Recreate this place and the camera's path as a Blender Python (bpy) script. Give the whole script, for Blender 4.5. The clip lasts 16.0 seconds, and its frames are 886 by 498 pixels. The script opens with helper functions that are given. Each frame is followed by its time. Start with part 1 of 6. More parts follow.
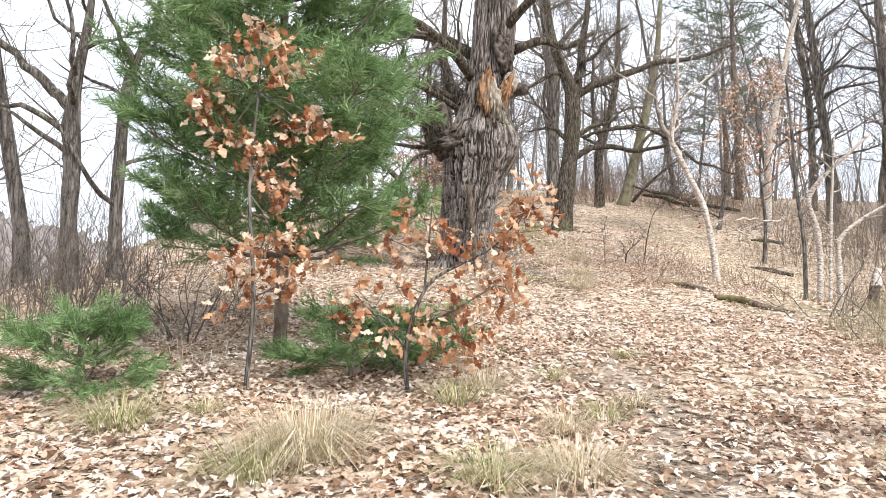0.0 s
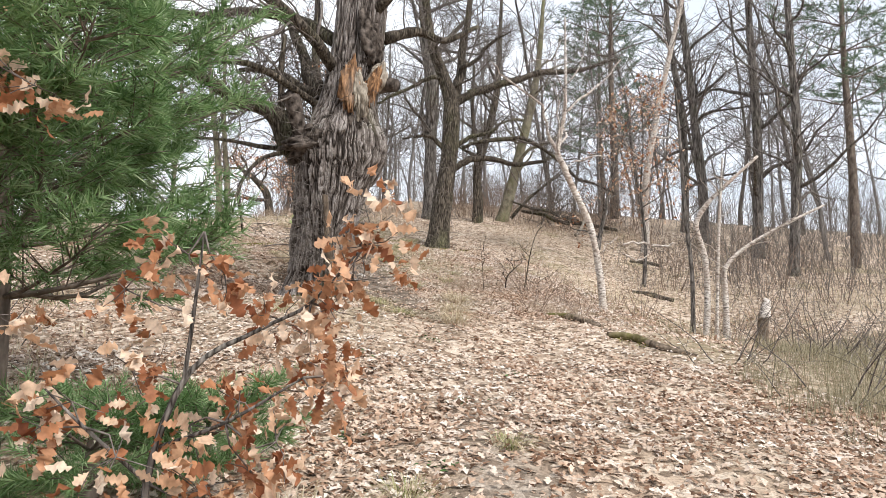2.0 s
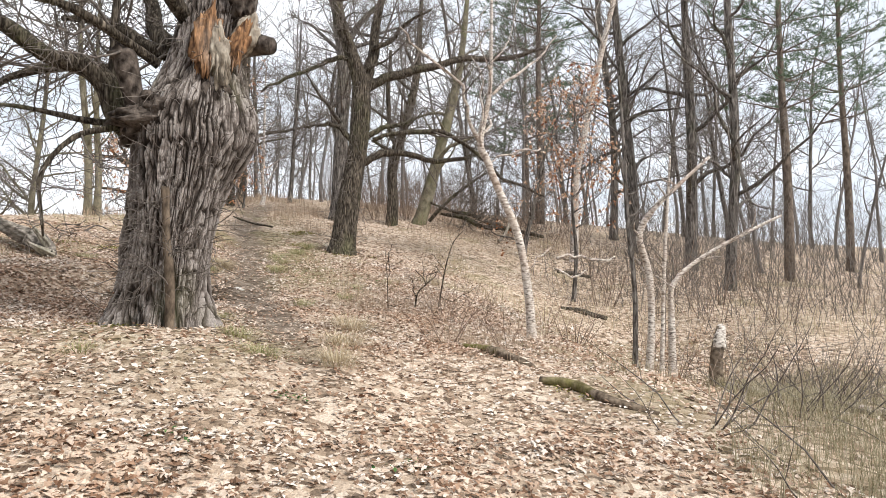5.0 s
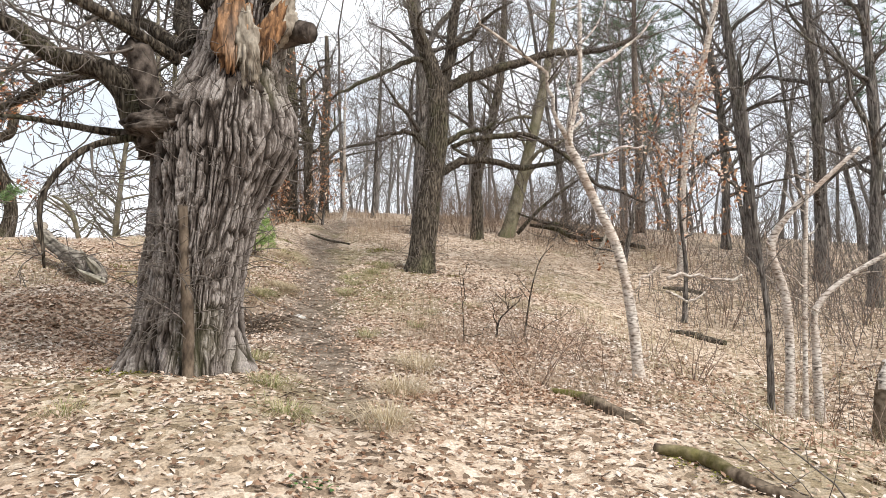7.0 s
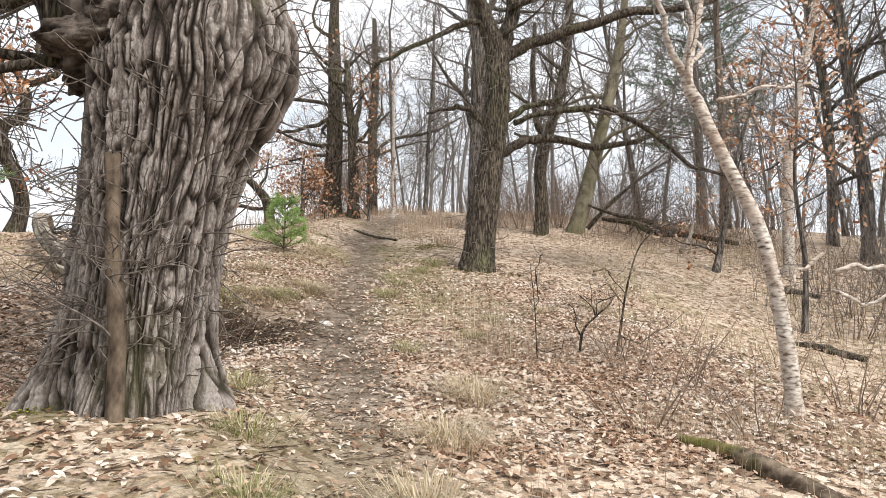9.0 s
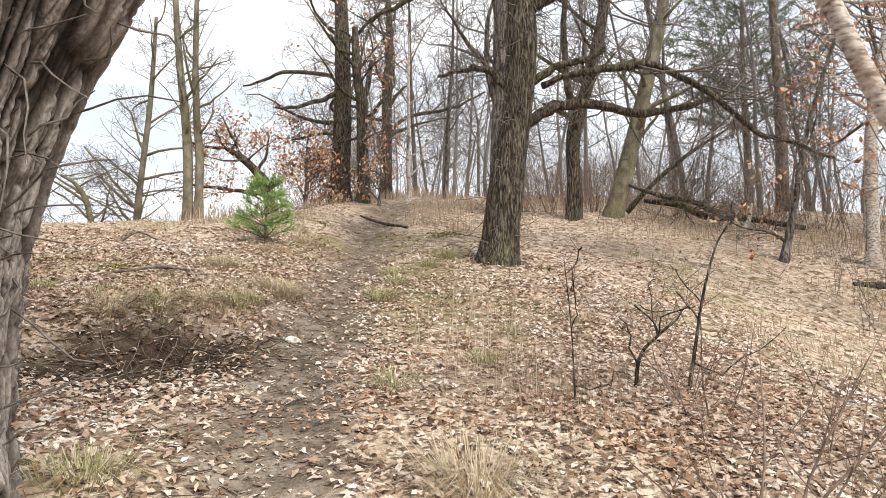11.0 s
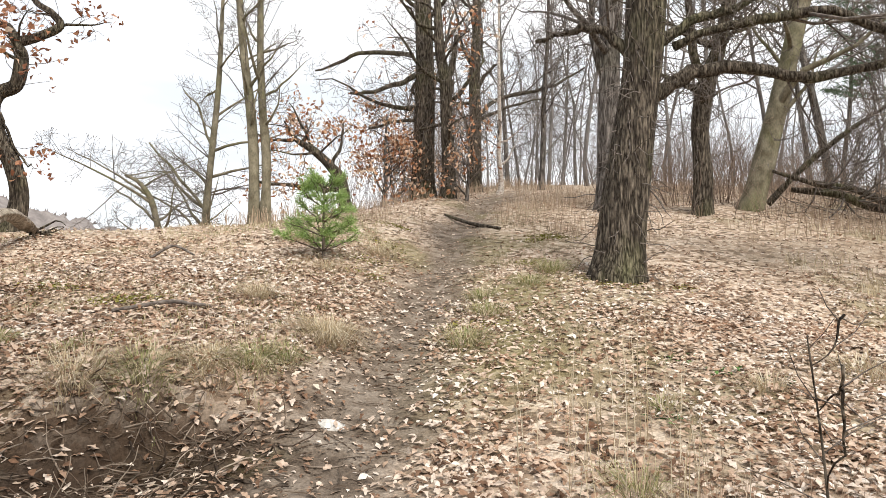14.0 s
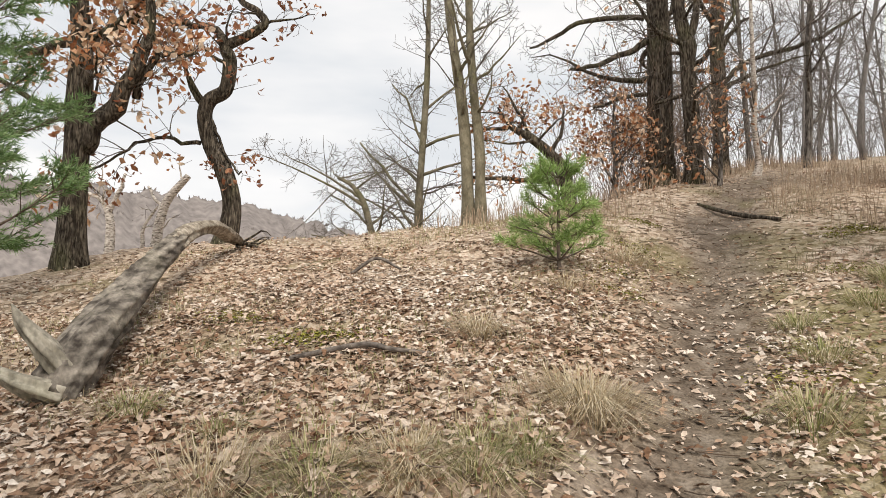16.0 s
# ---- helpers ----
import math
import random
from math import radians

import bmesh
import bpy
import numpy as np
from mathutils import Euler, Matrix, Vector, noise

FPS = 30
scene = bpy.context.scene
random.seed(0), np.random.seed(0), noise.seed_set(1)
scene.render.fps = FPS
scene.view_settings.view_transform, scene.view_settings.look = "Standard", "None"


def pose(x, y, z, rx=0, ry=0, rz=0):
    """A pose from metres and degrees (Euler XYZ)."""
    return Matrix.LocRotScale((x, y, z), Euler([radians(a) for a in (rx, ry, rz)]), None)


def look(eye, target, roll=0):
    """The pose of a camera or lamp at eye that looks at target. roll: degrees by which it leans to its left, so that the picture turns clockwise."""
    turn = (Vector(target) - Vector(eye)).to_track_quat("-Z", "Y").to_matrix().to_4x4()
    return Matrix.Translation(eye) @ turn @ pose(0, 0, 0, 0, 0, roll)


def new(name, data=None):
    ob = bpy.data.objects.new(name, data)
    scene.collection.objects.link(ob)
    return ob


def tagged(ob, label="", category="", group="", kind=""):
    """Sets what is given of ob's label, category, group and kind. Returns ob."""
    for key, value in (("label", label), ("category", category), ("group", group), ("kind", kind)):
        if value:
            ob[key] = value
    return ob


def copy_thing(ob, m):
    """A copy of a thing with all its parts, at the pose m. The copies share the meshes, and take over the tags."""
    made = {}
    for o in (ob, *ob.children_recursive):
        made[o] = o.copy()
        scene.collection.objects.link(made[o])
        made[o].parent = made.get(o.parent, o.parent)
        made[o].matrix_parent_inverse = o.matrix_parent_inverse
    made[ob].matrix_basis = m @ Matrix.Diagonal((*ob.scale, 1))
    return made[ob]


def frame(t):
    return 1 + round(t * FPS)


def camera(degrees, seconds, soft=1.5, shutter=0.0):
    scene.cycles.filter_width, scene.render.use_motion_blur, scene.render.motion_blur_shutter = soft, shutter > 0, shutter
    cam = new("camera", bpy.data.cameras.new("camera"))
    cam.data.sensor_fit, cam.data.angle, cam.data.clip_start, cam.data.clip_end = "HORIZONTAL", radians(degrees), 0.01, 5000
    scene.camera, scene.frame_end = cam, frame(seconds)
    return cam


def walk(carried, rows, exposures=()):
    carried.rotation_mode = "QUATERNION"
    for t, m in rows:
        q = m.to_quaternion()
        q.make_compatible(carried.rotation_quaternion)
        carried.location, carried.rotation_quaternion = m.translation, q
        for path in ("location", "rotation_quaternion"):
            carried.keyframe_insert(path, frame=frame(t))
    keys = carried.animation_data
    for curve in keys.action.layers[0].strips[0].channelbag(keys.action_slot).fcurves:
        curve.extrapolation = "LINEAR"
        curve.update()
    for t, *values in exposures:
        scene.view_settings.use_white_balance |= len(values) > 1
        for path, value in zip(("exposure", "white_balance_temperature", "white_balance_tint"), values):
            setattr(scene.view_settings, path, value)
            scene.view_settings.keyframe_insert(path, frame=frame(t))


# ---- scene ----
cam = camera(65.3, 16.0, soft=0.75)
METRES, EYE, TILT, LEAN, TURN = 15.5, 1.5, 5.0, 0.0, 0.0
ROWS = [
    (0.0, 0.0, 0.0, 0.0, 0.0, 0.0, -0.0),
    (0.5, 0.0231, 0.0343, 0.0086, -10.53, 0.22, -1.11),
    (1.0, 0.0273, 0.0665, 0.0078, -13.69, 0.52, -1.46),
    (1.5, 0.0211, 0.1019, 0.0149, -13.38, 0.5, -1.65),
    (2.0, 0.0268, 0.1294, 0.0142, -10.04, 0.91, -1.11),
    (2.5, 0.0377, 0.1573, 0.0183, -8.06, 0.4, -0.83),
    (3.0, 0.0428, 0.1892, 0.0241, -10.18, 0.19, -1.32),
    (3.5, 0.0566, 0.2121, 0.026, -14.77, 0.74, -1.73),
    (4.0, 0.0655, 0.2346, 0.0284, -15.58, 0.75, -1.76),
    (6.5, 0.1116, 0.3549, 0.0311, -17.65, 2.13, -2.16),
    (7.0, 0.121, 0.3815, 0.0388, -8.55, 1.86, -0.97),
    (7.5, 0.1255, 0.4108, 0.0348, -2.56, 1.83, -0.7),
    (8.0, 0.1301, 0.4481, 0.036, -2.89, 2.12, -0.78),
    (8.5, 0.1404, 0.4894, 0.039, -4.02, 2.44, -0.85),
    (9.0, 0.1377, 0.5344, 0.0305, -3.93, 2.21, -0.94),
    (11.5, 0.166, 0.7025, 0.0459, -1.21, 0.72, -0.5),
    (12.0, 0.1656, 0.7324, 0.0517, -1.42, 0.53, -0.67),
    (12.5, 0.1709, 0.7583, 0.0535, -2.05, 0.57, -0.71),
    (13.0, 0.1707, 0.7771, 0.0581, -0.05, 0.53, -0.4),
    (13.5, 0.1629, 0.8022, 0.0583, 4.89, 0.44, -0.1),
    (14.0, 0.1581, 0.8207, 0.0625, 6.11, -0.12, -0.01),
    (14.5, 0.1551, 0.8443, 0.0667, 9.49, -0.25, 0.42),
    (15.0, 0.1323, 0.8693, 0.0626, 17.83, -0.28, 1.08),
    (15.5, 0.1176, 0.9016, 0.063, 23.41, -0.38, 1.6),
    (16.0, 0.1086, 0.9421, 0.0722, 23.43, -0.47, 1.71),
]
walk(cam, [(t, pose(0, 0, EYE, TILT, LEAN, TURN) @ pose(METRES * x, METRES * y, METRES * z, 90 + pitch, roll, yaw)) for t, x, y, z, yaw, pitch, roll in ROWS],
     [(0, 0.62, 6050, 10), (1, 0.31, 6050, 10), (4, 0.2, 6150, 10), (9, 0.17, 6300, 10), (13, 0.2, 6400, 10), (15, 0.22, 6500, 10), (15.5, 0.07, 6600, 10), (16, -0.12, 6650, 10)])

# ---- world, sun, exposure ----
world = bpy.data.worlds.new("overcast_sky")
scene.world = world
world.use_nodes = True
wn, wl = world.node_tree.nodes, world.node_tree.links
sky = wn.new("ShaderNodeTexSky")
sky.sky_type, sky.sun_disc = "NISHITA", False
sky.sun_elevation, sky.sun_rotation = radians(48), radians(141)
cloud_map = wn.new("ShaderNodeMapping")
cloud_map.inputs["Scale"].default_value = (1.2, 1.2, 4.5)
cloud_noise = wn.new("ShaderNodeTexNoise")
cloud_noise.inputs["Scale"].default_value = 1.6
cloud_noise.inputs["Detail"].default_value = 5
cloud_ramp = wn.new("ShaderNodeValToRGB")
cloud_ramp.color_ramp.elements[0].position, cloud_ramp.color_ramp.elements[1].position = 0.40, 0.62
cloud_ramp.color_ramp.elements[0].color = (9.0, 9.4, 9.9, 1)
cloud_ramp.color_ramp.elements[1].color = (12.0, 11.9, 11.9, 1)
cloud_mix = wn.new("ShaderNodeMix")
cloud_mix.data_type = "RGBA"
cloud_mix.inputs["Factor"].default_value = 0.93
wcoord = wn.new("ShaderNodeTexCoord")
wl.new(wcoord.outputs["Generated"], cloud_map.inputs["Vector"])
wl.new(cloud_map.outputs[0], cloud_noise.inputs["Vector"])
wl.new(cloud_noise.outputs["Fac"], cloud_ramp.inputs["Fac"])
wl.new(sky.outputs[0], cloud_mix.inputs["A"])
wl.new(cloud_ramp.outputs[0], cloud_mix.inputs["B"])
wl.new(cloud_mix.outputs["Result"], wn["Background"].inputs["Color"])
wn["Background"].inputs["Strength"].default_value = 0.097

sun = new("sun", bpy.data.lights.new("sun", "SUN"))
sun.data.energy, sun.data.angle, sun.data.color = 3.9, radians(32), (1.0, 0.93, 0.83)
sun.matrix_world = look((0, 0, 0), (-0.42, 0.52, -0.74))


# ---- ground heights ----
KNOT_Y = [-400, -60, -20, 0, 3, 5, 8, 11.5, 14, 16, 18, 21.6, 23.6, 26, 29, 38, 46, 60, 90, 400]
KNOT_Z = [-6, -4, -1.6, 0.3, 0.62, 0.86, 1.2, 1.87, 2.25, 2.62, 3.08, 4.02, 4.62, 5.4, 6.25, 8.1, 9.5, 10.4, 10.8, 10.8]
PATH_Y = [-10, 0, 4, 9, 12, 15, 17, 19.6, 23.6, 27, 32, 45]
PATH_X = [0.4, 0.6, 1.3, 2.0, 1.95, 1.65, 1.42, 1.48, 1.42, 1.55, 2.6, 4.0]


def sig(v):
    return 1 / (1 + np.exp(-np.clip(v, -40, 40)))


def bump(x, y, cx, cy, sx, sy):
    return np.exp(-((x - cx) / sx) ** 2 - ((y - cy) / sy) ** 2)


def path_x(y):
    return (np.interp(y - 0.7, PATH_Y, PATH_X) + np.interp(y, PATH_Y, PATH_X) + np.interp(y + 0.7, PATH_Y, PATH_X)) / 3


def height(x, y):
    """Height of the ground at x, y (numbers or arrays)."""
    x, y = np.asarray(x, float), np.asarray(y, float)
    z = sum(np.interp(y + d, KNOT_Y, KNOT_Z) for d in (-1, -0.5, 0, 0.5, 1)) / 5
    edge = 16.3 + 0.75 * sig((x - 0.3) / 0.22) - 1.6 * sig((-1.7 - x) / 0.35)
    z = z + 0.42 * sig((0.75 - x) / 0.24) * sig((y - edge) / (0.11 + 0.5 * sig((-1.7 - x) / 0.35))) * sig((27 - y) / 2)
    z = z + 0.12 * sig((0.3 - x) / 0.8) * sig((y - 9) / 0.7) * sig((15 - y) / 0.6)
    z = z - 0.75 * bump(x, y, 8.6, 14.8, 2.3, 4.0) - 0.55 * bump(x, y, 10.5, 19.5, 3.5, 3.5)
    z = z - 0.03 * np.maximum(x - 6, 0) * sig((60 - x) / 20) - 0.02 * np.maximum(x - 12, 0) * sig((60 - x) / 20)
    far_left = np.maximum(-7.4 - 0.10 * (y - 20) - x, 0)
    z = z - 13 * (1 - np.exp(-(far_left / 16) ** 1.2))
    z = z - 0.13 * sig((x - 2.4) / 0.3) * sig((y - 6.5) / 0.7) * sig((14.6 - y) / 0.7) + 0.16 * bump(x, y, 0.6, 11.6, 1.3, 2.0)
    crest = 0.5 * np.log1p(np.exp(np.clip((y - 23.3) / 0.5, -30, 60)))
    z = z - (0.16 + 0.05 * np.clip(-x - 2, 0, 4)) * np.minimum(crest, 60) * sig((-0.8 - x) / 0.5)
    groove = sig((y - 8) / 1.5) * sig((30 - y) / 3)
    z = z - 0.07 * groove * np.exp(-((x - path_x(y)) / 0.38) ** 2)
    z = z - 0.17 * bump(x, y, 0.35, 16.2, 0.75, 0.45)
    return z


# ---- noise and mesh helpers ----
def vnoise(p, seed=0):
    """Smooth value noise in about -1..1 at the points p (n x 3)."""
    p = np.asarray(p, float)
    i = np.floor(p).astype(np.int64)
    f = p - i
    f = f * f * (3 - 2 * f)
    out = 0
    for dx in (0, 1):
        for dy in (0, 1):
            for dz in (0, 1):
                h = (i[:, 0] + dx) * 374761393 + (i[:, 1] + dy) * 668265263 + (i[:, 2] + dz) * 2147483647 + seed * 974711
                h = (h ^ (h >> 13)) * 1274126177
                h = ((h ^ (h >> 16)) & 0xFFFF) / 32767.5 - 1
                w = (f[:, 0] if dx else 1 - f[:, 0]) * (f[:, 1] if dy else 1 - f[:, 1]) * (f[:, 2] if dz else 1 - f[:, 2])
                out = out + w * h
    return out


def unit(v):
    v = np.asarray(v, float)
    return v / (np.linalg.norm(v) + 1e-9)


class Geo:
    """Collects quads and triangles, then links them as one mesh object."""

    def __init__(self):
        self.v, self.q, self.t, self.n = [], [], [], 0

    def add(self, v, q=(), t=()):
        v = np.asarray(v, float).reshape(-1, 3)
        self.v.append(v)
        if len(q):
            self.q.append(np.asarray(q, np.int64).reshape(-1, 4) + self.n)
        if len(t):
            self.t.append(np.asarray(t, np.int64).reshape(-1, 3) + self.n)
        self.n += len(v)

    def tube(self, pts, rad, sides=6, rough=0.0, seed=0):
        pts, rad = np.asarray(pts, float), np.asarray(rad, float)
        n = len(pts)
        tan = np.gradient(pts, axis=0)
        tan /= np.linalg.norm(tan, axis=1)[:, None] + 1e-9
        mean = unit(pts[-1] - pts[0])
        ref = np.eye(3)[int(np.argmin(np.abs(mean)))]
        u = np.cross(tan, ref)
        u /= np.linalg.norm(u, axis=1)[:, None] + 1e-9
        w = np.cross(tan, u)
        a = np.arange(sides) * 2 * np.pi / sides
        ring = u[:, None, :] * np.cos(a)[None, :, None] + w[:, None, :] * np.sin(a)[None, :, None]
        r = np.repeat(rad[:, None], sides, 1)
        v = pts[:, None, :] + ring * r[:, :, None]
        if rough:
            k = vnoise((v * np.array([1, 1, 0.6]) / np.maximum(rad.max(), 0.02) * 0.55).reshape(-1, 3), seed).reshape(n, sides)
            v = pts[:, None, :] + ring * (r * (1 + rough * k))[:, :, None]
        i = np.arange(n - 1)[:, None] * sides
        j = np.arange(sides)[None, :]
        k = (j + 1) % sides
        q = np.stack([i + j, i + k, i + sides + k, i + sides + j], -1).reshape(-1, 4)
        caps = []
        if sides > 3:
            top = (n - 1) * sides
            caps = [(top, top + m, top + m + 1) for m in range(1, sides - 1)] + [(0, m + 1, m) for m in range(1, sides - 1)]
        self.add(v.reshape(-1, 3), q, caps)

    def link(self, name, mat, parent=None, label="", smooth=True, at=None):
        v = np.concatenate(self.v) if self.v else np.zeros((0, 3))
        me = bpy.data.meshes.new(name)
        q = np.concatenate(self.q) if self.q else np.zeros((0, 4), np.int64)
        t = np.concatenate(self.t) if self.t else np.zeros((0, 3), np.int64)
        me.vertices.add(len(v))
        me.vertices.foreach_set("co", v.astype(np.float32).ravel())
        me.loops.add(q.size + t.size)
        me.loops.foreach_set("vertex_index", np.concatenate([q.ravel(), t.ravel()]).astype(np.int32))
        me.polygons.add(len(q) + len(t))
        start = np.concatenate([np.arange(len(q)) * 4, q.size + np.arange(len(t)) * 3])
        me.polygons.foreach_set("loop_start", start.astype(np.int32))
        me.polygons.foreach_set("use_smooth", np.full(len(q) + len(t), smooth))
        me.update(calc_edges=True)
        me.materials.append(mat)
        ob = new(name, me)
        if parent:
            ob.parent = parent
        if at is not None:
            ob.location = at
        if label:
            ob["label"] = label
        return ob


def empty(name, at, label, category, group="", kind=""):
    ob = new(name)
    ob.location = at
    ob.empty_display_size = 0.2
    return tagged(ob, label, category, group, kind)


def on_ground(x, y, sink=0.0):
    return np.array([x, y, float(height(x, y)) - sink])


# ---- materials ----
def material(name):
    m = bpy.data.materials.new(name)
    m.use_nodes = True
    n = m.node_tree.nodes
    return m, n, m.node_tree.links, n["Principled BSDF"]


def ramp(n, stops):
    r = n.new("ShaderNodeValToRGB")
    e = r.color_ramp.elements
    while len(e) < len(stops):
        e.new(0.5)
    for k, (p, c) in zip(e, stops):
        k.position, k.color = p, (*c, 1)
    return r


def tex(n, l, kind, scale, stretch=(1, 1, 1), detail=4, source="Object"):
    co, mp = n.new("ShaderNodeTexCoord"), n.new("ShaderNodeMapping")
    mp.inputs["Scale"].default_value = stretch
    t = n.new("ShaderNodeTex" + kind)
    t.inputs["Scale"].default_value = scale
    if kind == "Noise":
        t.inputs["Detail"].default_value = detail
    l.new(co.outputs[source], mp.inputs["Vector"])
    l.new(mp.outputs[0], t.inputs["Vector"])
    return t


def blend(n, l, fac, a, b, mode="MIX"):
    m = n.new("ShaderNodeMix")
    m.data_type, m.blend_type = "RGBA", mode
    for key, val in (("Factor", fac), ("A", a), ("B", b)):
        if isinstance(val, (int, float)):
            m.inputs[key].default_value = val
        elif isinstance(val, tuple):
            m.inputs[key].default_value = (*val, 1)
        else:
            l.new(val, m.inputs[key])
    return m.outputs["Result"]


def bumped(n, l, shader, heights, strength=0.5, distance=0.02):
    b = n.new("ShaderNodeBump")
    b.inputs["Strength"].default_value, b.inputs["Distance"].default_value = strength, distance
    l.new(heights, b.inputs["Height"])
    l.new(b.outputs[0], shader.inputs["Normal"])


def bark(name, dark, light, moss=(0.13, 0.14, 0.06), moss_amount=0.25, scale=9.0, stretch=(1, 1, 0.22), depth=0.02, furrow=0.0):
    m, n, l, p = material(name)
    a = tex(n, l, "Noise", scale, stretch, 5)
    b = tex(n, l, "Noise", 1.3, (1, 1, 0.6), 3)
    c = tex(n, l, "Noise", 40, (1, 1, 0.5), 3)
    col = ramp(n, [(0.36, dark), (0.52, tuple((x + y) / 2 for x, y in zip(dark, light))), (0.68, light)])
    l.new(a.outputs["Fac"], col.inputs["Fac"])
    mr = ramp(n, [(0.52, (0, 0, 0)), (0.72, (moss_amount,) * 3)])
    l.new(b.outputs["Fac"], mr.inputs["Fac"])
    o = blend(n, l, mr.outputs[0], col.outputs[0], moss)
    fine = ramp(n, [(0.3, (0.75, 0.75, 0.75)), (0.7, (1.2, 1.2, 1.2))])
    l.new(c.outputs["Fac"], fine.inputs["Fac"])
    o = blend(n, l, 1.0, o, fine.outputs[0], "MULTIPLY")
    rise = a.outputs["Fac"]
    if furrow:
        crack = tex(n, l, "Noise", furrow, (1, 1, 0.13), 2)
        crack.inputs["Distortion"].default_value = 0.6
        low, wide = n.new("ShaderNodeMath"), n.new("ShaderNodeMath")
        low.operation, low.inputs[1].default_value = "SUBTRACT", 0.5
        wide.operation = "ABSOLUTE"
        l.new(crack.outputs["Fac"], low.inputs[0])
        l.new(low.outputs[0], wide.inputs[0])
        plates = ramp(n, [(0.0, (0.32, 0.3, 0.29)), (0.055, (0.85, 0.85, 0.85)), (0.16, (1.3, 1.3, 1.3))])
        l.new(wide.outputs[0], plates.inputs["Fac"])
        o = blend(n, l, 1.0, o, plates.outputs[0], "MULTIPLY")
        rise = plates.outputs[0]
    l.new(o, p.inputs["Base Color"])
    p.inputs["Roughness"].default_value = 0.95
    p.inputs["Specular IOR Level"].default_value = 0.15
    bumped(n, l, p, rise, 0.8, depth)
    return m


def per_piece(name, stops, rough=0.8, noise_scale=30.0, translucent=0.0, patches=None, patch_scale=0.9):
    """A material whose colour changes from piece to piece."""
    m, n, l, p = material(name)
    src = n.new("ShaderNodeNewGeometry").outputs["Random Per Island"]
    r = ramp(n, stops)
    l.new(src, r.inputs["Fac"])
    t = tex(n, l, "Noise", noise_scale, (1, 1, 1), 3)
    v = ramp(n, [(0.3, (0.72, 0.72, 0.72)), (0.7, (1.18, 1.18, 1.18))])
    l.new(t.outputs["Fac"], v.inputs["Fac"])
    o = blend(n, l, 1.0, r.outputs[0], v.outputs[0], "MULTIPLY")
    if patches:
        wide = tex(n, l, "Noise", patch_scale, (1, 1, 1), 4)
        w = ramp(n, [(0.38, patches), (0.62, (1.0, 1.0, 1.0))])
        l.new(wide.outputs["Fac"], w.inputs["Fac"])
        o = blend(n, l, 1.0, o, w.outputs[0], "MULTIPLY")
    l.new(o, p.inputs["Base Color"])
    p.inputs["Roughness"].default_value = rough
    p.inputs["Specular IOR Level"].default_value = 0.25
    if translucent:
        tr, mix = n.new("ShaderNodeBsdfTranslucent"), n.new("ShaderNodeMixShader")
        l.new(o, tr.inputs["Color"])
        mix.inputs[0].default_value = translucent
        l.new(p.outputs[0], mix.inputs[1])
        l.new(tr.outputs[0], mix.inputs[2])
        l.new(mix.outputs[0], n["Material Output"].inputs["Surface"])
    return m


def old_bark():
    """Bark coloured by the ridge attribute: near-black in its furrows, paler on its plates."""
    m, n, l, p = material("old_oak_bark")
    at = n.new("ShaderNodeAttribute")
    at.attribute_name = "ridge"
    a, b, c = tex(n, l, "Noise", 7, (1, 1, 0.5), 4), tex(n, l, "Noise", 70, (1, 1, 0.6), 4), tex(n, l, "Noise", 1.2, (1, 1, 0.7), 3)
    mixed = n.new("ShaderNodeMath")
    mixed.operation, mixed.inputs[2].default_value = "MULTIPLY_ADD", -0.12
    l.new(a.outputs["Fac"], mixed.inputs[0])
    mixed.inputs[1].default_value = 0.5
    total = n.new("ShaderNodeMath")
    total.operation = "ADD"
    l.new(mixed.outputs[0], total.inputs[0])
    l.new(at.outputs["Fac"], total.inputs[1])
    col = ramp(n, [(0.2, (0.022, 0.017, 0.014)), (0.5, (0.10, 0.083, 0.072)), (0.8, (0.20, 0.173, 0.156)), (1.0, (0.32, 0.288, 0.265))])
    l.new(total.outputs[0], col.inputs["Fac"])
    v = ramp(n, [(0.3, (0.65, 0.65, 0.65)), (0.7, (1.3, 1.3, 1.3))])
    l.new(b.outputs["Fac"], v.inputs["Fac"])
    o = blend(n, l, 1.0, col.outputs[0], v.outputs[0], "MULTIPLY")
    mo = ramp(n, [(0.55, (0, 0, 0)), (0.72, (0.4, 0.4, 0.4))])
    l.new(c.outputs["Fac"], mo.inputs["Fac"])
    o = blend(n, l, mo.outputs[0], o, (0.17, 0.17, 0.085))
    l.new(o, p.inputs["Base Color"])
    p.inputs["Roughness"].default_value = 0.95
    p.inputs["Specular IOR Level"].default_value = 0.15
    bumped(n, l, p, b.outputs["Fac"], 0.8, 0.012)
    return m


M_OAKTRUNK = old_bark()
M_BARK = bark("oak_bark", (0.04, 0.032, 0.025), (0.175, 0.148, 0.115), moss_amount=0.5, scale=30, stretch=(1, 1, 0.28), depth=0.025, furrow=22)
M_BARK2 = bark("grey_bark", (0.085, 0.075, 0.067), (0.25, 0.225, 0.202), moss_amount=0.3, scale=14, furrow=18)
M_PALE = bark("smooth_green_grey_bark", (0.12, 0.105, 0.07), (0.26, 0.235, 0.17), moss=(0.16, 0.17, 0.07), moss_amount=0.7, scale=6, stretch=(1, 1, 0.6), depth=0.006)
M_TWIG = bark("twig_bark", (0.088, 0.075, 0.066), (0.235, 0.204, 0.18), moss_amount=0.1, scale=20, stretch=(1, 1, 1), depth=0.004)
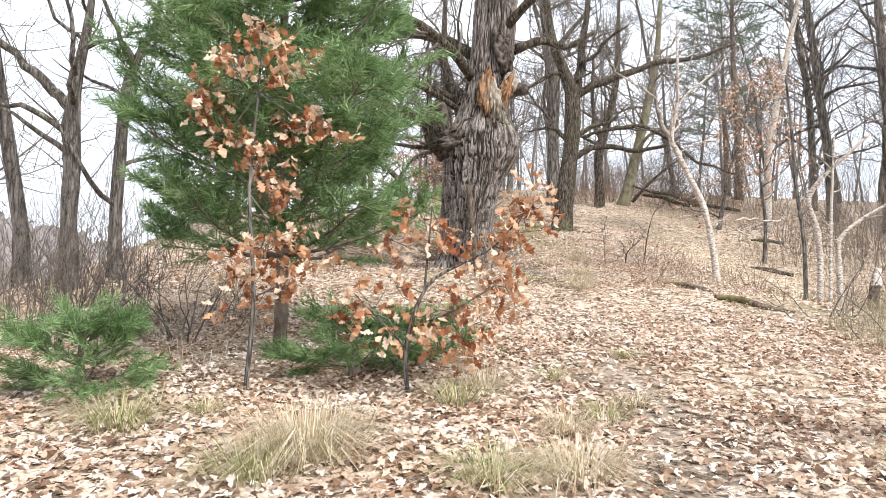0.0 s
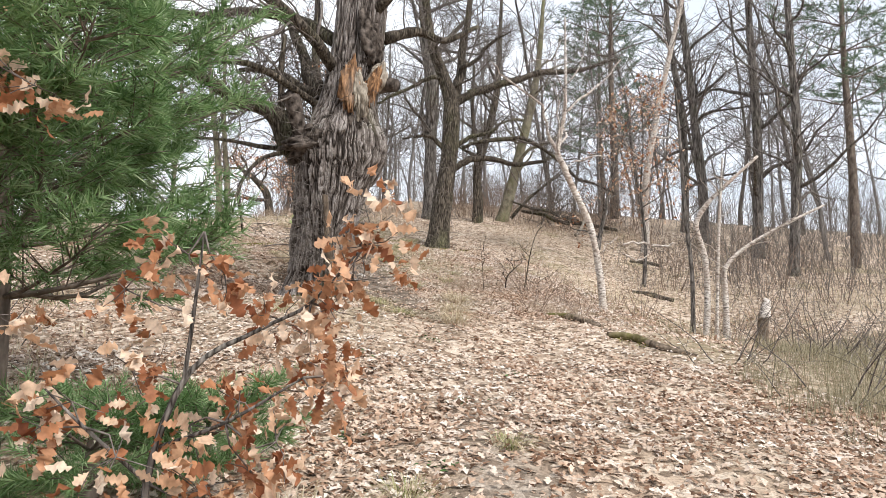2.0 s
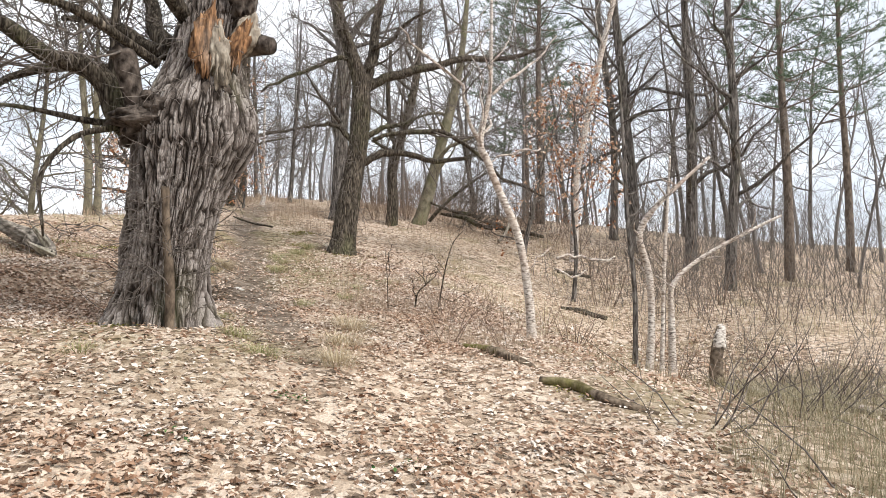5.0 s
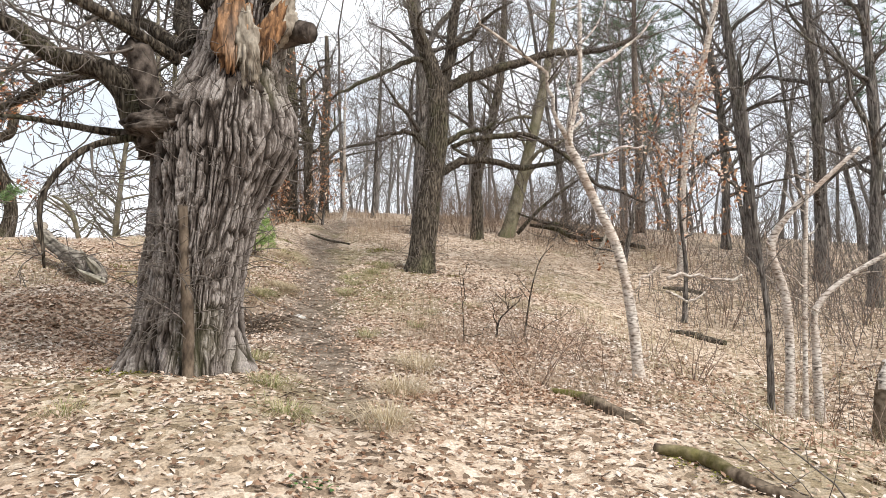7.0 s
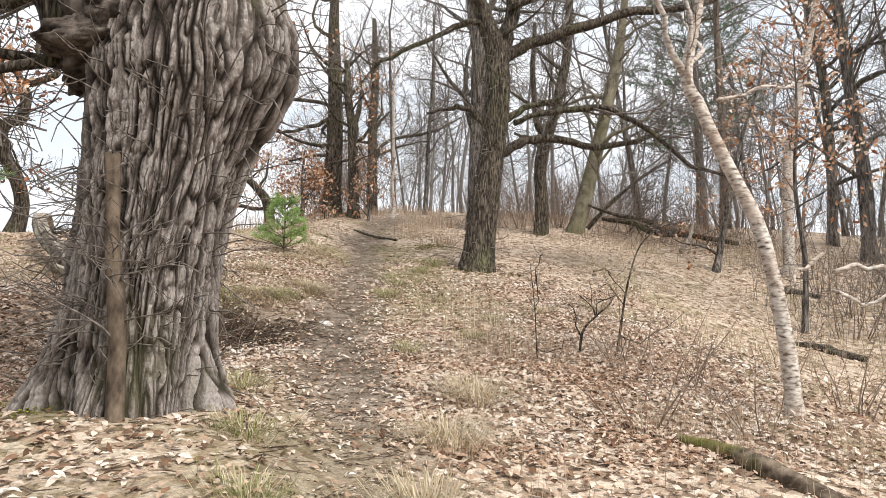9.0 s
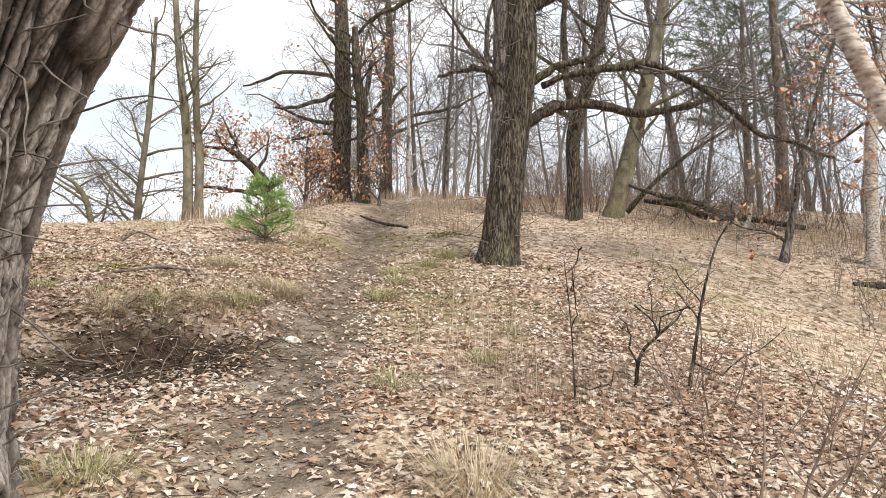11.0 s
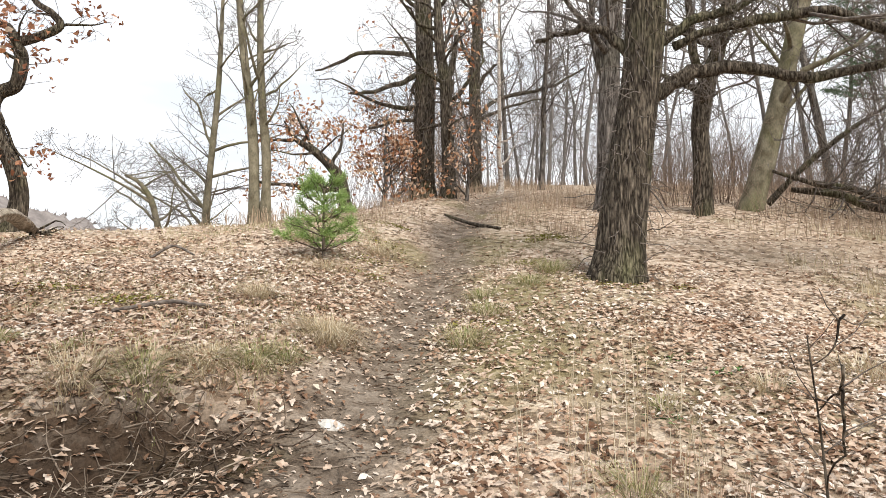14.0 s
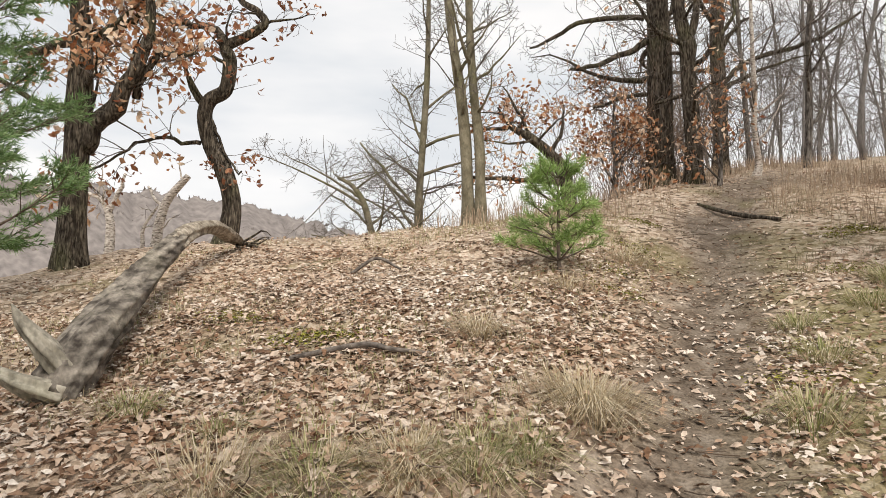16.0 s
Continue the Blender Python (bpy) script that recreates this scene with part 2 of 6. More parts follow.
# Distance haze is mixed into this bark's colour: paler and flatter than near bark.
M_FAR = bark("hazed_far_bark", (0.14, 0.128, 0.12), (0.27, 0.248, 0.232), moss_amount=0.1, scale=8)
M_DEAD = bark("weathered_dead_wood", (0.16, 0.13, 0.10), (0.45, 0.40, 0.33), moss_amount=0.1, scale=14, stretch=(1, 1, 0.4), depth=0.01)
M_LOG = bark("rotten_mossy_wood", (0.06, 0.043, 0.03), (0.24, 0.19, 0.14), moss=(0.17, 0.17, 0.03), moss_amount=0.9, scale=12, stretch=(1, 1, 1), depth=0.015)
M_WOUND = bark("split_orange_heartwood", (0.06, 0.032, 0.02), (0.38, 0.21, 0.105), moss=(0.50, 0.41, 0.33), moss_amount=0.7, scale=22, stretch=(1, 1, 0.2), depth=0.02)
M_BURL = bark("dark_burl_bark", (0.02, 0.015, 0.012), (0.16, 0.132, 0.112), moss_amount=0.0, scale=11, stretch=(1, 1, 0.8), depth=0.03)
M_PINEBARK = bark("pine_bark", (0.095, 0.075, 0.06), (0.235, 0.19, 0.155), moss_amount=0.1, scale=12, stretch=(1, 1, 0.4))
M_SNAG = bark("weathered_snag_wood", (0.06, 0.05, 0.042), (0.36, 0.32, 0.27), moss_amount=0.3, scale=14, stretch=(1, 0.25, 1), depth=0.012)
grain = [k for k in M_SNAG.node_tree.nodes if k.type == "MAPPING"][0]
grain.vector_type = "TEXTURE"
grain.inputs["Rotation"].default_value = (0, 0, radians(31))
grain.inputs["Scale"].default_value = (1, 5, 1)
M_SPLINTER = bark("bleached_splinter_wood", (0.22, 0.20, 0.16), (0.50, 0.46, 0.38), moss=(0.30, 0.31, 0.2), moss_amount=0.5, scale=16, stretch=(1, 1, 0.3), depth=0.01)
M_STONE = bark("pale_limestone", (0.50, 0.48, 0.44), (0.72, 0.70, 0.66), moss_amount=0.0, scale=14, stretch=(1, 1, 1), depth=0.01)


def birch_material(name, brown):
    m, n, l, p = material(name)
    a = tex(n, l, "Noise", 16, (1.0, 1.0, 2.6), 5)
    b = tex(n, l, "Noise", 2.2, (1, 1, 0.8), 3)
    col = ramp(n, [(0.34, (0.07, 0.055, 0.045)), (0.45, (0.40, 0.35, 0.30)), (0.62, (0.70, 0.65, 0.59))])
    l.new(a.outputs["Fac"], col.inputs["Fac"])
    r = ramp(n, [(0.4, (0, 0, 0)), (0.70, (brown,) * 3)])
    l.new(b.outputs["Fac"], r.inputs["Fac"])
    o = blend(n, l, r.outputs[0], col.outputs[0], (0.33, 0.22, 0.15))
    l.new(o, p.inputs["Base Color"])
    p.inputs["Roughness"].default_value = 0.7
    bumped(n, l, p, a.outputs["Fac"], 0.4, 0.006)
    return m


M_BIRCH = birch_material("birch_bark", 0.55)
M_WHITE = birch_material("bleached_birch_bark", 0.1)
LITTER = [(0.0, (0.10, 0.06, 0.038)), (0.17, (0.25, 0.155, 0.10)), (0.37, (0.42, 0.31, 0.228)), (0.6, (0.57, 0.462, 0.372)), (0.82, (0.69, 0.605, 0.525)), (1.0, (0.80, 0.745, 0.675))]
M_LITTER = per_piece("fallen_oak_leaves", LITTER, 0.75, 40, 0.1, (0.86, 0.75, 0.67))
M_LEAF = per_piece("dry_oak_leaves", [(0.0, (0.22, 0.07, 0.03)), (0.3, (0.45, 0.21, 0.10)), (0.6, (0.62, 0.40, 0.25)), (1.0, (0.80, 0.66, 0.52))], 0.6, 35, 0.3)
M_LEAFRED = per_piece("dry_red_oak_leaves", [(0.0, (0.14, 0.055, 0.03)), (0.45, (0.28, 0.12, 0.07)), (0.75, (0.42, 0.25, 0.17)), (1.0, (0.62, 0.49, 0.40))], 0.6, 35, 0.3)
M_LEAFBROWN = per_piece("dull_brown_oak_leaves", [(0.0, (0.15, 0.06, 0.035)), (0.5, (0.30, 0.13, 0.07)), (1.0, (0.46, 0.25, 0.15))], 0.7, 35, 0.25)
M_NEEDLE = per_piece("pine_needles", [(0.0, (0.11, 0.20, 0.07)), (0.5, (0.24, 0.37, 0.15)), (1.0, (0.48, 0.60, 0.34))], 0.4, 20, 0.38, (0.5, 0.58, 0.46), 3.2)
M_NEEDLEYOUNG = per_piece("young_pine_needles", [(0.0, (0.17, 0.28, 0.07)), (0.5, (0.33, 0.47, 0.15)), (1.0, (0.52, 0.64, 0.30))], 0.45, 20, 0.45)
M_NEEDLEFAR = per_piece("far_pine_needles", [(0.0, (0.08, 0.125, 0.075)), (1.0, (0.18, 0.24, 0.15))], 0.6, 20, 0.25)
M_STRAW = per_piece("dry_grass_blades", [(0.0, (0.38, 0.30, 0.18)), (0.5, (0.56, 0.47, 0.32)), (1.0, (0.70, 0.63, 0.50))], 0.7, 20, 0.25)
M_REDSTRAW = per_piece("reddish_dry_grass", [(0.0, (0.29, 0.205, 0.14)), (0.5, (0.43, 0.325, 0.235)), (1.0, (0.56, 0.46, 0.35))], 0.7, 20, 0.25)
M_GRASS = per_piece("half_green_grass", [(0.0, (0.20, 0.23, 0.08)), (0.4, (0.34, 0.33, 0.15)), (0.7, (0.52, 0.45, 0.28)), (1.0, (0.66, 0.59, 0.44))], 0.6, 20, 0.25)
M_DULL = per_piece("dull_winter_grass", [(0.0, (0.20, 0.18, 0.10)), (0.5, (0.34, 0.295, 0.19)), (1.0, (0.48, 0.43, 0.31))], 0.7, 20, 0.25)
M_MOSS = per_piece("yellow_green_moss", [(0.0, (0.13, 0.13, 0.02)), (1.0, (0.34, 0.32, 0.06))], 0.95, 60)
M_GREEN = per_piece("small_green_leaves", [(0.0, (0.04, 0.10, 0.025)), (1.0, (0.12, 0.22, 0.06))], 0.5, 30, 0.2)
M_DIRTTWIG = per_piece("litter_twigs", [(0.0, (0.05, 0.035, 0.025)), (0.6, (0.15, 0.11, 0.08)), (1.0, (0.36, 0.30, 0.24))], 0.85, 30)


def ground_material():
    m, n, l, p = material("woodland_floor")
    big, mid = tex(n, l, "Noise", 0.45, detail=4), tex(n, l, "Noise", 5, detail=5)
    cells = tex(n, l, "Voronoi", 13)
    leaf = ramp(n, [(0.0, (0.12, 0.085, 0.06)), (0.3, (0.33, 0.245, 0.175)), (0.6, (0.48, 0.38, 0.29)), (1.0, (0.64, 0.54, 0.44))])
    bw = n.new("ShaderNodeSeparateColor")
    l.new(cells.outputs["Color"], bw.inputs[0])
    l.new(bw.outputs[0], leaf.inputs["Fac"])
    soil = ramp(n, [(0.3, (0.075, 0.056, 0.042)), (0.5, (0.16, 0.128, 0.10)), (0.7, (0.28, 0.238, 0.196))])
    l.new(mid.outputs["Fac"], soil.inputs["Fac"])
    straw = ramp(n, [(0.3, (0.22, 0.165, 0.115)), (0.7, (0.40, 0.32, 0.235))])
    l.new(mid.outputs["Fac"], straw.inputs["Fac"])
    sm = ramp(n, [(0.5, (0, 0, 0)), (0.62, (0.5, 0.5, 0.5))])
    l.new(big.outputs["Fac"], sm.inputs["Fac"])
    o = blend(n, l, sm.outputs[0], leaf.outputs[0], straw.outputs[0])
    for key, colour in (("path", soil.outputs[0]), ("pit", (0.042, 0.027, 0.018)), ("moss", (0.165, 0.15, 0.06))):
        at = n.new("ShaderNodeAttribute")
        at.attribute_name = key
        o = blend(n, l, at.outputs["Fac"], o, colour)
    fine = tex(n, l, "Noise", 45, detail=3)
    fr = ramp(n, [(0.3, (0.7, 0.7, 0.7)), (0.7, (1.25, 1.25, 1.25))])
    l.new(fine.outputs["Fac"], fr.inputs["Fac"])
    o = blend(n, l, 1.0, o, fr.outputs[0], "MULTIPLY")
    l.new(o, p.inputs["Base Color"])
    p.inputs["Roughness"].default_value = 0.95
    p.inputs["Specular IOR Level"].default_value = 0.1
    add = n.new("ShaderNodeMath")
    add.operation = "ADD"
    l.new(mid.outputs["Fac"], add.inputs[0])
    l.new(fine.outputs["Fac"], add.inputs[1])
    bumped(n, l, p, add.outputs[0], 0.7, 0.03)
    return m


M_GROUND = ground_material()


def hill_material():
    m, n, l, p = material("hazed_bare_woods")
    a = tex(n, l, "Noise", 0.5, (1, 1, 0.25), 6)
    # Pale, low-contrast greys carry the distance haze; the air has no volume.
    r = ramp(n, [(0.3, (0.15, 0.135, 0.13)), (0.7, (0.27, 0.243, 0.23))])
    l.new(a.outputs["Fac"], r.inputs["Fac"])
    l.new(r.outputs[0], p.inputs["Base Color"])
    p.inputs["Roughness"].default_value = 1.0
    p.inputs["Specular IOR Level"].default_value = 0.0
    return m


M_HILL = hill_material()


# ---- ground ----
def masks(x, y):
    """How much of the ground is worn path, dug pit and moss."""
    w = vnoise(np.stack([x * 1.7, y * 1.7, x * 0], -1), 5) * 0.16 + vnoise(np.stack([x * 6, y * 6, x * 0], -1), 6) * 0.10
    d = np.abs(x - path_x(y)) + w
    path = sig((0.32 + 0.14 * sig((y - 14.5) / 0.8) - d) / 0.09) * sig((y - 12.0) / 0.8) * sig((31 - y) / 2.0) * 0.95
    path = np.maximum(path, 0.75 * sig((0.3 - d) / 0.08) * sig((y - 1.5) / 0.8) * sig((7.4 - y) / 0.8))
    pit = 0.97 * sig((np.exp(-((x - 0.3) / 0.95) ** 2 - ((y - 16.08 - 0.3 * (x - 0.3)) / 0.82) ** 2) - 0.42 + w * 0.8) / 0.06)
    mn = vnoise(np.stack([x * 1.1, y * 1.1, x * 0], -1), 9) + 0.4 * vnoise(np.stack([x * 4, y * 4, x * 0], -1), 10)
    moss = 0.5 * sig((mn - 0.72) / 0.08) * sig((y - 15) / 1.5)
    moss = np.maximum(moss, 0.8 * sig((mn + 0.3) / 0.12) * sig((x - 1.85) / 0.12) * sig((3.1 - x) / 0.3) * sig((y - 17.2) / 0.4) * sig((24 - y) / 0.6))
    moss = np.maximum(moss, 0.65 * sig((mn + 0.1) / 0.14) * bump(x, y, 0.3, 12.3, 1.5, 1.2))
    moss = np.maximum(moss, 0.55 * sig((mn - 0.05) / 0.14) * sig((x - 4.9) / 0.4) * sig((y - 8) / 1.5) * sig((17 - y) / 1.5) * sig((11 - x) / 1.0))
    return path, pit, moss


def axis(stops):
    return np.concatenate([np.arange(a, b, s) for a, b, s in stops])


gx = axis([(-420, -60, 30), (-60, -16, 4), (-16, -5, 0.5), (-5, 7.5, 0.1), (7.5, 14, 0.35), (14, 40, 1.6), (40, 421, 30)])
gy = axis([(-420, -30, 30), (-30, 0, 2), (0, 3, 0.4), (3, 27, 0.1), (27, 36, 0.4), (36, 80, 2), (80, 421, 30)])
XX, YY = np.meshgrid(gx, gy)
fx, fy = XX.ravel(), YY.ravel()
near = sig((22 - np.abs(fx)) / 3) * sig((45 - np.abs(fy - 10)) / 5)
fz = height(fx, fy) + near * (0.05 * vnoise(np.stack([fx * 0.9, fy * 0.9, fx * 0], -1), 1) + 0.022 * vnoise(np.stack([fx * 3.1, fy * 3.1, fx * 0], -1), 2))
floor_geo = Geo()
nx, ny = len(gx), len(gy)
a = (np.arange(ny - 1)[:, None] * nx + np.arange(nx - 1)[None, :]).ravel()
floor_geo.add(np.stack([fx, fy, fz], -1), np.stack([a, a + 1, a + nx + 1, a + nx], -1))
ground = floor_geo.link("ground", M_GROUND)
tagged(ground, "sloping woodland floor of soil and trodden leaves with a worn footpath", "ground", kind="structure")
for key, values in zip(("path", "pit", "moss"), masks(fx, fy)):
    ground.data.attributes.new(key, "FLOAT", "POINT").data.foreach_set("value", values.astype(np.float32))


# ---- trees ----
def wander(rng, p, d, length, steps, bend, up):
    """A crooked line from p along d."""
    pts, d = [np.array(p, float)], unit(d)
    s = length / steps
    for _ in range(steps):
        d = unit(d + rng.normal(0, bend, 3) + np.array([0, 0, up]))
        pts.append(pts[-1] + d * s)
    return np.array(pts)


def sprout(g, rng, pts, rad, level, tips, dense=1.0, bend=0.22, start=0.25, reach=0.55, up=0.05, thin=0.0045):
    """Side branches on a limb, down to twigs."""
    seg = np.linalg.norm(np.diff(pts, axis=0), axis=1)
    total = seg.sum()
    if level <= 0 or total < 0.12:
        tips.append((pts[-1], unit(pts[-1] - pts[-2])))
        return
    cum = np.concatenate([[0], np.cumsum(seg)]) / total
    count = max(2, int(dense * (2.0 + total * (3.0 if level == 1 else 2.0))))
    for _ in range(count):
        f = start + (1 - start) * rng.random() ** 0.8
        i = min(int(np.searchsorted(cum, f)) - 1, len(seg) - 1)
        k = (f - cum[i]) / (cum[i + 1] - cum[i] + 1e-9)
        p = pts[i] * (1 - k) + pts[i + 1] * k
        r = rad[i] * (1 - k) + rad[i + 1] * k
        axis_d = unit(pts[i + 1] - pts[i])
        side = unit(np.cross(axis_d, rng.normal(0, 1, 3)))
        a = radians(rng.uniform(35, 75))
        d = axis_d * math.cos(a) + side * math.sin(a)
        length = total * reach * (1.15 - f) * rng.uniform(0.6, 1.25) + 0.12
        r0 = min(r * 0.65, max(thin, 0.012 * length))
        steps = 5 if level > 1 else 2
        q = wander(rng, p, d, length, steps, bend, up)
        rr = np.linspace(r0, max(thin * 0.55, r0 * 0.25), steps + 1)
        g.tube(q, rr, 4 if level > 1 and r0 > 0.012 else 3)
        sprout(g, rng, q, rr, level - 1, tips, dense, bend, 0.2, 0.5, up, thin)


LEAF_V = np.array([(0, 0, 0), (0.22, 0.16, 0.05), (0.36, 0.11, 0.02), (0.58, 0.27, 0.1), (0.72, 0.15, 0.03), (1.0, 0.06, -0.08), (1.0, -0.06, -0.08),
                   (0.72, -0.15, 0.03), (0.58, -0.27, 0.1), (0.36, -0.11, 0.02), (0.22, -0.16, 0.05)])
LEAF_T = [(0, 1, 10), (1, 2, 9), (1, 9, 10), (2, 3, 8), (2, 8, 9), (3, 4, 7), (3, 7, 8), (4, 5, 6), (4, 6, 7)]
OAK_HALF = [(0.0, 0.012), (0.13, 0.045), (0.23, 0.17), (0.31, 0.085), (0.44, 0.27), (0.54, 0.125), (0.67, 0.31), (0.78, 0.15), (0.9, 0.17), (1.0, 0.03)]
OAK_V = np.array([(x, sgn * y, 0.55 * y * y + 0.05 * math.sin(9 * x) * (1 + sgn * 0.5) - 0.12 * x * x) for x, y in OAK_HALF for sgn in (1, -1)])
OAK_T = [t for k in range(len(OAK_HALF) - 1) for t in ((2 * k, 2 * k + 1, 2 * k + 3), (2 * k, 2 * k + 3, 2 * k + 2))]
LOW_V = np.array([(0, 0, 0), (0.45, 0.26, 0.07), (0.72, 0.13, 0.0), (1.0, 0, -0.06), (0.66, -0.2, 0.05), (0.36, -0.2, 0.08)])
LOW_T = [(0, 1, 5), (1, 4, 5), (1, 2, 4), (2, 3, 4)]


def leaves(g, rng, at, size, droop=0.3, fine=True, flat=False, normals=None):
    """Lobed leaves at the places given (n x 3), all in one go."""
    at = np.asarray(at, float)
    n = len(at)
    base, tri = (OAK_V, OAK_T) if fine == "oak" else (LEAF_V, LEAF_T) if fine else (LOW_V, LOW_T)
    size = size * rng.uniform(0.65, 1.3, n)
    if flat:
        z = (normals if normals is not None else np.array([0, 0, 1.0])) + rng.normal(0, 0.27, (n, 3))
    else:
        z = rng.normal(0, 1, (n, 3))
    z /= np.linalg.norm(z, axis=1)[:, None]
    x = rng.normal(0, 1, (n, 3))
    if not flat:
        x[:, 2] -= droop
    x -= (x * z).sum(1)[:, None] * z
    x /= np.linalg.norm(x, axis=1)[:, None]
    y = np.cross(z, x)
    curl = rng.uniform(0.2, 2.0, n) if flat else rng.uniform(0.2, 3.2, n)
    v = np.broadcast_to(base, (n, len(base), 3)).copy()
    v[:, :, 1] *= rng.uniform(0.8, 1.25, n)[:, None]
    v[:, :, 2] *= curl[:, None]
    v *= size[:, None, None]
    w = at[:, None, :] + v[:, :, :1] * x[:, None, :] + v[:, :, 1:2] * y[:, None, :] + v[:, :, 2:] * z[:, None, :]
    t = (np.array(tri)[None] + (np.arange(n) * len(base))[:, None, None]).reshape(-1, 3)
    g.add(w.reshape(-1, 3), (), t)


def smooth_line(pts, rad, per=4):
    """A rounder line through the points (Catmull-Rom)."""
    pts, rad = np.asarray(pts, float), np.asarray(rad, float)
    e = np.vstack([2 * pts[0] - pts[1], pts, 2 * pts[-1] - pts[-2]])
    out, rr = [], []
    for i in range(len(pts) - 1):
        p0, p1, p2, p3 = e[i:i + 4]
        for k in range(per):
            t = k / per
            out.append(0.5 * (2 * p1 + (p2 - p0) * t + (2 * p0 - 5 * p1 + 4 * p2 - p3) * t * t + (3 * p1 - p0 - 3 * p2 + p3) * t ** 3))
            rr.append(rad[i] * (1 - t) + rad[i + 1] * t)
    return np.array(out + [pts[-1]]), np.array(rr + [rad[-1]])


def tree(name, label, x, y, trunk, limbs=(), mat=M_BARK, seed=1, level=2, dense=1.0, crown_from=0.45, flare=1.35, extra=6, extra_len=2.2,
         leaf=None, leaf_mat=None, leaf_size=0.09, twig_mat=M_TWIG, group="", sides=12, bend=0.22, category="tree", rough=0.10, thin=0.0045, lift=0.05, ivy=0, girth=1.0):
    """A tree from a trunk line and limb lines of (x, y, z, radius) about its foot."""
    rng = np.random.default_rng(seed)
    dx, dy = trunk[0][0], trunk[0][1]
    foot = on_ground(x + dx, y + dy)
    shift = np.array([x, y, float(height(x, y))]) - foot
    root = empty(name, foot, label, category, group)
    line = np.array([p[:3] for p in trunk]) + shift
    rad = np.array([p[3] for p in trunk]) * girth
    line[0] = (0, 0, -0.25)
    pts, rr = smooth_line(line, rad, 7)
    low = np.exp(-np.maximum(pts[:, 2], 0) / 0.28)
    rr = rr * (1 + (flare - 1) * low)
    g = Geo()
    g.tube(pts, rr, sides, rough, seed)
    g.link("trunk", mat, root)
    twigs, tips = Geo(), []
    for k, limb in enumerate(limbs):
        lp, lr = smooth_line(np.array([p[:3] for p in limb]) + shift, [p[3] for p in limb], 3)
        lp[1:] += rng.normal(0, 0.02, (len(lp) - 1, 3))
        depth = np.linspace(0, 1, len(lp))[:, None] * rng.uniform(-1.2, 1.2) * np.array([0.2, 1, 0])
        lp = lp + depth * min(1.0, np.linalg.norm(lp[-1] - lp[0]) * 0.25)
        b = Geo()
        b.tube(lp, lr, 8, rough, seed + k)
        b.link("limb", mat, root)
        sprout(twigs, rng, lp, lr, level, tips, dense, bend, 0.2, 0.5, lift, thin)
    for k in range(extra):
        f = crown_from + (1 - crown_from) * (k + rng.random()) / extra
        i = min(int(f * (len(pts) - 1)), len(pts) - 2)
        a = rng.uniform(0, 2 * np.pi)
        d = np.array([math.cos(a), math.sin(a), rng.uniform(0.15, 0.9)])
        length = extra_len * rng.uniform(0.6, 1.2) * (1.25 - f * 0.6)
        r0 = min(rr[i] * 0.5, 0.022 * length + 0.008)
        q = wander(rng, pts[i], d, length, 7, bend, lift)
        qr = np.linspace(r0, 0.006, 8)
        b = Geo()
        b.tube(q, qr, 6)
        b.link("limb", mat, root)
        sprout(twigs, rng, q, qr, level, tips, dense, bend, 0.15, 0.5, lift, thin)
    sprout(twigs, rng, pts[int(len(pts) * crown_from):], rr[int(len(pts) * crown_from):], max(1, level - 1), tips, dense, bend, 0.1, 0.25, lift, thin)
    for _ in range(ivy):
        i = rng.integers(2, max(3, int(len(pts) * 0.7)))
        a = rng.uniform(0, 2 * np.pi)
        d = np.array([math.cos(a), math.sin(a), rng.uniform(-0.9, 0.5)])
        q = wander(rng, pts[i] + d * rr[i] * 0.8 * np.array([1, 1, 0]), d, rng.uniform(0.2, 0.6), 4, 0.3, -0.12)
        twigs.tube(q, np.linspace(0.009, 0.004, 5), 3)
    if twigs.n:
        twigs.link("crown", twig_mat, root, "bare crown of fine twigs")
    if leaf and tips:
        lg = Geo()
        pick = [t for t in tips if rng.random() < leaf]
        at = np.array([t[0] for t in pick for _ in range(4)])
        if len(at):
            leaves(lg, rng, at + rng.normal(0, leaf_size * 0.7, at.shape), leaf_size, 0.5, False)
            lg.link("foliage", leaf_mat or M_LEAFBROWN, root, "dry brown leaves still on the twigs")
    return root


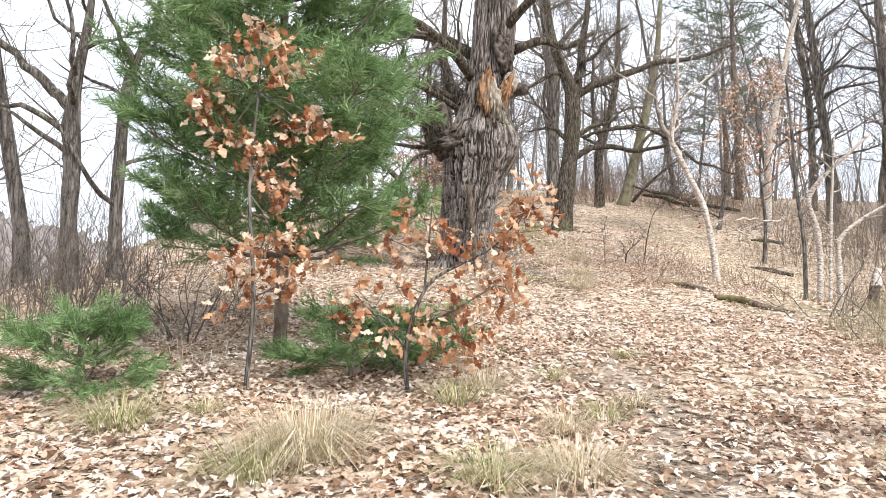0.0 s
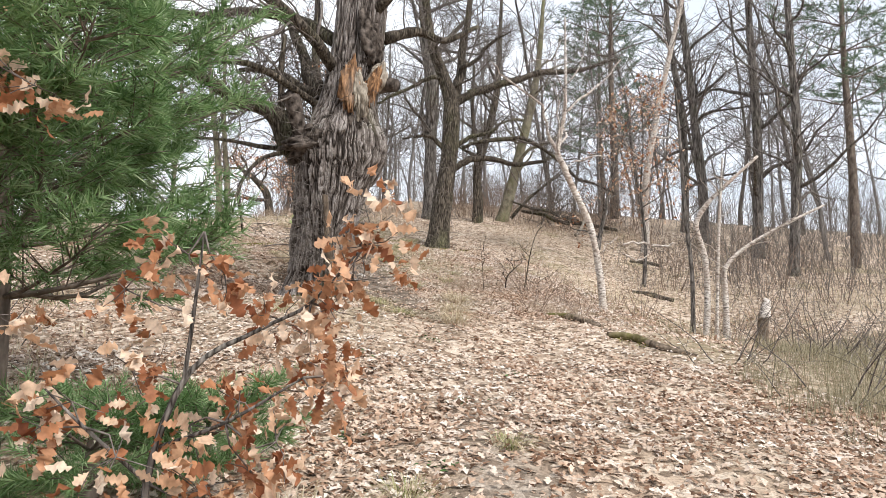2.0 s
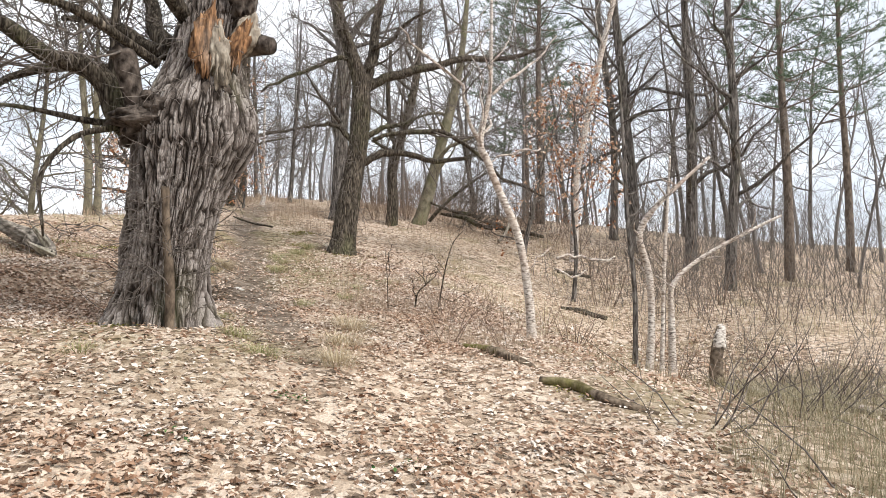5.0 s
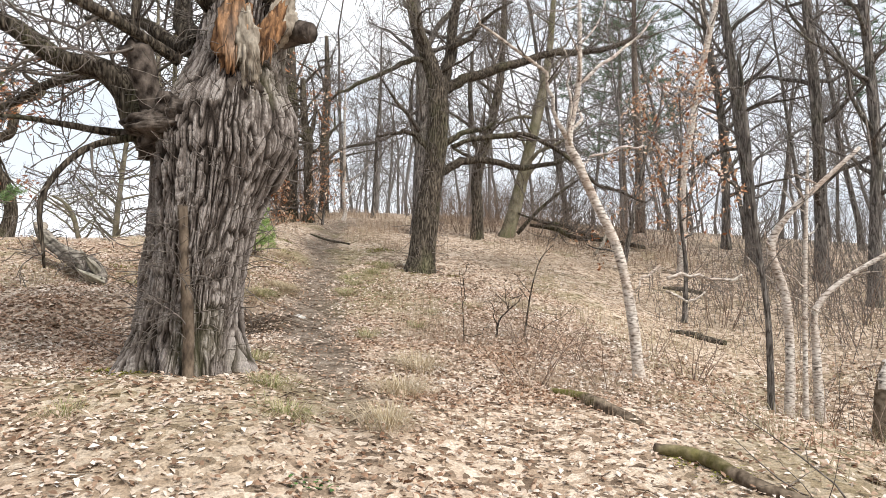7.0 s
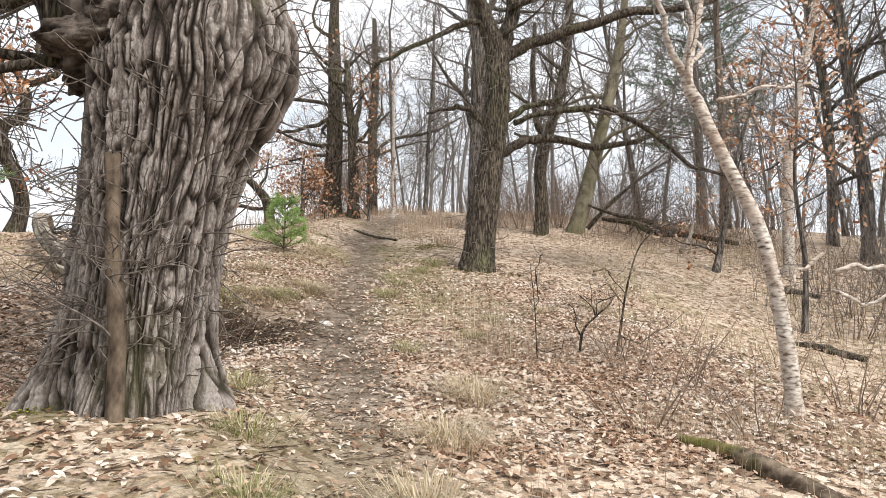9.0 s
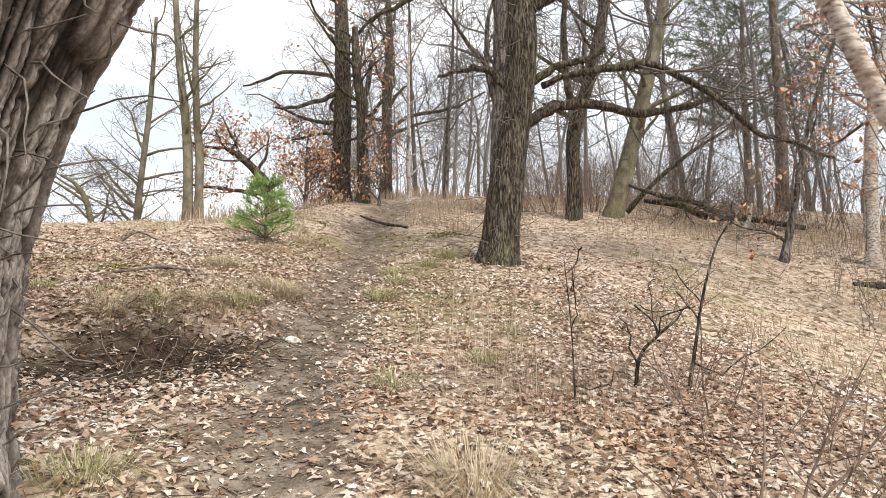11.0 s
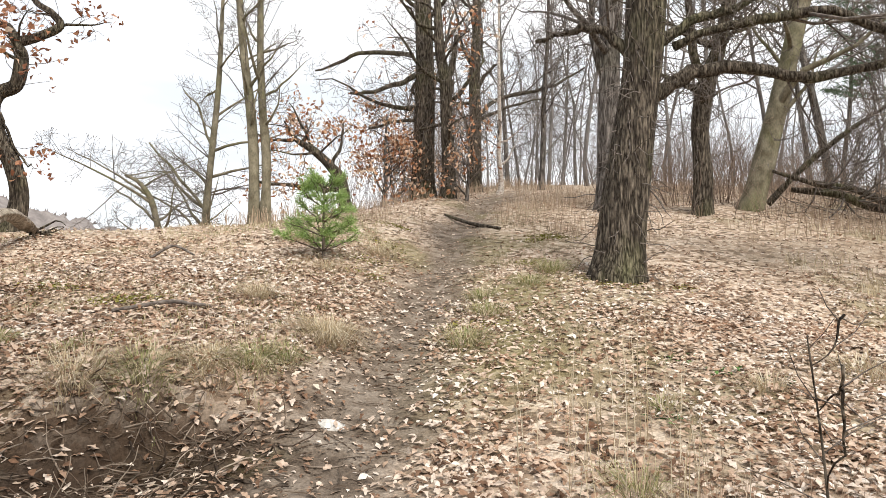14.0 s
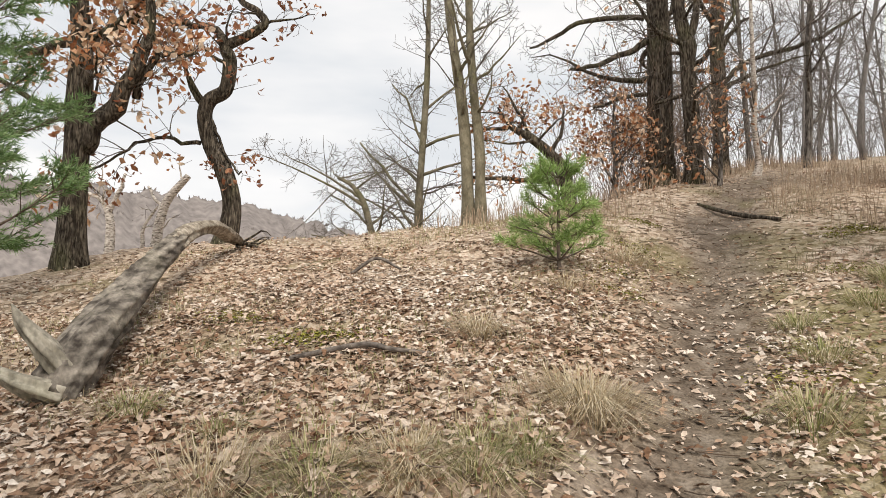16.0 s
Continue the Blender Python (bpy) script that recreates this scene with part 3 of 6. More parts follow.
# ---- the trees that stand along the way ----
tree("oak_tree", "tall leaning forked oak with dark furrowed bark and crooked limbs", 3.9, 21.3,
     [(-0.23, 0.01, 0.04, 0.334), (-0.14, 0.01, 0.7, 0.296), (-0.04, 0, 1.51, 0.268), (0.07, 0, 2.34, 0.258), (0.16, 0, 3.18, 0.262), (0.2, 0, 3.9, 0.26), (0.14, 0, 4.45, 0.205), (-0.12, 0, 5.2, 0.165), (-0.38, 0, 5.95, 0.145), (-0.6, 0.1, 7.5, 0.11), (-0.75, 0.2, 9.6, 0.05)],
     [[(0.24, 0, 4.15, 0.16), (0.36, 0, 4.75, 0.145), (0.48, 0, 5.34, 0.14), (0.54, 0, 6.0, 0.125), (0.7, -0.1, 7.4, 0.09), (0.9, -0.2, 9.2, 0.04)],
      [(0.2, 0, 4.2, 0.13), (0.6, -0.01, 4.46, 0.135), (0.92, -0.02, 4.64, 0.125), (1.98, -0.05, 5.06, 0.105), (3.02, -0.1, 5.38, 0.09), (4.14, -0.15, 5.52, 0.07), (5.32, -0.2, 5.96, 0.04)],
      [(0.2, -0.01, 2.3, 0.10), (0.59, -0.02, 2.54, 0.095), (1.0, -0.04, 2.66, 0.088), (1.45, -0.05, 2.66, 0.08), (2.18, -0.07, 2.52, 0.068), (2.95, -0.1, 2.67, 0.058), (3.5, -0.12, 3.0, 0.045)],
      [(0.18, 0, 2.9, 0.075), (0.5, -0.02, 3.1, 0.07), (0.84, -0.03, 3.28, 0.062), (1.2, -0.05, 3.38, 0.055), (1.57, -0.06, 3.6, 0.035)],
      [(0.02, 0, 2.8, 0.098), (-0.19, 0.01, 3.07, 0.074), (-0.41, 0.02, 3.26, 0.06), (-0.63, 0.03, 3.33, 0.05), (-0.95, 0.04, 3.33, 0.041), (-1.25, 0.05, 3.24, 0.025)],
      [(-0.05, 0, 5.0, 0.075), (-0.5, 0.02, 4.9, 0.065), (-1.0, 0.03, 4.58, 0.055), (-1.61, 0.04, 4.18, 0.042), (-2.21, 0.05, 3.77, 0.028)],
      [(0.51, -0.02, 2.93, 0.057), (0.92, -0.03, 3.1, 0.049), (1.49, -0.05, 3.19, 0.068), (2.15, -0.08, 3.23, 0.062), (2.72, -0.1, 3.03, 0.054), (3.28, -0.12, 2.66, 0.05), (3.83, -0.14, 2.12, 0.042), (4.31, -0.15, 1.96, 0.034), (5.02, -0.18, 1.64, 0.026)],
      [(0.45, 0, 5.3, 0.07), (0.9, 0, 5.55, 0.06), (1.3, -0.1, 6.0, 0.045), (1.9, -0.2, 6.3, 0.025)]],
     level=3, dense=1.75, mat=M_BARK, seed=11, sides=40, extra=5, extra_len=2.4, crown_from=0.62, thin=0.009, flare=1.3, ivy=260, rough=0.12)
tree("birch_tree", "slender leaning birch with peeling white bark", 5.55, 13.95,
     [(-0.01, 0, -0.05, 0.069), (-0.08, 0, 0.7, 0.063), (-0.25, 0.01, 1.59, 0.058), (-0.55, 0.02, 2.25, 0.055), (-0.74, 0.03, 2.7, 0.052), (-0.85, 0.04, 3.01, 0.053), (-0.71, 0.03, 3.73, 0.037), (-0.68, 0.03, 4.5, 0.027), (-0.67, 0.03, 5.58, 0.017)],
     [[(-0.87, 0.04, 3.01, 0.039), (-1.06, 0.05, 3.32, 0.026), (-1.18, 0.05, 3.73, 0.023), (-1.84, 0.08, 4.18, 0.017), (-2.1, 0.09, 4.42, 0.01)],
      [(-0.71, 0.03, 3.73, 0.027), (-0.41, 0.02, 4.01, 0.023), (0.11, -0, 4.44, 0.017), (0.47, -0.02, 4.94, 0.01)],
      [(-0.58, 0.03, 2.78, 0.016), (-0.21, 0.01, 2.9, 0.016), (0.18, -0.01, 2.96, 0.013)],
      [(0.37, -0.03, 1.25, 0.025), (0.67, -0.05, 1.31, 0.022), (0.99, -0.07, 1.23, 0.019), (1.33, -0.09, 1.32, 0.014)],
      [(0.36, -0.03, 1.09, 0.019), (0.6, -0.04, 0.98, 0.016), (0.87, -0.06, 1.07, 0.011)],
      [(0.29, -0.02, 1.42, 0.016), (0.07, -0, 1.25, 0.014), (-0.05, 0, 1.09, 0.008)]],
     level=2, dense=1.5, mat=M_BIRCH, seed=12, sides=14, extra=6, extra_len=1.6, crown_from=0.45, flare=1.2)
tree("crooked_oak_tree", "crooked young oak twisting in bends on the crest, few brown leaves", -5.9, 23,
     [(0.04, 0.02, 0.07, 0.16), (0.18, 0.08, 0.52, 0.143), (0.07, 0.03, 1.11, 0.144), (-0.14, -0.06, 1.56, 0.135), (-0.25, -0.11, 2.02, 0.126), (-0.18, -0.08, 2.3, 0.118), (0.05, 0.02, 2.48, 0.109), (0.1, 0.04, 2.95, 0.109), (0.03, 0.01, 3.18, 0.1), (0.28, 0.12, 3.32, 0.082), (0.59, 0.26, 3.56, 0.068), (0.48, 0.21, 3.77, 0.059), (0.22, 0.1, 3.98, 0.046), (0.25, 0.11, 4.45, 0.032)],
     [[(0.03, 0.01, 3.15, 0.082), (-0.14, -0.06, 3.46, 0.064), (-0.48, -0.21, 3.55, 0.055), (-0.82, -0.36, 3.59, 0.05), (-1.24, -0.54, 3.87, 0.041), (-1.34, -0.58, 4.35, 0.032)],
      [(-0.3, -0.13, 1.61, 0.036), (-0.59, -0.26, 1.65, 0.032), (-1.01, -0.44, 1.67, 0.027), (-1.41, -0.61, 1.51, 0.023), (-1.82, -0.79, 1.24, 0.018), (-2.3, -1, 1.01, 0.013)],
      [(-0.15, -0.06, 1.98, 0.027), (0.03, 0.01, 1.66, 0.023), (0.29, 0.12, 1.2, 0.018), (0.49, 0.21, 1.11, 0.013)]],
     level=2, dense=1.4, mat=M_BARK, seed=13, sides=16, extra=8, extra_len=1.3, crown_from=0.25, leaf=0.55, leaf_mat=M_LEAFBROWN, leaf_size=0.12, thin=0.006, flare=1.4)
tree("oak_tree", "gnarled oak on the crest holding orange-brown dry leaves", -6.9, 21.2,
     [(-0.02, -0.01, -0.06, 0.196), (-0.01, -0, 0.72, 0.182), (0.01, 0, 1.52, 0.175), (0.02, 0.01, 2.33, 0.168), (0.02, 0.01, 3.15, 0.145), (-0.04, -0.02, 3.81, 0.121), (-0.11, -0.05, 4.65, 0.081)],
     [[(0.12, 0.05, 1.64, 0.135), (0.39, 0.17, 2.05, 0.12), (0.68, 0.29, 2.33, 0.112), (0.95, 0.41, 2.82, 0.096), (1.16, 0.5, 3.4, 0.073), (1.1, 0.48, 4.07, 0.049)],
      [(-0.02, -0.01, 3.19, 0.089), (-0.24, -0.11, 3.25, 0.081), (-0.61, -0.26, 3.19, 0.072), (-1.05, -0.46, 3.1, 0.056)],
      [(-0.05, -0.02, 2.21, 0.04), (-0.42, -0.18, 2.33, 0.04), (-1.03, -0.45, 2.81, 0.032)],
      [(0.06, 0.03, 3.07, 0.08), (0.41, 0.18, 3.48, 0.056), (0.7, 0.3, 3.81, 0.04)],
      [(0.75, 0.33, 2.37, 0.056), (1.02, 0.44, 2.95, 0.048), (1.17, 0.51, 2.99, 0.04), (1.61, 0.7, 3.03, 0.02)]],
     level=2, dense=1.4, mat=M_BARK, seed=14, sides=18, extra=10, extra_len=1.8, crown_from=0.25, leaf=0.9, leaf_mat=M_LEAF, leaf_size=0.13, thin=0.007)
tree("dead_birch", "broken bare white birch below the crest", -7.2, 24.5,
     [(-1.99, -0.86, -0.72, 0.094), (-1.87, -0.81, -0.03, 0.089), (-1.89, -0.82, 0.6, 0.079), (-2.05, -0.89, 0.92, 0.053), (-2.29, -1, 1.02, 0.032)],
     [[(-1.89, -0.82, 0.55, 0.053), (-1.71, -0.75, 1.03, 0.042), (-1.58, -0.69, 1.35, 0.026)]],
     level=1, mat=M_WHITE, seed=15, extra=2, extra_len=0.8, dense=0.7)
tree("dead_birch", "leaning broken white birch below the crest", -6.3, 24.8,
     [(-2.15, -0.94, -0.75, 0.093), (-1.94, -0.84, -0.02, 0.089), (-1.86, -0.81, 0.51, 0.084), (-1.73, -0.75, 0.93, 0.084), (-1.4, -0.61, 1.36, 0.063)],
     [[(-1.81, -0.79, 0.67, 0.042), (-2.02, -0.88, 0.93, 0.031), (-2.26, -0.98, 1.19, 0.021)]],
     level=1, mat=M_WHITE, seed=16, extra=2, extra_len=0.8, dense=0.7)
tree("dead_birch", "thin bare white birch below the crest", -6.6, 24.2,
     [(-1.83, -0.79, -0.7, 0.045), (-1.52, -0.66, -0.1, 0.04), (-1.49, -0.65, 0.31, 0.03), (-1.27, -0.55, 0.71, 0.02)],
     [],
     level=1, mat=M_WHITE, seed=17, extra=2, extra_len=0.6, dense=0.7)
tree("ash_tree", "smooth green-grey trunk, one of a close pair", -3.2, 26.5,
     [(0.13, 0.06, -0.27, 0.128), (0.13, 0.05, 0.57, 0.118), (0.09, 0.04, 1.66, 0.108), (-0.01, -0, 2.77, 0.098), (-0.16, -0.07, 3.88, 0.087), (-0.32, -0.14, 5.59, 0.066), (-0.38, -0.17, 7.32, 0.033)],
     [],
     level=2, dense=1.5, mat=M_PALE, seed=18, extra=8, extra_len=1.8, crown_from=0.4, thin=0.008, flare=1.5)
tree("ash_tree", "thinner green-grey trunk, one of a close pair", -2.95, 26.5,
     [(0.13, 0.06, -0.28, 0.117), (0.13, 0.06, 0.55, 0.107), (0.11, 0.05, 1.64, 0.096), (0.01, 0, 2.73, 0.086), (-0.06, -0.02, 3.84, 0.076), (-0.1, -0.04, 5.53, 0.055), (-0.13, -0.06, 7.25, 0.028)],
     [],
     level=2, dense=1.5, mat=M_PALE, seed=19, extra=8, extra_len=1.8, crown_from=0.4, thin=0.008, flare=1.4)
tree("rowan_tree", "slim bare grey tree with fine spreading twigs", -5.2, 28.5,
     [(0.07, 0.03, -0.63, 0.116), (0.15, 0.06, 0.34, 0.103), (0.14, 0.06, 1.52, 0.091), (0.22, 0.1, 2.98, 0.078), (0.3, 0.13, 4.59, 0.066), (0.32, 0.14, 6.64, 0.04)],
     [[(0.14, 0.06, 1.25, 0.039), (-0.37, -0.16, 2.04, 0.032), (-0.97, -0.42, 2.84, 0.02)],
      [(0.12, 0.05, 0.47, 0.032), (-0.36, -0.16, 1.25, 0.026), (-1.08, -0.47, 1.64, 0.013)],
      [(0.22, 0.1, 2.84, 0.033), (-0.14, -0.06, 3.78, 0.026), (-0.51, -0.22, 4.31, 0.013)]],
     level=3, dense=1.3, mat=M_PALE, seed=20, extra=12, extra_len=2.6, crown_from=0.2, bend=0.10, thin=0.007, lift=0.02)
tree("rowan_tree", "leaning slim bare tree with drooping twigs", -5.6, 28,
     [(0.16, 0.07, -0.62, 0.088), (-0.04, -0.02, 0.01, 0.082), (-0.28, -0.12, 0.78, 0.076), (-0.46, -0.2, 1.48, 0.07), (-0.7, -0.31, 1.87, 0.051), (-1, -0.43, 2.06, 0.038)],
     [[(-0.34, -0.15, 0.97, 0.032), (-0.87, -0.38, 1.42, 0.025), (-1.46, -0.63, 1.74, 0.013)],
      [(-0.04, -0.02, 0.01, 0.025), (-0.74, -0.32, 0.52, 0.019), (-1.56, -0.68, 0.77, 0.013)]],
     level=3, dense=1.3, mat=M_PALE, seed=21, extra=11, extra_len=2.6, crown_from=0.15, bend=0.10, thin=0.007, lift=-0.02)
tree("oak_tree", "thick dark upright oak with deep bark beside the path", 0.2, 29.2,
     [(-0.05, -0.02, -0.03, 0.291), (-0.04, -0.02, 0.82, 0.269), (-0.02, -0.01, 2.01, 0.259), (-0.03, -0.01, 3.22, 0.249), (-0.07, -0.03, 4.44, 0.226), (-0.15, -0.06, 6.3, 0.168), (-0.11, -0.05, 8.84, 0.073)],
     [[(-0.25, -0.11, 3.03, 0.071), (-0.63, -0.28, 2.79, 0.065), (-1.18, -0.51, 2.54, 0.053), (-1.72, -0.75, 2.39, 0.035)],
      [(-0.3, -0.13, 3.52, 0.065), (-0.95, -0.41, 3.58, 0.059), (-1.71, -0.74, 3.55, 0.053), (-2.26, -0.98, 3.27, 0.041), (-2.86, -1.24, 3.06, 0.024)],
      [(-0.27, -0.12, 1.89, 0.047), (-0.76, -0.33, 1.77, 0.041), (-1.19, -0.52, 1.52, 0.023)]],
     level=3, dense=1.1, mat=M_BARK, seed=22, sides=30, extra=9, extra_len=3.2, crown_from=0.3, thin=0.008, leaf=0.03, leaf_mat=M_LEAF, leaf_size=0.12, ivy=60)
tree("oak_tree", "forked dark oak growing close to a thicker one", 1, 28.6,
     [(-0.16, -0.07, -0.2, 0.164), (-0.14, -0.06, 0.7, 0.154), (-0.19, -0.08, 1.6, 0.154), (-0.24, -0.1, 2.73, 0.144), (-0.37, -0.16, 3.52, 0.123), (-0.45, -0.2, 4.79, 0.079)],
     [[(-0.17, -0.07, 2.5, 0.1), (-0.12, -0.05, 3.18, 0.078), (-0.01, -0, 3.99, 0.056)]],
     level=2, dense=1.5, mat=M_BARK, seed=23, sides=20, extra=9, extra_len=2.6, crown_from=0.3, thin=0.009, leaf=0.12, leaf_mat=M_LEAF, leaf_size=0.12, ivy=60)
tree("oak_tree", "dark oak with a long rising side limb", 1.3, 32.3,
     [(-0.06, -0.03, -0.06, 0.191), (-0.05, -0.02, 0.94, 0.178), (-0.06, -0.03, 2.2, 0.179), (-0.08, -0.03, 3.61, 0.166), (-0.02, -0.01, 5.04, 0.139), (-0.11, -0.05, 7.22, 0.07)],
     [[(-0.02, -0.01, 2.2, 0.069), (0.43, 0.19, 2.76, 0.062), (1.33, 0.58, 3.19, 0.055), (2.23, 0.97, 3.62, 0.049), (3.15, 1.37, 4.34, 0.028)],
      [(-0.04, -0.02, 2.9, 0.069), (0.2, 0.09, 3.47, 0.055), (0.71, 0.31, 3.9, 0.035)]],
     level=2, dense=1.4, mat=M_BARK, seed=24, sides=20, extra=10, extra_len=2.8, crown_from=0.28, thin=0.009, ivy=40)
tree("birch_tree", "small white birch curved at the foot on the hilltop", 2, 30.6,
     [(-0.13, -0.06, -0.09, 0.073), (0.04, 0.02, 0.2, 0.067), (-0.03, -0.01, 1, 0.061), (-0.01, -0, 1.74, 0.055), (-0.03, -0.01, 3.12, 0.043), (-0.04, -0.02, 5.16, 0.025)],
     [],
     level=2, dense=1.5, mat=M_BIRCH, seed=25, extra=6, extra_len=1.4, crown_from=0.35, thin=0.008)
tree("young_tree", "thin straight bare trunk on the hilltop", 4.3, 33.5,
     [(-1.15, -0.5, -0.14, 0.095), (-1.07, -0.46, 1.24, 0.082), (-1.04, -0.45, 2.92, 0.069), (-0.92, -0.4, 4.76, 0.055), (-0.9, -0.39, 7.66, 0.028)],
     [],
     level=2, dense=1.5, mat=M_BARK2, seed=26, extra=9, extra_len=2.0, crown_from=0.2, thin=0.009)
tree("oak_tree", "slender dark oak forking at man height", 6, 26,
     [(-0.08, 0, -0.17, 0.167), (-0.04, 0, 0.74, 0.168), (-0.07, 0, 1.72, 0.169), (0.06, -0, 2.46, 0.17), (0.31, -0.01, 3.22, 0.134), (0.51, -0.02, 4.1, 0.135), (0.7, -0.03, 5.13, 0.123), (0.79, -0.03, 6.82, 0.087), (0.88, -0.03, 8.82, 0.038)],
     [[(-0.06, 0, 2.34, 0.073), (-0.36, 0.01, 2.58, 0.061), (-0.73, 0.03, 2.77, 0.036)],
      [(0.06, -0, 2.59, 0.097), (-0.18, 0.01, 3.09, 0.085), (-0.23, 0.01, 4.09, 0.074), (-0.22, 0.01, 5.63, 0.05)]],
     level=2, dense=1.5, mat=M_BARK, seed=27, sides=18, extra=10, extra_len=2.8, crown_from=0.28, thin=0.009, ivy=40)
tree("oak_tree", "leaning grey-green oak trunk beside fallen wood", 7.1, 26.6,
     [(-0.17, 0.01, -0.26, 0.224), (0.09, -0, 0.6, 0.2), (0.36, -0.01, 1.62, 0.189), (0.63, -0.02, 2.66, 0.177), (0.91, -0.03, 3.84, 0.166), (1.19, -0.04, 5.04, 0.142), (1.42, -0.05, 6.67, 0.104), (1.62, -0.06, 9.17, 0.046)],
     [],
     level=2, dense=1.5, mat=M_PALE, seed=28, sides=20, extra=10, extra_len=3.0, crown_from=0.25, thin=0.009, ivy=30)
tree("young_oak", "thin leaning young oak with a few orange leaves", 9.2, 23.1,
     [(0.01, -0, 0.01, 0.077), (0.23, -0.01, 0.74, 0.067), (0.41, -0.01, 1.52, 0.058), (0.59, -0.02, 2.42, 0.049), (0.94, -0.03, 3.53, 0.039), (1.23, -0.04, 4.35, 0.03), (1.37, -0.05, 5.18, 0.02)],
     [],
     level=2, dense=1.5, mat=M_BARK2, seed=29, extra=9, extra_len=1.5, crown_from=0.1, leaf=0.3, leaf_mat=M_LEAF, leaf_size=0.11)
tree("oak_tree", "tall grey oak standing behind a leaning one", 4.3, 26.5,
     [(-0.03, 0.01, -0.15, 0.249), (-0.02, 0, 1.43, 0.23), (0.02, -0, 3.13, 0.21), (0.05, -0.01, 5.08, 0.233), (-0.18, 0.04, 6.83, 0.192), (-0.38, 0.09, 9.05, 0.172), (-0.64, 0.15, 11.76, 0.087)],
     [[(-0.02, 0, 5.73, 0.106), (0.69, -0.16, 6.84, 0.085), (1.51, -0.36, 7.73, 0.064)]],
     level=2, dense=1.3, mat=M_BARK2, seed=30, sides=18, extra=12, extra_len=3.6, crown_from=0.25, thin=0.010)
tree("oak_tree", "straight dark bare oak in the hollow", 14.2, 20.3,
     [(0.01, -0, -0.06, 0.228), (0.16, -0.04, 1.8, 0.212), (0.3, -0.07, 3.6, 0.196), (0.3, -0.07, 5.43, 0.18), (0.24, -0.06, 7.29, 0.163), (0.2, -0.05, 9.17, 0.128), (0.13, -0.03, 12.65, 0.056)],
     [],
     level=2, dense=1.3, mat=M_BARK2, seed=31, extra=14, extra_len=3.4, crown_from=0.16, thin=0.008, girth=0.66)
tree("oak_tree", "straight grey bare oak at the edge of the hollow", 14.7, 22.7,
     [(0.03, -0.01, -0.09, 0.275), (0.12, -0.03, 1.99, 0.257), (0.18, -0.04, 4.01, 0.239), (0.13, -0.03, 6.05, 0.221), (0.08, -0.02, 7.92, 0.182), (0.05, -0.01, 10.46, 0.122), (0.02, -0.01, 13.47, 0.062)],
     [],
     level=2, dense=1.3, mat=M_BARK2, seed=32, extra=14, extra_len=3.4, crown_from=0.16, thin=0.008, girth=0.66)
tree("oak_tree", "dark bare oak bending slightly at mid height", 13.9, 24.6,
     [(0.05, -0.01, -0.1, 0.273), (0.05, -0.01, 2.03, 0.254), (-0.09, 0.02, 3.75, 0.234), (-0.25, 0.06, 5.94, 0.215), (-0.43, 0.1, 7.94, 0.195), (-0.59, 0.14, 10.65, 0.131), (-0.65, 0.15, 13.88, 0.066)],
     [],
     level=2, dense=1.3, mat=M_BARK2, seed=33, extra=14, extra_len=3.4, crown_from=0.16, thin=0.008, girth=0.66)
tree("oak_tree", "slim dark bare oak among others", 13.2, 27,
     [(1.2, -0.29, -0.44, 0.205), (1.29, -0.31, 2.34, 0.184), (1.22, -0.29, 4.7, 0.174), (0.92, -0.22, 7.09, 0.164), (0.73, -0.17, 9.52, 0.118), (0.69, -0.16, 14.5, 0.06)],
     [],
     level=2, dense=1.3, mat=M_BARK2, seed=34, extra=16, extra_len=3.0, crown_from=0.15, thin=0.009, girth=0.72)
tree("birch_tree", "tall birch leaning out, white bark at the foot", 10.6, 23,
     [(0.25, -0.06, 0.01, 0.124), (0.3, -0.07, 1.55, 0.115), (0.37, -0.09, 2.72, 0.106), (0.68, -0.16, 4.3, 0.097), (0.98, -0.23, 5.7, 0.088), (1.49, -0.36, 7.93, 0.079), (2.12, -0.5, 10.41, 0.05)],
     [],
     level=2, dense=1.5, mat=M_BIRCH, seed=35, extra=8, extra_len=2.2, crown_from=0.35, thin=0.008)
tree("birch_sapling", "thin kinked white birch stem of a small clump", 7.9, 14.4,
     [(-0.09, 0.02, 0.08, 0.061), (-0.02, 0, 0.94, 0.056), (-0.05, 0.01, 1.66, 0.057), (-0.19, 0.05, 2.28, 0.057), (0.02, -0.01, 2.7, 0.047), (0.38, -0.1, 3.07, 0.036), (1, -0.27, 3.66, 0.026)],
     [],
     level=2, dense=1.5, mat=M_BIRCH, seed=36, extra=4, extra_len=0.9, crown_from=0.3, flare=1.2, group="birch clump in the hollow")
tree("birch_sapling", "thin birch stem bent far over", 8.3, 14.4,
     [(-0.03, 0.01, 0.09, 0.072), (-0.03, 0.01, 1.02, 0.052), (0, -0, 1.53, 0.042), (0.41, -0.11, 1.95, 0.036), (1.13, -0.3, 2.38, 0.031), (1.85, -0.49, 2.75, 0.021)],
     [],
     level=2, dense=1.5, mat=M_BIRCH, seed=37, extra=4, extra_len=0.8, crown_from=0.3, flare=1.2, group="birch clump in the hollow")
tree("birch_sapling", "thin straight grey stem of a small clump", 7.6, 14.2,
     [(-0.15, 0.04, 0.01, 0.045), (-0.13, 0.04, 1.29, 0.04), (-0.23, 0.06, 2.51, 0.036), (-0.27, 0.07, 3.75, 0.031), (-0.33, 0.09, 4.91, 0.021)],
     [],
     level=2, dense=1.5, mat=M_BARK2, seed=38, extra=5, extra_len=0.9, crown_from=0.3, flare=1.2, group="birch clump in the hollow")
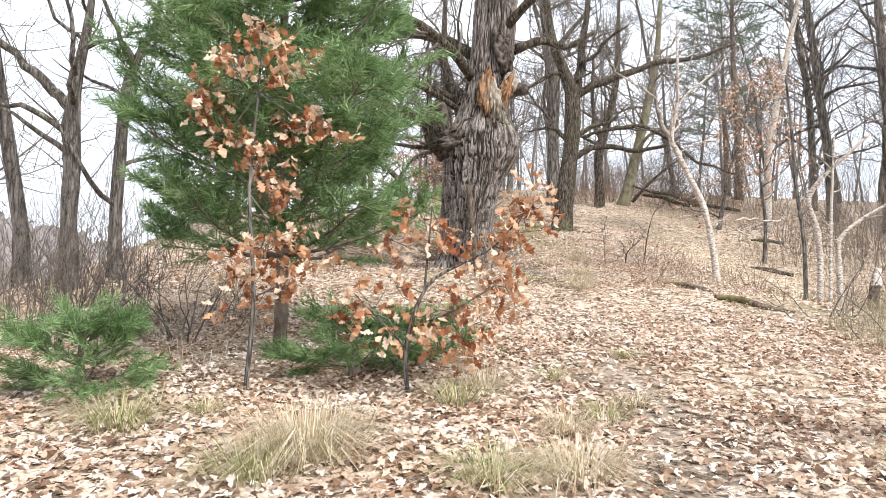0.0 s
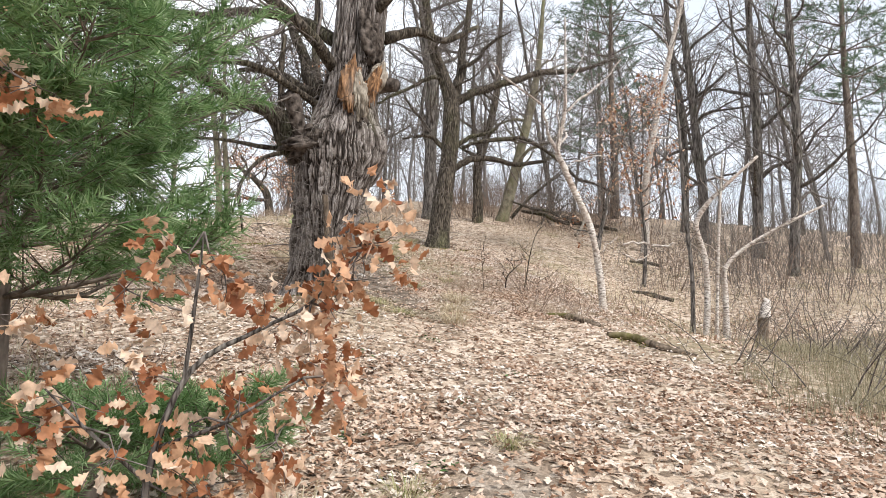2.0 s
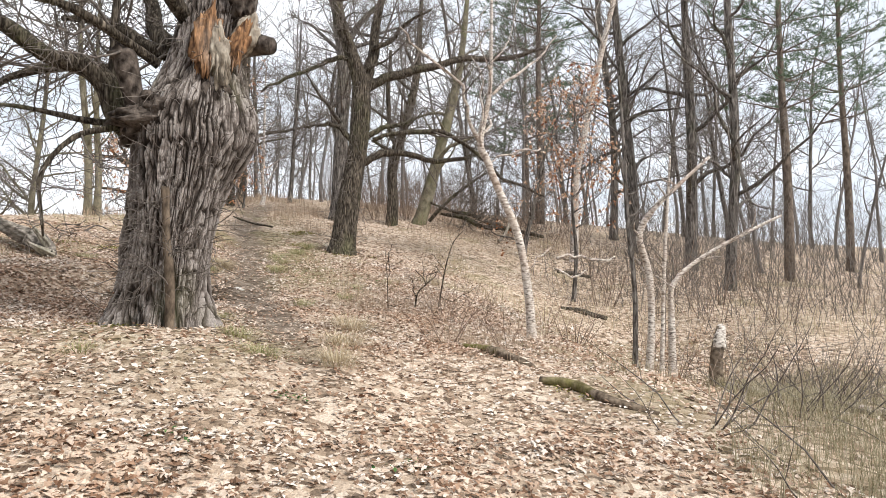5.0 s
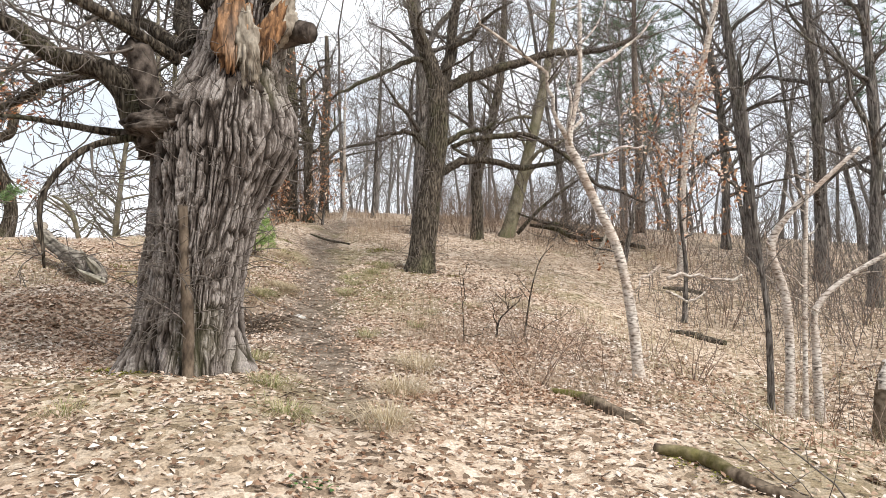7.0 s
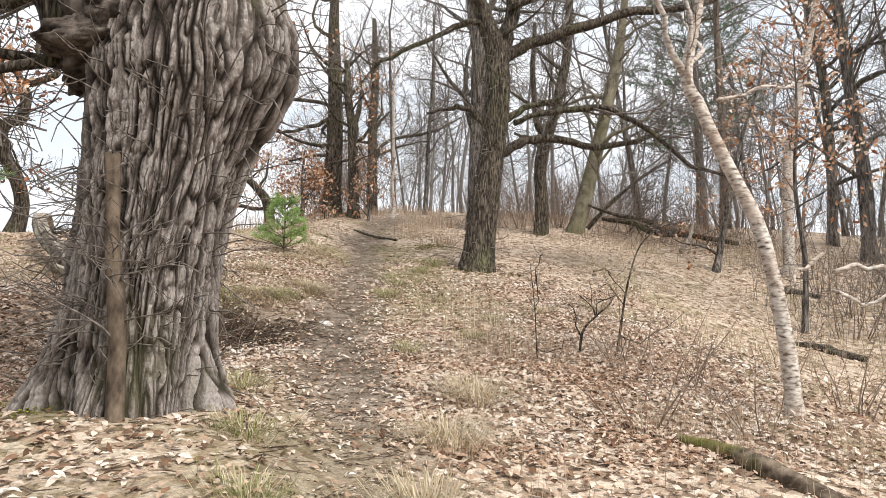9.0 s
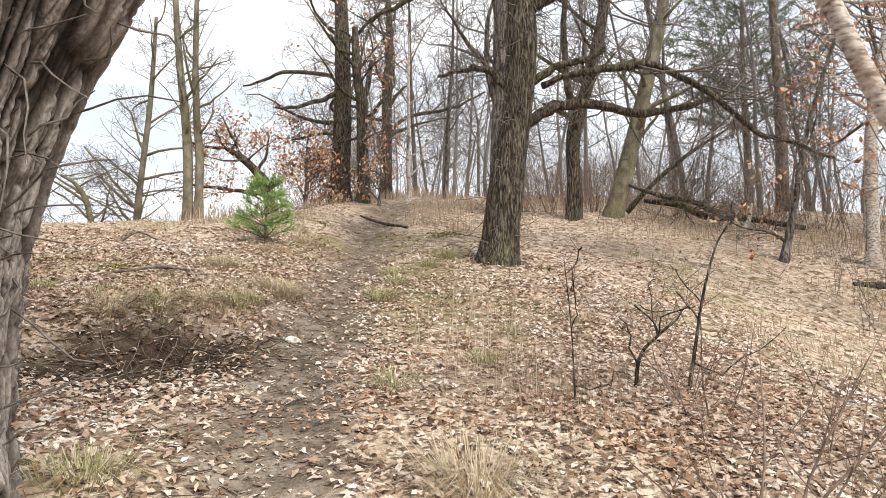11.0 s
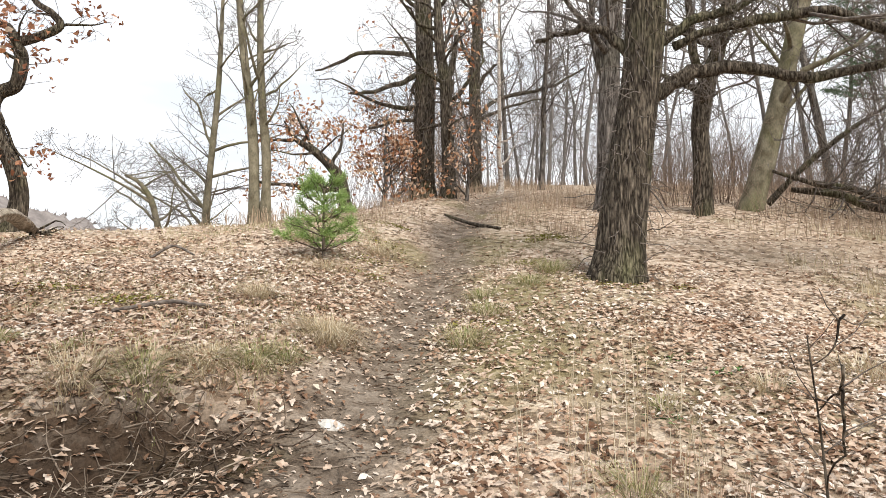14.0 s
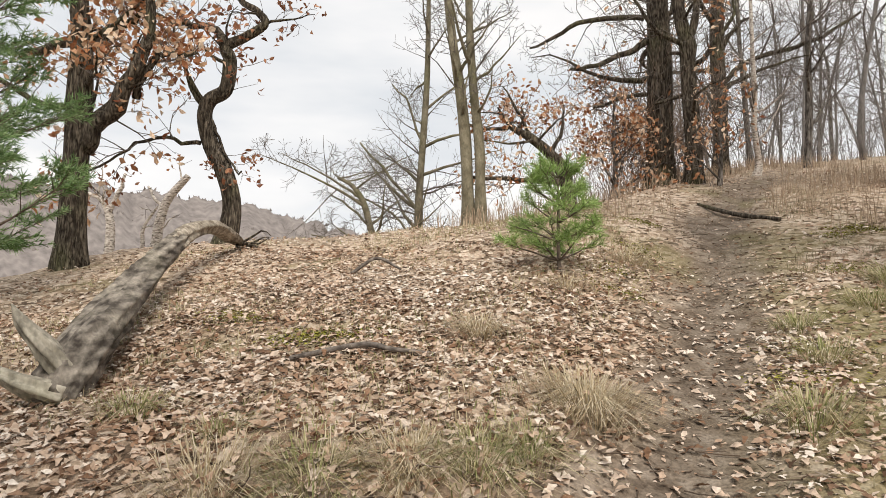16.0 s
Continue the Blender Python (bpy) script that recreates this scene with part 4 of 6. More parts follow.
tree("birch_sapling", "very thin pale birch stem of a small clump", 8.1, 14.3,
     [(-0.11, 0.03, 0.39, 0.036), (-0.03, 0.01, 1.61, 0.031), (0.04, -0.01, 2.65, 0.026), (0.12, -0.03, 3.7, 0.016)],
     [],
     level=1, mat=M_BIRCH, seed=39, extra=4, extra_len=0.7, crown_from=0.3, flare=1.2, group="birch clump in the hollow")
tree("oak_tree", "leaning small oak full of orange-brown leaves", -1.3, 28.2,
     [(-0.15, -0.06, 0.51, 0.148), (-0.27, -0.12, 0.79, 0.137), (-0.53, -0.23, 1.2, 0.114), (-0.89, -0.39, 1.54, 0.092), (-1.26, -0.55, 1.77, 0.055), (-1.52, -0.66, 2.18, 0.014)],
     [[(-0.53, -0.23, 1.2, 0.05), (-0.37, -0.16, 1.84, 0.032), (-0.42, -0.18, 2.42, 0.01)],
      [(-0.89, -0.39, 1.54, 0.042), (-1.16, -0.5, 2.12, 0.03), (-1.42, -0.62, 2.65, 0.01)],
      [(-0.22, -0.1, 0.68, 0.057), (-0.79, -0.35, 0.65, 0.051), (-1.32, -0.57, 0.65, 0.04), (-1.84, -0.8, 0.72, 0.028)],
      [(-1.26, -0.55, 1.77, 0.046), (-1.73, -0.75, 1.71, 0.028), (-2.15, -0.94, 1.94, 0.01)]],
     level=2, dense=1.35, mat=M_BARK, seed=51, extra=5, extra_len=1.4, crown_from=0.45, thin=0.006, leaf=1.0, leaf_mat=M_LEAF, leaf_size=0.11)
tree("locust_tree", "dark bare tree forking low at the thicket edge", -5.6, 10.6,
     [(-0.12, 0, 0.37, 0.13), (-0.18, 0, 1.16, 0.122), (-0.17, 0, 1.95, 0.114), (-0.2, 0, 2.76, 0.115), (-0.13, 0, 3.49, 0.08), (-0.03, 0, 4.13, 0.063), (0.03, 0, 4.88, 0.045), (0.02, 0, 6.01, 0.023)],
     [[(-0.21, 0, 2.81, 0.089), (-0.51, 0, 3.12, 0.08), (-0.93, 0, 3.49, 0.067), (-1.4, 0, 3.95, 0.054), (-1.96, 0, 4.22, 0.036)],
      [(-0.28, 0, 2.45, 0.053), (-0.72, 0, 2.76, 0.044), (-1.17, 0, 2.85, 0.031)]],
     level=3, dense=1.0, mat=M_BARK2, seed=52, extra=9, extra_len=2.2, crown_from=0.2, thin=0.006)
tree("locust_tree", "slim dark bare tree at the thicket edge", -5.2, 11.4,
     [(-0.2, 0, 0.17, 0.121), (-0.24, 0, 1.11, 0.103), (-0.21, 0, 2.07, 0.095), (-0.14, 0, 3.23, 0.086), (0.08, 0, 3.92, 0.067), (0.3, 0, 4.41, 0.048), (0.41, 0, 5.31, 0.029)],
     [[(-0.01, 0, 3.72, 0.048), (-0.27, 0, 4.21, 0.038), (-0.44, 0, 4.81, 0.029)]],
     level=3, dense=1.0, mat=M_BARK2, seed=53, extra=9, extra_len=2.0, crown_from=0.2, thin=0.006)
tree("oak_tree", "low bushy oak with rust-coloured leaves at the hilltop", -0.75, 28.6, [(0, 0, 0, 0.06), (0.1, 0, 0.6, 0.05), (0.05, 0.1, 1.4, 0.04), (0.1, 0, 2.3, 0.02)], [],
     level=2, dense=1.8, mat=M_BARK2, seed=61, extra=14, extra_len=1.4, crown_from=0.1, thin=0.007, leaf=0.75, leaf_mat=M_LEAF, leaf_size=0.11)
tree("oak_tree", "low oak shrub with some rust-coloured leaves", 1.3, 28.0, [(0, 0, 0, 0.04), (0.05, 0, 0.5, 0.035), (0.05, 0.1, 1.1, 0.025), (0.1, 0, 1.8, 0.012)], [],
     level=2, dense=1.5, mat=M_BARK2, seed=62, extra=10, extra_len=1.0, crown_from=0.1, thin=0.008, leaf=0.35, leaf_mat=M_LEAF, leaf_size=0.1)
tree("young_oak", "slender young oak with a haze of orange leaves", 9.2, 19.8, [(0, 0, 0, 0.05), (0.1, 0, 1.2, 0.045), (0.05, 0.1, 2.6, 0.035), (0.1, 0, 4.0, 0.02), (0.1, 0, 5.2, 0.01)], [],
     level=2, dense=1.5, mat=M_BARK2, seed=63, extra=14, extra_len=1.8, crown_from=0.35, thin=0.006, leaf=0.6, leaf_mat=M_LEAF, leaf_size=0.1)
tree("bare_sapling", "dark crooked bare sapling growing from leaf litter", 4.4, 15.55,
     [(0.07, -0, -0.03, 0.0168), (0.17, -0.01, 0.38, 0.0126), (0.24, -0.01, 0.76, 0.0108), (0.36, -0.01, 1.15, 0.0078), (0.48, -0.02, 1.31, 0.0042)],
     [[(0.14, -0, 0.25, 0.0078), (0.36, -0.01, 0.16, 0.0066), (0.58, -0.02, 0.29, 0.0048), (0.88, -0.03, 0.48, 0.003)],
      [(0.22, -0.01, 0.69, 0.006), (0.06, -0, 0.88, 0.0048), (-0.03, 0, 0.98, 0.003)]],
     level=1, dense=1.2, mat=M_BARK, seed=71, extra=3, extra_len=0.5, crown_from=0.3, thin=0.003, flare=1.2, sides=8, category="sapling", group="bare saplings")
tree("bare_sapling", "dark crooked bare sapling growing from leaf litter", 4, 15.6,
     [(0.12, -0, 0.06, 0.0156), (0.15, -0.01, 0.22, 0.0132), (0.3, -0.01, 0.41, 0.0114), (0.44, -0.02, 0.53, 0.0078), (0.5, -0.02, 0.62, 0.0048)],
     [[(0.15, -0.01, 0.18, 0.0096), (0.09, -0, 0.4, 0.0078), (0.05, -0, 0.55, 0.0048)],
      [(0.3, -0.01, 0.41, 0.006), (0.25, -0.01, 0.73, 0.0042), (0.3, -0.01, 0.92, 0.0018)]],
     level=1, dense=1.2, mat=M_BARK, seed=72, extra=3, extra_len=0.5, crown_from=0.3, thin=0.003, flare=1.2, sides=8, category="sapling", group="bare saplings")
tree("bare_sapling", "dark crooked bare sapling growing from leaf litter", 3.6, 15.35,
     [(0.02, -0, -0.03, 0.0078), (0, -0, 0.3, 0.006), (-0.02, 0, 0.63, 0.0048), (-0.06, 0, 1.02, 0.003)],
     [[(0.01, -0, 0.1, 0.0072), (0.17, -0.01, 0.13, 0.006), (0.38, -0.01, 0.22, 0.0042)]],
     level=1, dense=1.2, mat=M_BARK, seed=73, extra=3, extra_len=0.5, crown_from=0.3, thin=0.003, flare=1.2, sides=8, category="sapling", group="bare saplings")


# ---- the old oak ----
OAK_X, OAK_Y = 0.38, 13.0


def lean(z):
    """Middle of the old oak's trunk at the height z above its foot."""
    return np.array([0.125 * z - 0.02 * np.sin(z * 1.3), 0.0 * z, z], float)


def oak_radius(theta, z, bark_depth=0.052):
    r = np.interp(z, [-0.4, 0, 0.3, 0.7, 1.2, 1.7, 2.2, 2.5, 2.8, 3.1, 3.5, 5.0, 7.0], [0.70, 0.58, 0.51, 0.485, 0.50, 0.55, 0.64, 0.65, 0.54, 0.46, 0.43, 0.38, 0.26])
    low = np.exp(-np.maximum(z, 0) / 0.32)
    r = r * (1 + low * (0.16 * np.cos(5 * theta + 0.6) + 0.09 * np.cos(9 * theta + 2)))
    r = r + 0.16 * np.exp(-((z - 2.15) / 0.45) ** 2) * np.exp(-((np.angle(np.exp(1j * (theta + 0.25)))) / 0.7) ** 2)
    p = np.stack([np.cos(theta) * 1.6, np.sin(theta) * 1.6, z * 0.8], -1)
    r = r + 0.05 * vnoise(p * 1.2, 3)
    warp = vnoise(p * np.array([2.2, 2.2, 1.6]), 4)
    twist = theta + 0.10 * z + 0.10 * warp
    c = np.stack([np.cos(twist), np.sin(twist), z], -1)
    sway = 0.55 * np.stack([vnoise(c * np.array([5, 5, 3.0]), 5), vnoise(c * np.array([5, 5, 3.0]), 15), 0 * z], -1)
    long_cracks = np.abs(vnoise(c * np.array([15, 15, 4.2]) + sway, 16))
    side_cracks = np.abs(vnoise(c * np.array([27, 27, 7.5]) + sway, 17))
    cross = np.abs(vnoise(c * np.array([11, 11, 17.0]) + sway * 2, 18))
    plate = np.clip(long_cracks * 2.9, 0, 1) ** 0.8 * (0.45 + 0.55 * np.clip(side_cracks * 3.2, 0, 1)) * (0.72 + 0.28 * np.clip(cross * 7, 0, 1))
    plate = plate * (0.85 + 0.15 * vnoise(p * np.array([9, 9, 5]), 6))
    fine = vnoise(p * np.array([26, 26, 14]), 7) * 0.006 + vnoise(p * np.array([60, 60, 30]), 8) * 0.003
    return r + bark_depth * (plate - 0.55) + fine, plate


def blob(g, centre, radii, seed, amount=0.25, freq=1.6, nu=30, nv=20, tilt=None):
    """A knobbly rounded lump."""
    th, ph = np.meshgrid(np.arange(nu) * 2 * np.pi / nu, np.linspace(0.02, np.pi - 0.02, nv))
    d = np.stack([np.cos(th) * np.sin(ph), np.sin(th) * np.sin(ph), np.cos(ph)], -1).reshape(-1, 3)
    k = 1 + amount * vnoise(d * freq + seed * 3.7, seed) + amount * 0.5 * vnoise(d * freq * 3 + seed, seed + 1) + amount * 0.2 * vnoise(d * freq * 8, seed + 2)
    v = d * k[:, None] * np.array(radii)
    if tilt is not None:
        v = v @ np.array(Euler([radians(t) for t in tilt]).to_matrix()).T
    v = v + np.array(centre)
    i, j = np.meshgrid(np.arange(nv - 1), np.arange(nu), indexing="ij")
    q = np.stack([i * nu + j, (i + 1) * nu + j, (i + 1) * nu + (j + 1) % nu, i * nu + (j + 1) % nu], -1).reshape(-1, 4)
    caps = [(0, m + 1, m) for m in range(1, nu - 1)] + [((nv - 1) * nu, (nv - 1) * nu + m, (nv - 1) * nu + m + 1) for m in range(1, nu - 1)]
    g.add(v, q, [(c[0], c[2], c[1]) for c in caps])


def old_oak():
    rng = np.random.default_rng(5)
    root = empty("old_oak_tree", on_ground(OAK_X, OAK_Y), "ancient thick oak with deep furrowed bark, burls and a split wound", "tree")
    around = np.concatenate([np.linspace(-np.pi * 1.06, np.pi * 0.06, 640, endpoint=False), np.linspace(np.pi * 0.06, np.pi * 0.94, 90, endpoint=False)])
    nt, nz = 730, 330
    th, zz = np.meshgrid(around, np.concatenate([np.linspace(-0.35, 3.8, 290), np.linspace(3.83, 7.0, 40)]))
    r, plate = oak_radius(th.ravel(), zz.ravel())
    r = r.reshape(th.shape)
    c = np.stack([lean(z) for z in zz[:, 0]])
    v = c[:, None, :] + np.stack([np.cos(th) * r, np.sin(th) * r, th * 0], -1)
    i, j = np.meshgrid(np.arange(nz - 1), np.arange(nt), indexing="ij")
    q = np.stack([i * nt + j, i * nt + (j + 1) % nt, (i + 1) * nt + (j + 1) % nt, (i + 1) * nt + j], -1).reshape(-1, 4)
    g = Geo()
    top = (nz - 1) * nt
    g.add(v.reshape(-1, 3), q, [(top, top + m, top + m + 1) for m in range(1, nt - 1)])
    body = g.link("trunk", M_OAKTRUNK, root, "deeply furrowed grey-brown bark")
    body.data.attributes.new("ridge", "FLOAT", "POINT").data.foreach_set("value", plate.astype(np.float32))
    for centre, radii, seed, tilt, name, mat in (
            ((-0.22, -0.16, 2.36), (0.36, 0.40, 0.24), 2, (0, -20, 0), "burl", M_BURL),
            ((-0.22, -0.46, 2.30), (0.28, 0.15, 0.10), 8, (0, -8, 0), "burl", M_BURL),
            ((-0.05, -0.50, 2.42), (0.15, 0.10, 0.11), 9, (0, 0, 0), "burl", M_BURL),
            ((0.48, -0.46, 2.58), (0.15, 0.14, 0.22), 4, (0, 12, 0), "burl", M_BURL),
            ((0.60, -0.44, 2.68), (0.13, 0.13, 0.14), 5, (0, 0, 0), "burl", M_BURL),
            ((0.84, -0.30, 3.42), (0.15, 0.18, 0.30), 6, (0, 24, 0), "burl", M_DEAD),
            ((0.72, -0.30, 4.05), (0.20, 0.22, 0.50), 7, (0, -8, 0), "burl", M_BURL)):
        b = Geo()
        blob(b, centre, radii, seed, 0.34, 2.1, 56, 40, tilt)
        b.link(name, mat, root, "dark knobbly burl" if mat == M_BURL else "weathered pale knob of dead wood")
    g = Geo()
    sp, sr = smooth_line([(-0.26, -0.30, 2.38), (-0.34, -0.38, 2.62), (-0.40, -0.42, 2.85), (-0.44, -0.44, 3.06)], [0.17, 0.135, 0.125, 0.10], 6)
    g.tube(sp, sr, 20, 0.34, 71)
    blob(g, (-0.49, -0.46, 3.03), (0.10, 0.09, 0.09), 72, 0.4, 2.2, 24, 16)
    g.link("branch_stub", M_BURL, root, "broken-off dark branch stub")
    for centre, radii, seed, tilt, mat, text in (
            ((0.42, -0.50, 3.22), (0.14, 0.12, 0.44), 11, (0, 5, 0), M_WOUND, "split orange heartwood"),
            ((0.58, -0.54, 3.06), (0.11, 0.10, 0.34), 12, (0, -6, 0), M_DEAD, "pale splintered heartwood"),
            ((0.74, -0.48, 3.24), (0.11, 0.11, 0.30), 13, (0, 22, 0), M_WOUND, "split orange heartwood")):
        w = Geo()
        blob(w, centre, radii, seed, 0.45, 2.4, 40, 34, tilt)
        for k in range(9):
            at = np.array(centre) + np.array([rng.uniform(-0.8, 0.8) * radii[0], -radii[1] * 0.75, rng.uniform(-0.5, 0.2) * radii[2]])
            w.tube(np.array([at, at + (rng.normal(0, 0.012), -0.02, -0.10), at + (rng.normal(0, 0.02), -0.03, -rng.uniform(0.2, 0.32))]), [0.02, 0.014, 0.002], 5)
        w.link("wound", mat, root, text)
    limbs = OAK_LIMBS
    twigs, tips = Geo(), []
    for k, limb in enumerate(limbs):
        lp, lr = smooth_line([p[:3] for p in limb], [p[3] for p in limb], 4)
        t = np.linspace(0, 1, len(lp))[:, None]
        lp = lp if k > 5 else lp + t * np.array([0.1, (-0.5, 0.6, -0.1, 0.8, -0.2, -0.6, 0.4, -0.8)[k % 8], 0.0])
        lp = lp + 0.07 * np.stack([vnoise(lp * 1.6 + 9 * m, 60 + m) for m in range(3)], -1) * np.minimum(1, np.arange(len(lp)) / 4)[:, None]
        b = Geo()
        b.tube(lp, lr, 14, 0.16, k + 40)
        b.link("limb", M_BARK if k != 4 else M_BURL, root)
        if k != 4:
            sprout(twigs, rng, lp, lr, 3, tips, 1.5, 0.26, 0.1, 0.5, 0.03, 0.009)
    for k in range(240):
        a, z = rng.uniform(-2.9, 0.2), rng.uniform(0.1, 3.6)
        r = float(oak_radius(np.array([a]), np.array([z]))[0][0])
        d = np.array([math.cos(a), math.sin(a), rng.uniform(-0.5, 0.6)])
        p = lean(z) + np.array([math.cos(a), math.sin(a), 0]) * (r - 0.03)
        n = wander(rng, p, d, rng.uniform(0.15, 0.6), 4, 0.3, -0.05)
        twigs.tube(n, np.linspace(0.007, 0.003, 5), 3)
    twigs.link("crown", M_TWIG, root, "bare crown of crooked twigs")
    return root


OAK_LIMBS = [
    [(-0.28, 0.0, 2.20, 0.21), (-0.50, 0.05, 2.42, 0.18), (-0.68, 0.1, 2.72, 0.135), (-0.98, 0.15, 2.98, 0.112), (-1.4, 0.2, 3.14, 0.095), (-1.92, 0.29, 3.36, 0.088), (-2.39, 0.36, 3.51, 0.07), (-2.9, 0.44, 3.39, 0.047)],
    [(-0.03, 0, 3.25, 0.105), (-0.35, 0.05, 3.4, 0.076), (-0.69, 0.1, 3.67, 0.065), (-0.96, 0.14, 3.83, 0.053), (-1.49, 0.22, 3.89, 0.035)],
    [(-0.64, 0.1, 2.79, 0.07), (-0.68, 0.1, 3.27, 0.053), (-0.69, 0.1, 3.77, 0.047), (-0.69, 0.1, 4.27, 0.03)],
    [(0.06, -0.01, 3.28, 0.135), (-0.25, 0.04, 3.65, 0.112), (-0.39, 0.06, 4.14, 0.089), (-0.66, 0.1, 4.78, 0.066)],
    [(0.75, -0.11, 3.4, 0.164), (0.95, -0.14, 3.39, 0.129), (1.06, -0.16, 3.33, 0.111)],
    [(-0.67, 0.1, 2.36, 0.046), (-1.1, 0.17, 2.31, 0.035), (-1.61, 0.24, 2.34, 0.023), (-1.95, 0.29, 2.31, 0.014)],
    [(1.2, 0, 5.4, 0.2), (1.9, -0.2, 6.0, 0.16), (2.6, -0.3, 6.8, 0.12), (3.2, -0.4, 7.8, 0.07)],
    [(0.2, -0.2, 3.6, 0.11), (-0.4, -0.9, 4.1, 0.09), (-1.1, -1.5, 4.3, 0.07), (-2.0, -2.0, 4.2, 0.05), (-2.8, -2.3, 4.6, 0.03)],
    [(0.3, 0.2, 4.2, 0.12), (-0.4, 0.7, 4.7, 0.1), (-1.3, 1.0, 5.0, 0.08), (-2.4, 1.2, 4.9, 0.06), (-3.4, 1.4, 5.3, 0.03)],
    [(0.8, -0.2, 4.6, 0.1), (1.4, -0.7, 5.1, 0.08), (2.2, -1.0, 5.3, 0.06), (3.0, -1.3, 5.8, 0.03)],
    [(-0.3, 0.3, 2.7, 0.09), (-0.9, 0.8, 3.2, 0.08), (-1.6, 1.2, 3.3, 0.06), (-2.6, 1.5, 3.0, 0.04), (-3.3, 1.7, 2.5, 0.02)],
    [(-0.45, -0.2, 2.25, 0.04), (-0.9, -0.4, 2.05, 0.032), (-1.2, -0.5, 1.5, 0.024), (-1.12, -0.5, 0.9, 0.012)],
    [(-0.1, -0.3, 3.0, 0.06), (-0.9, -0.8, 3.35, 0.05), (-1.6, -1.1, 3.2, 0.035), (-2.3, -1.3, 2.7, 0.02)],
    [(1.0, 0.1, 4.3, 0.10), (1.6, 0.4, 4.6, 0.08), (2.1, 0.5, 4.5, 0.06), (2.7, 0.7, 4.9, 0.035)],
]
old_oak()

# dead stem in front of the old oak
M_DEADBROWN = bark("dead_brown_bark", (0.06, 0.045, 0.033), (0.21, 0.163, 0.12), moss_amount=0.4, scale=16, stretch=(1, 1, 0.4), depth=0.01)


def dead_stem():
    root = empty("dead_sapling", on_ground(0.56, 12.3), "short dead sawn-off stem standing before an old oak", "dead stem")
    g = Geo()
    p, r = smooth_line([(0.02, 0, -0.15), (0.0, 0, 0.5), (-0.06, 0, 1.05), (-0.1, 0, 1.56)], [0.062, 0.05, 0.045, 0.041], 9)
    g.tube(p, r, 12, 0.18, 3)
    g.link("stem", M_DEADBROWN, root, "weathered brown bark")
    rng = np.random.default_rng(8)
    tw, tips = Geo(), []
    sprout(tw, rng, p, r, 2, tips, 3.0, 0.25, 0.2, 0.42, 0.0, 0.005)
    tw.link("side_growth", M_TWIG, root)


dead_stem()


# ---- conifers ----
def needles(g, rng, shoots, length, width, per):
    """Needles bristling along the shoots (pairs of points)."""
    a = np.array([s[0] for s in shoots])
    b = np.array([s[1] for s in shoots])
    n = len(a)
    ax = b - a
    ax /= np.linalg.norm(ax, axis=1)[:, None] + 1e-9
    f = rng.random((n, per, 1)) ** 0.8
    p = a[:, None] * (1 - f) + b[:, None] * f
    side = rng.normal(0, 1, (n, per, 3))
    side -= (side * ax[:, None]).sum(-1)[..., None] * ax[:, None]
    side /= np.linalg.norm(side, axis=-1)[..., None] + 1e-9
    d = ax[:, None] * rng.uniform(0.45, 1.1, (n, per, 1)) + side * 0.75
    d /= np.linalg.norm(d, axis=-1)[..., None]
    tip = p + d * length * rng.uniform(0.7, 1.2, (n, per, 1))
    across = np.cross(d, rng.normal(0, 1, (n, per, 3)))
    across /= np.linalg.norm(across, axis=-1)[..., None] + 1e-9
    v = np.stack([p - across * width, p + across * width, tip], 2).reshape(-1, 3)
    g.add(v, (), np.arange(n * per * 3).reshape(-1, 3))


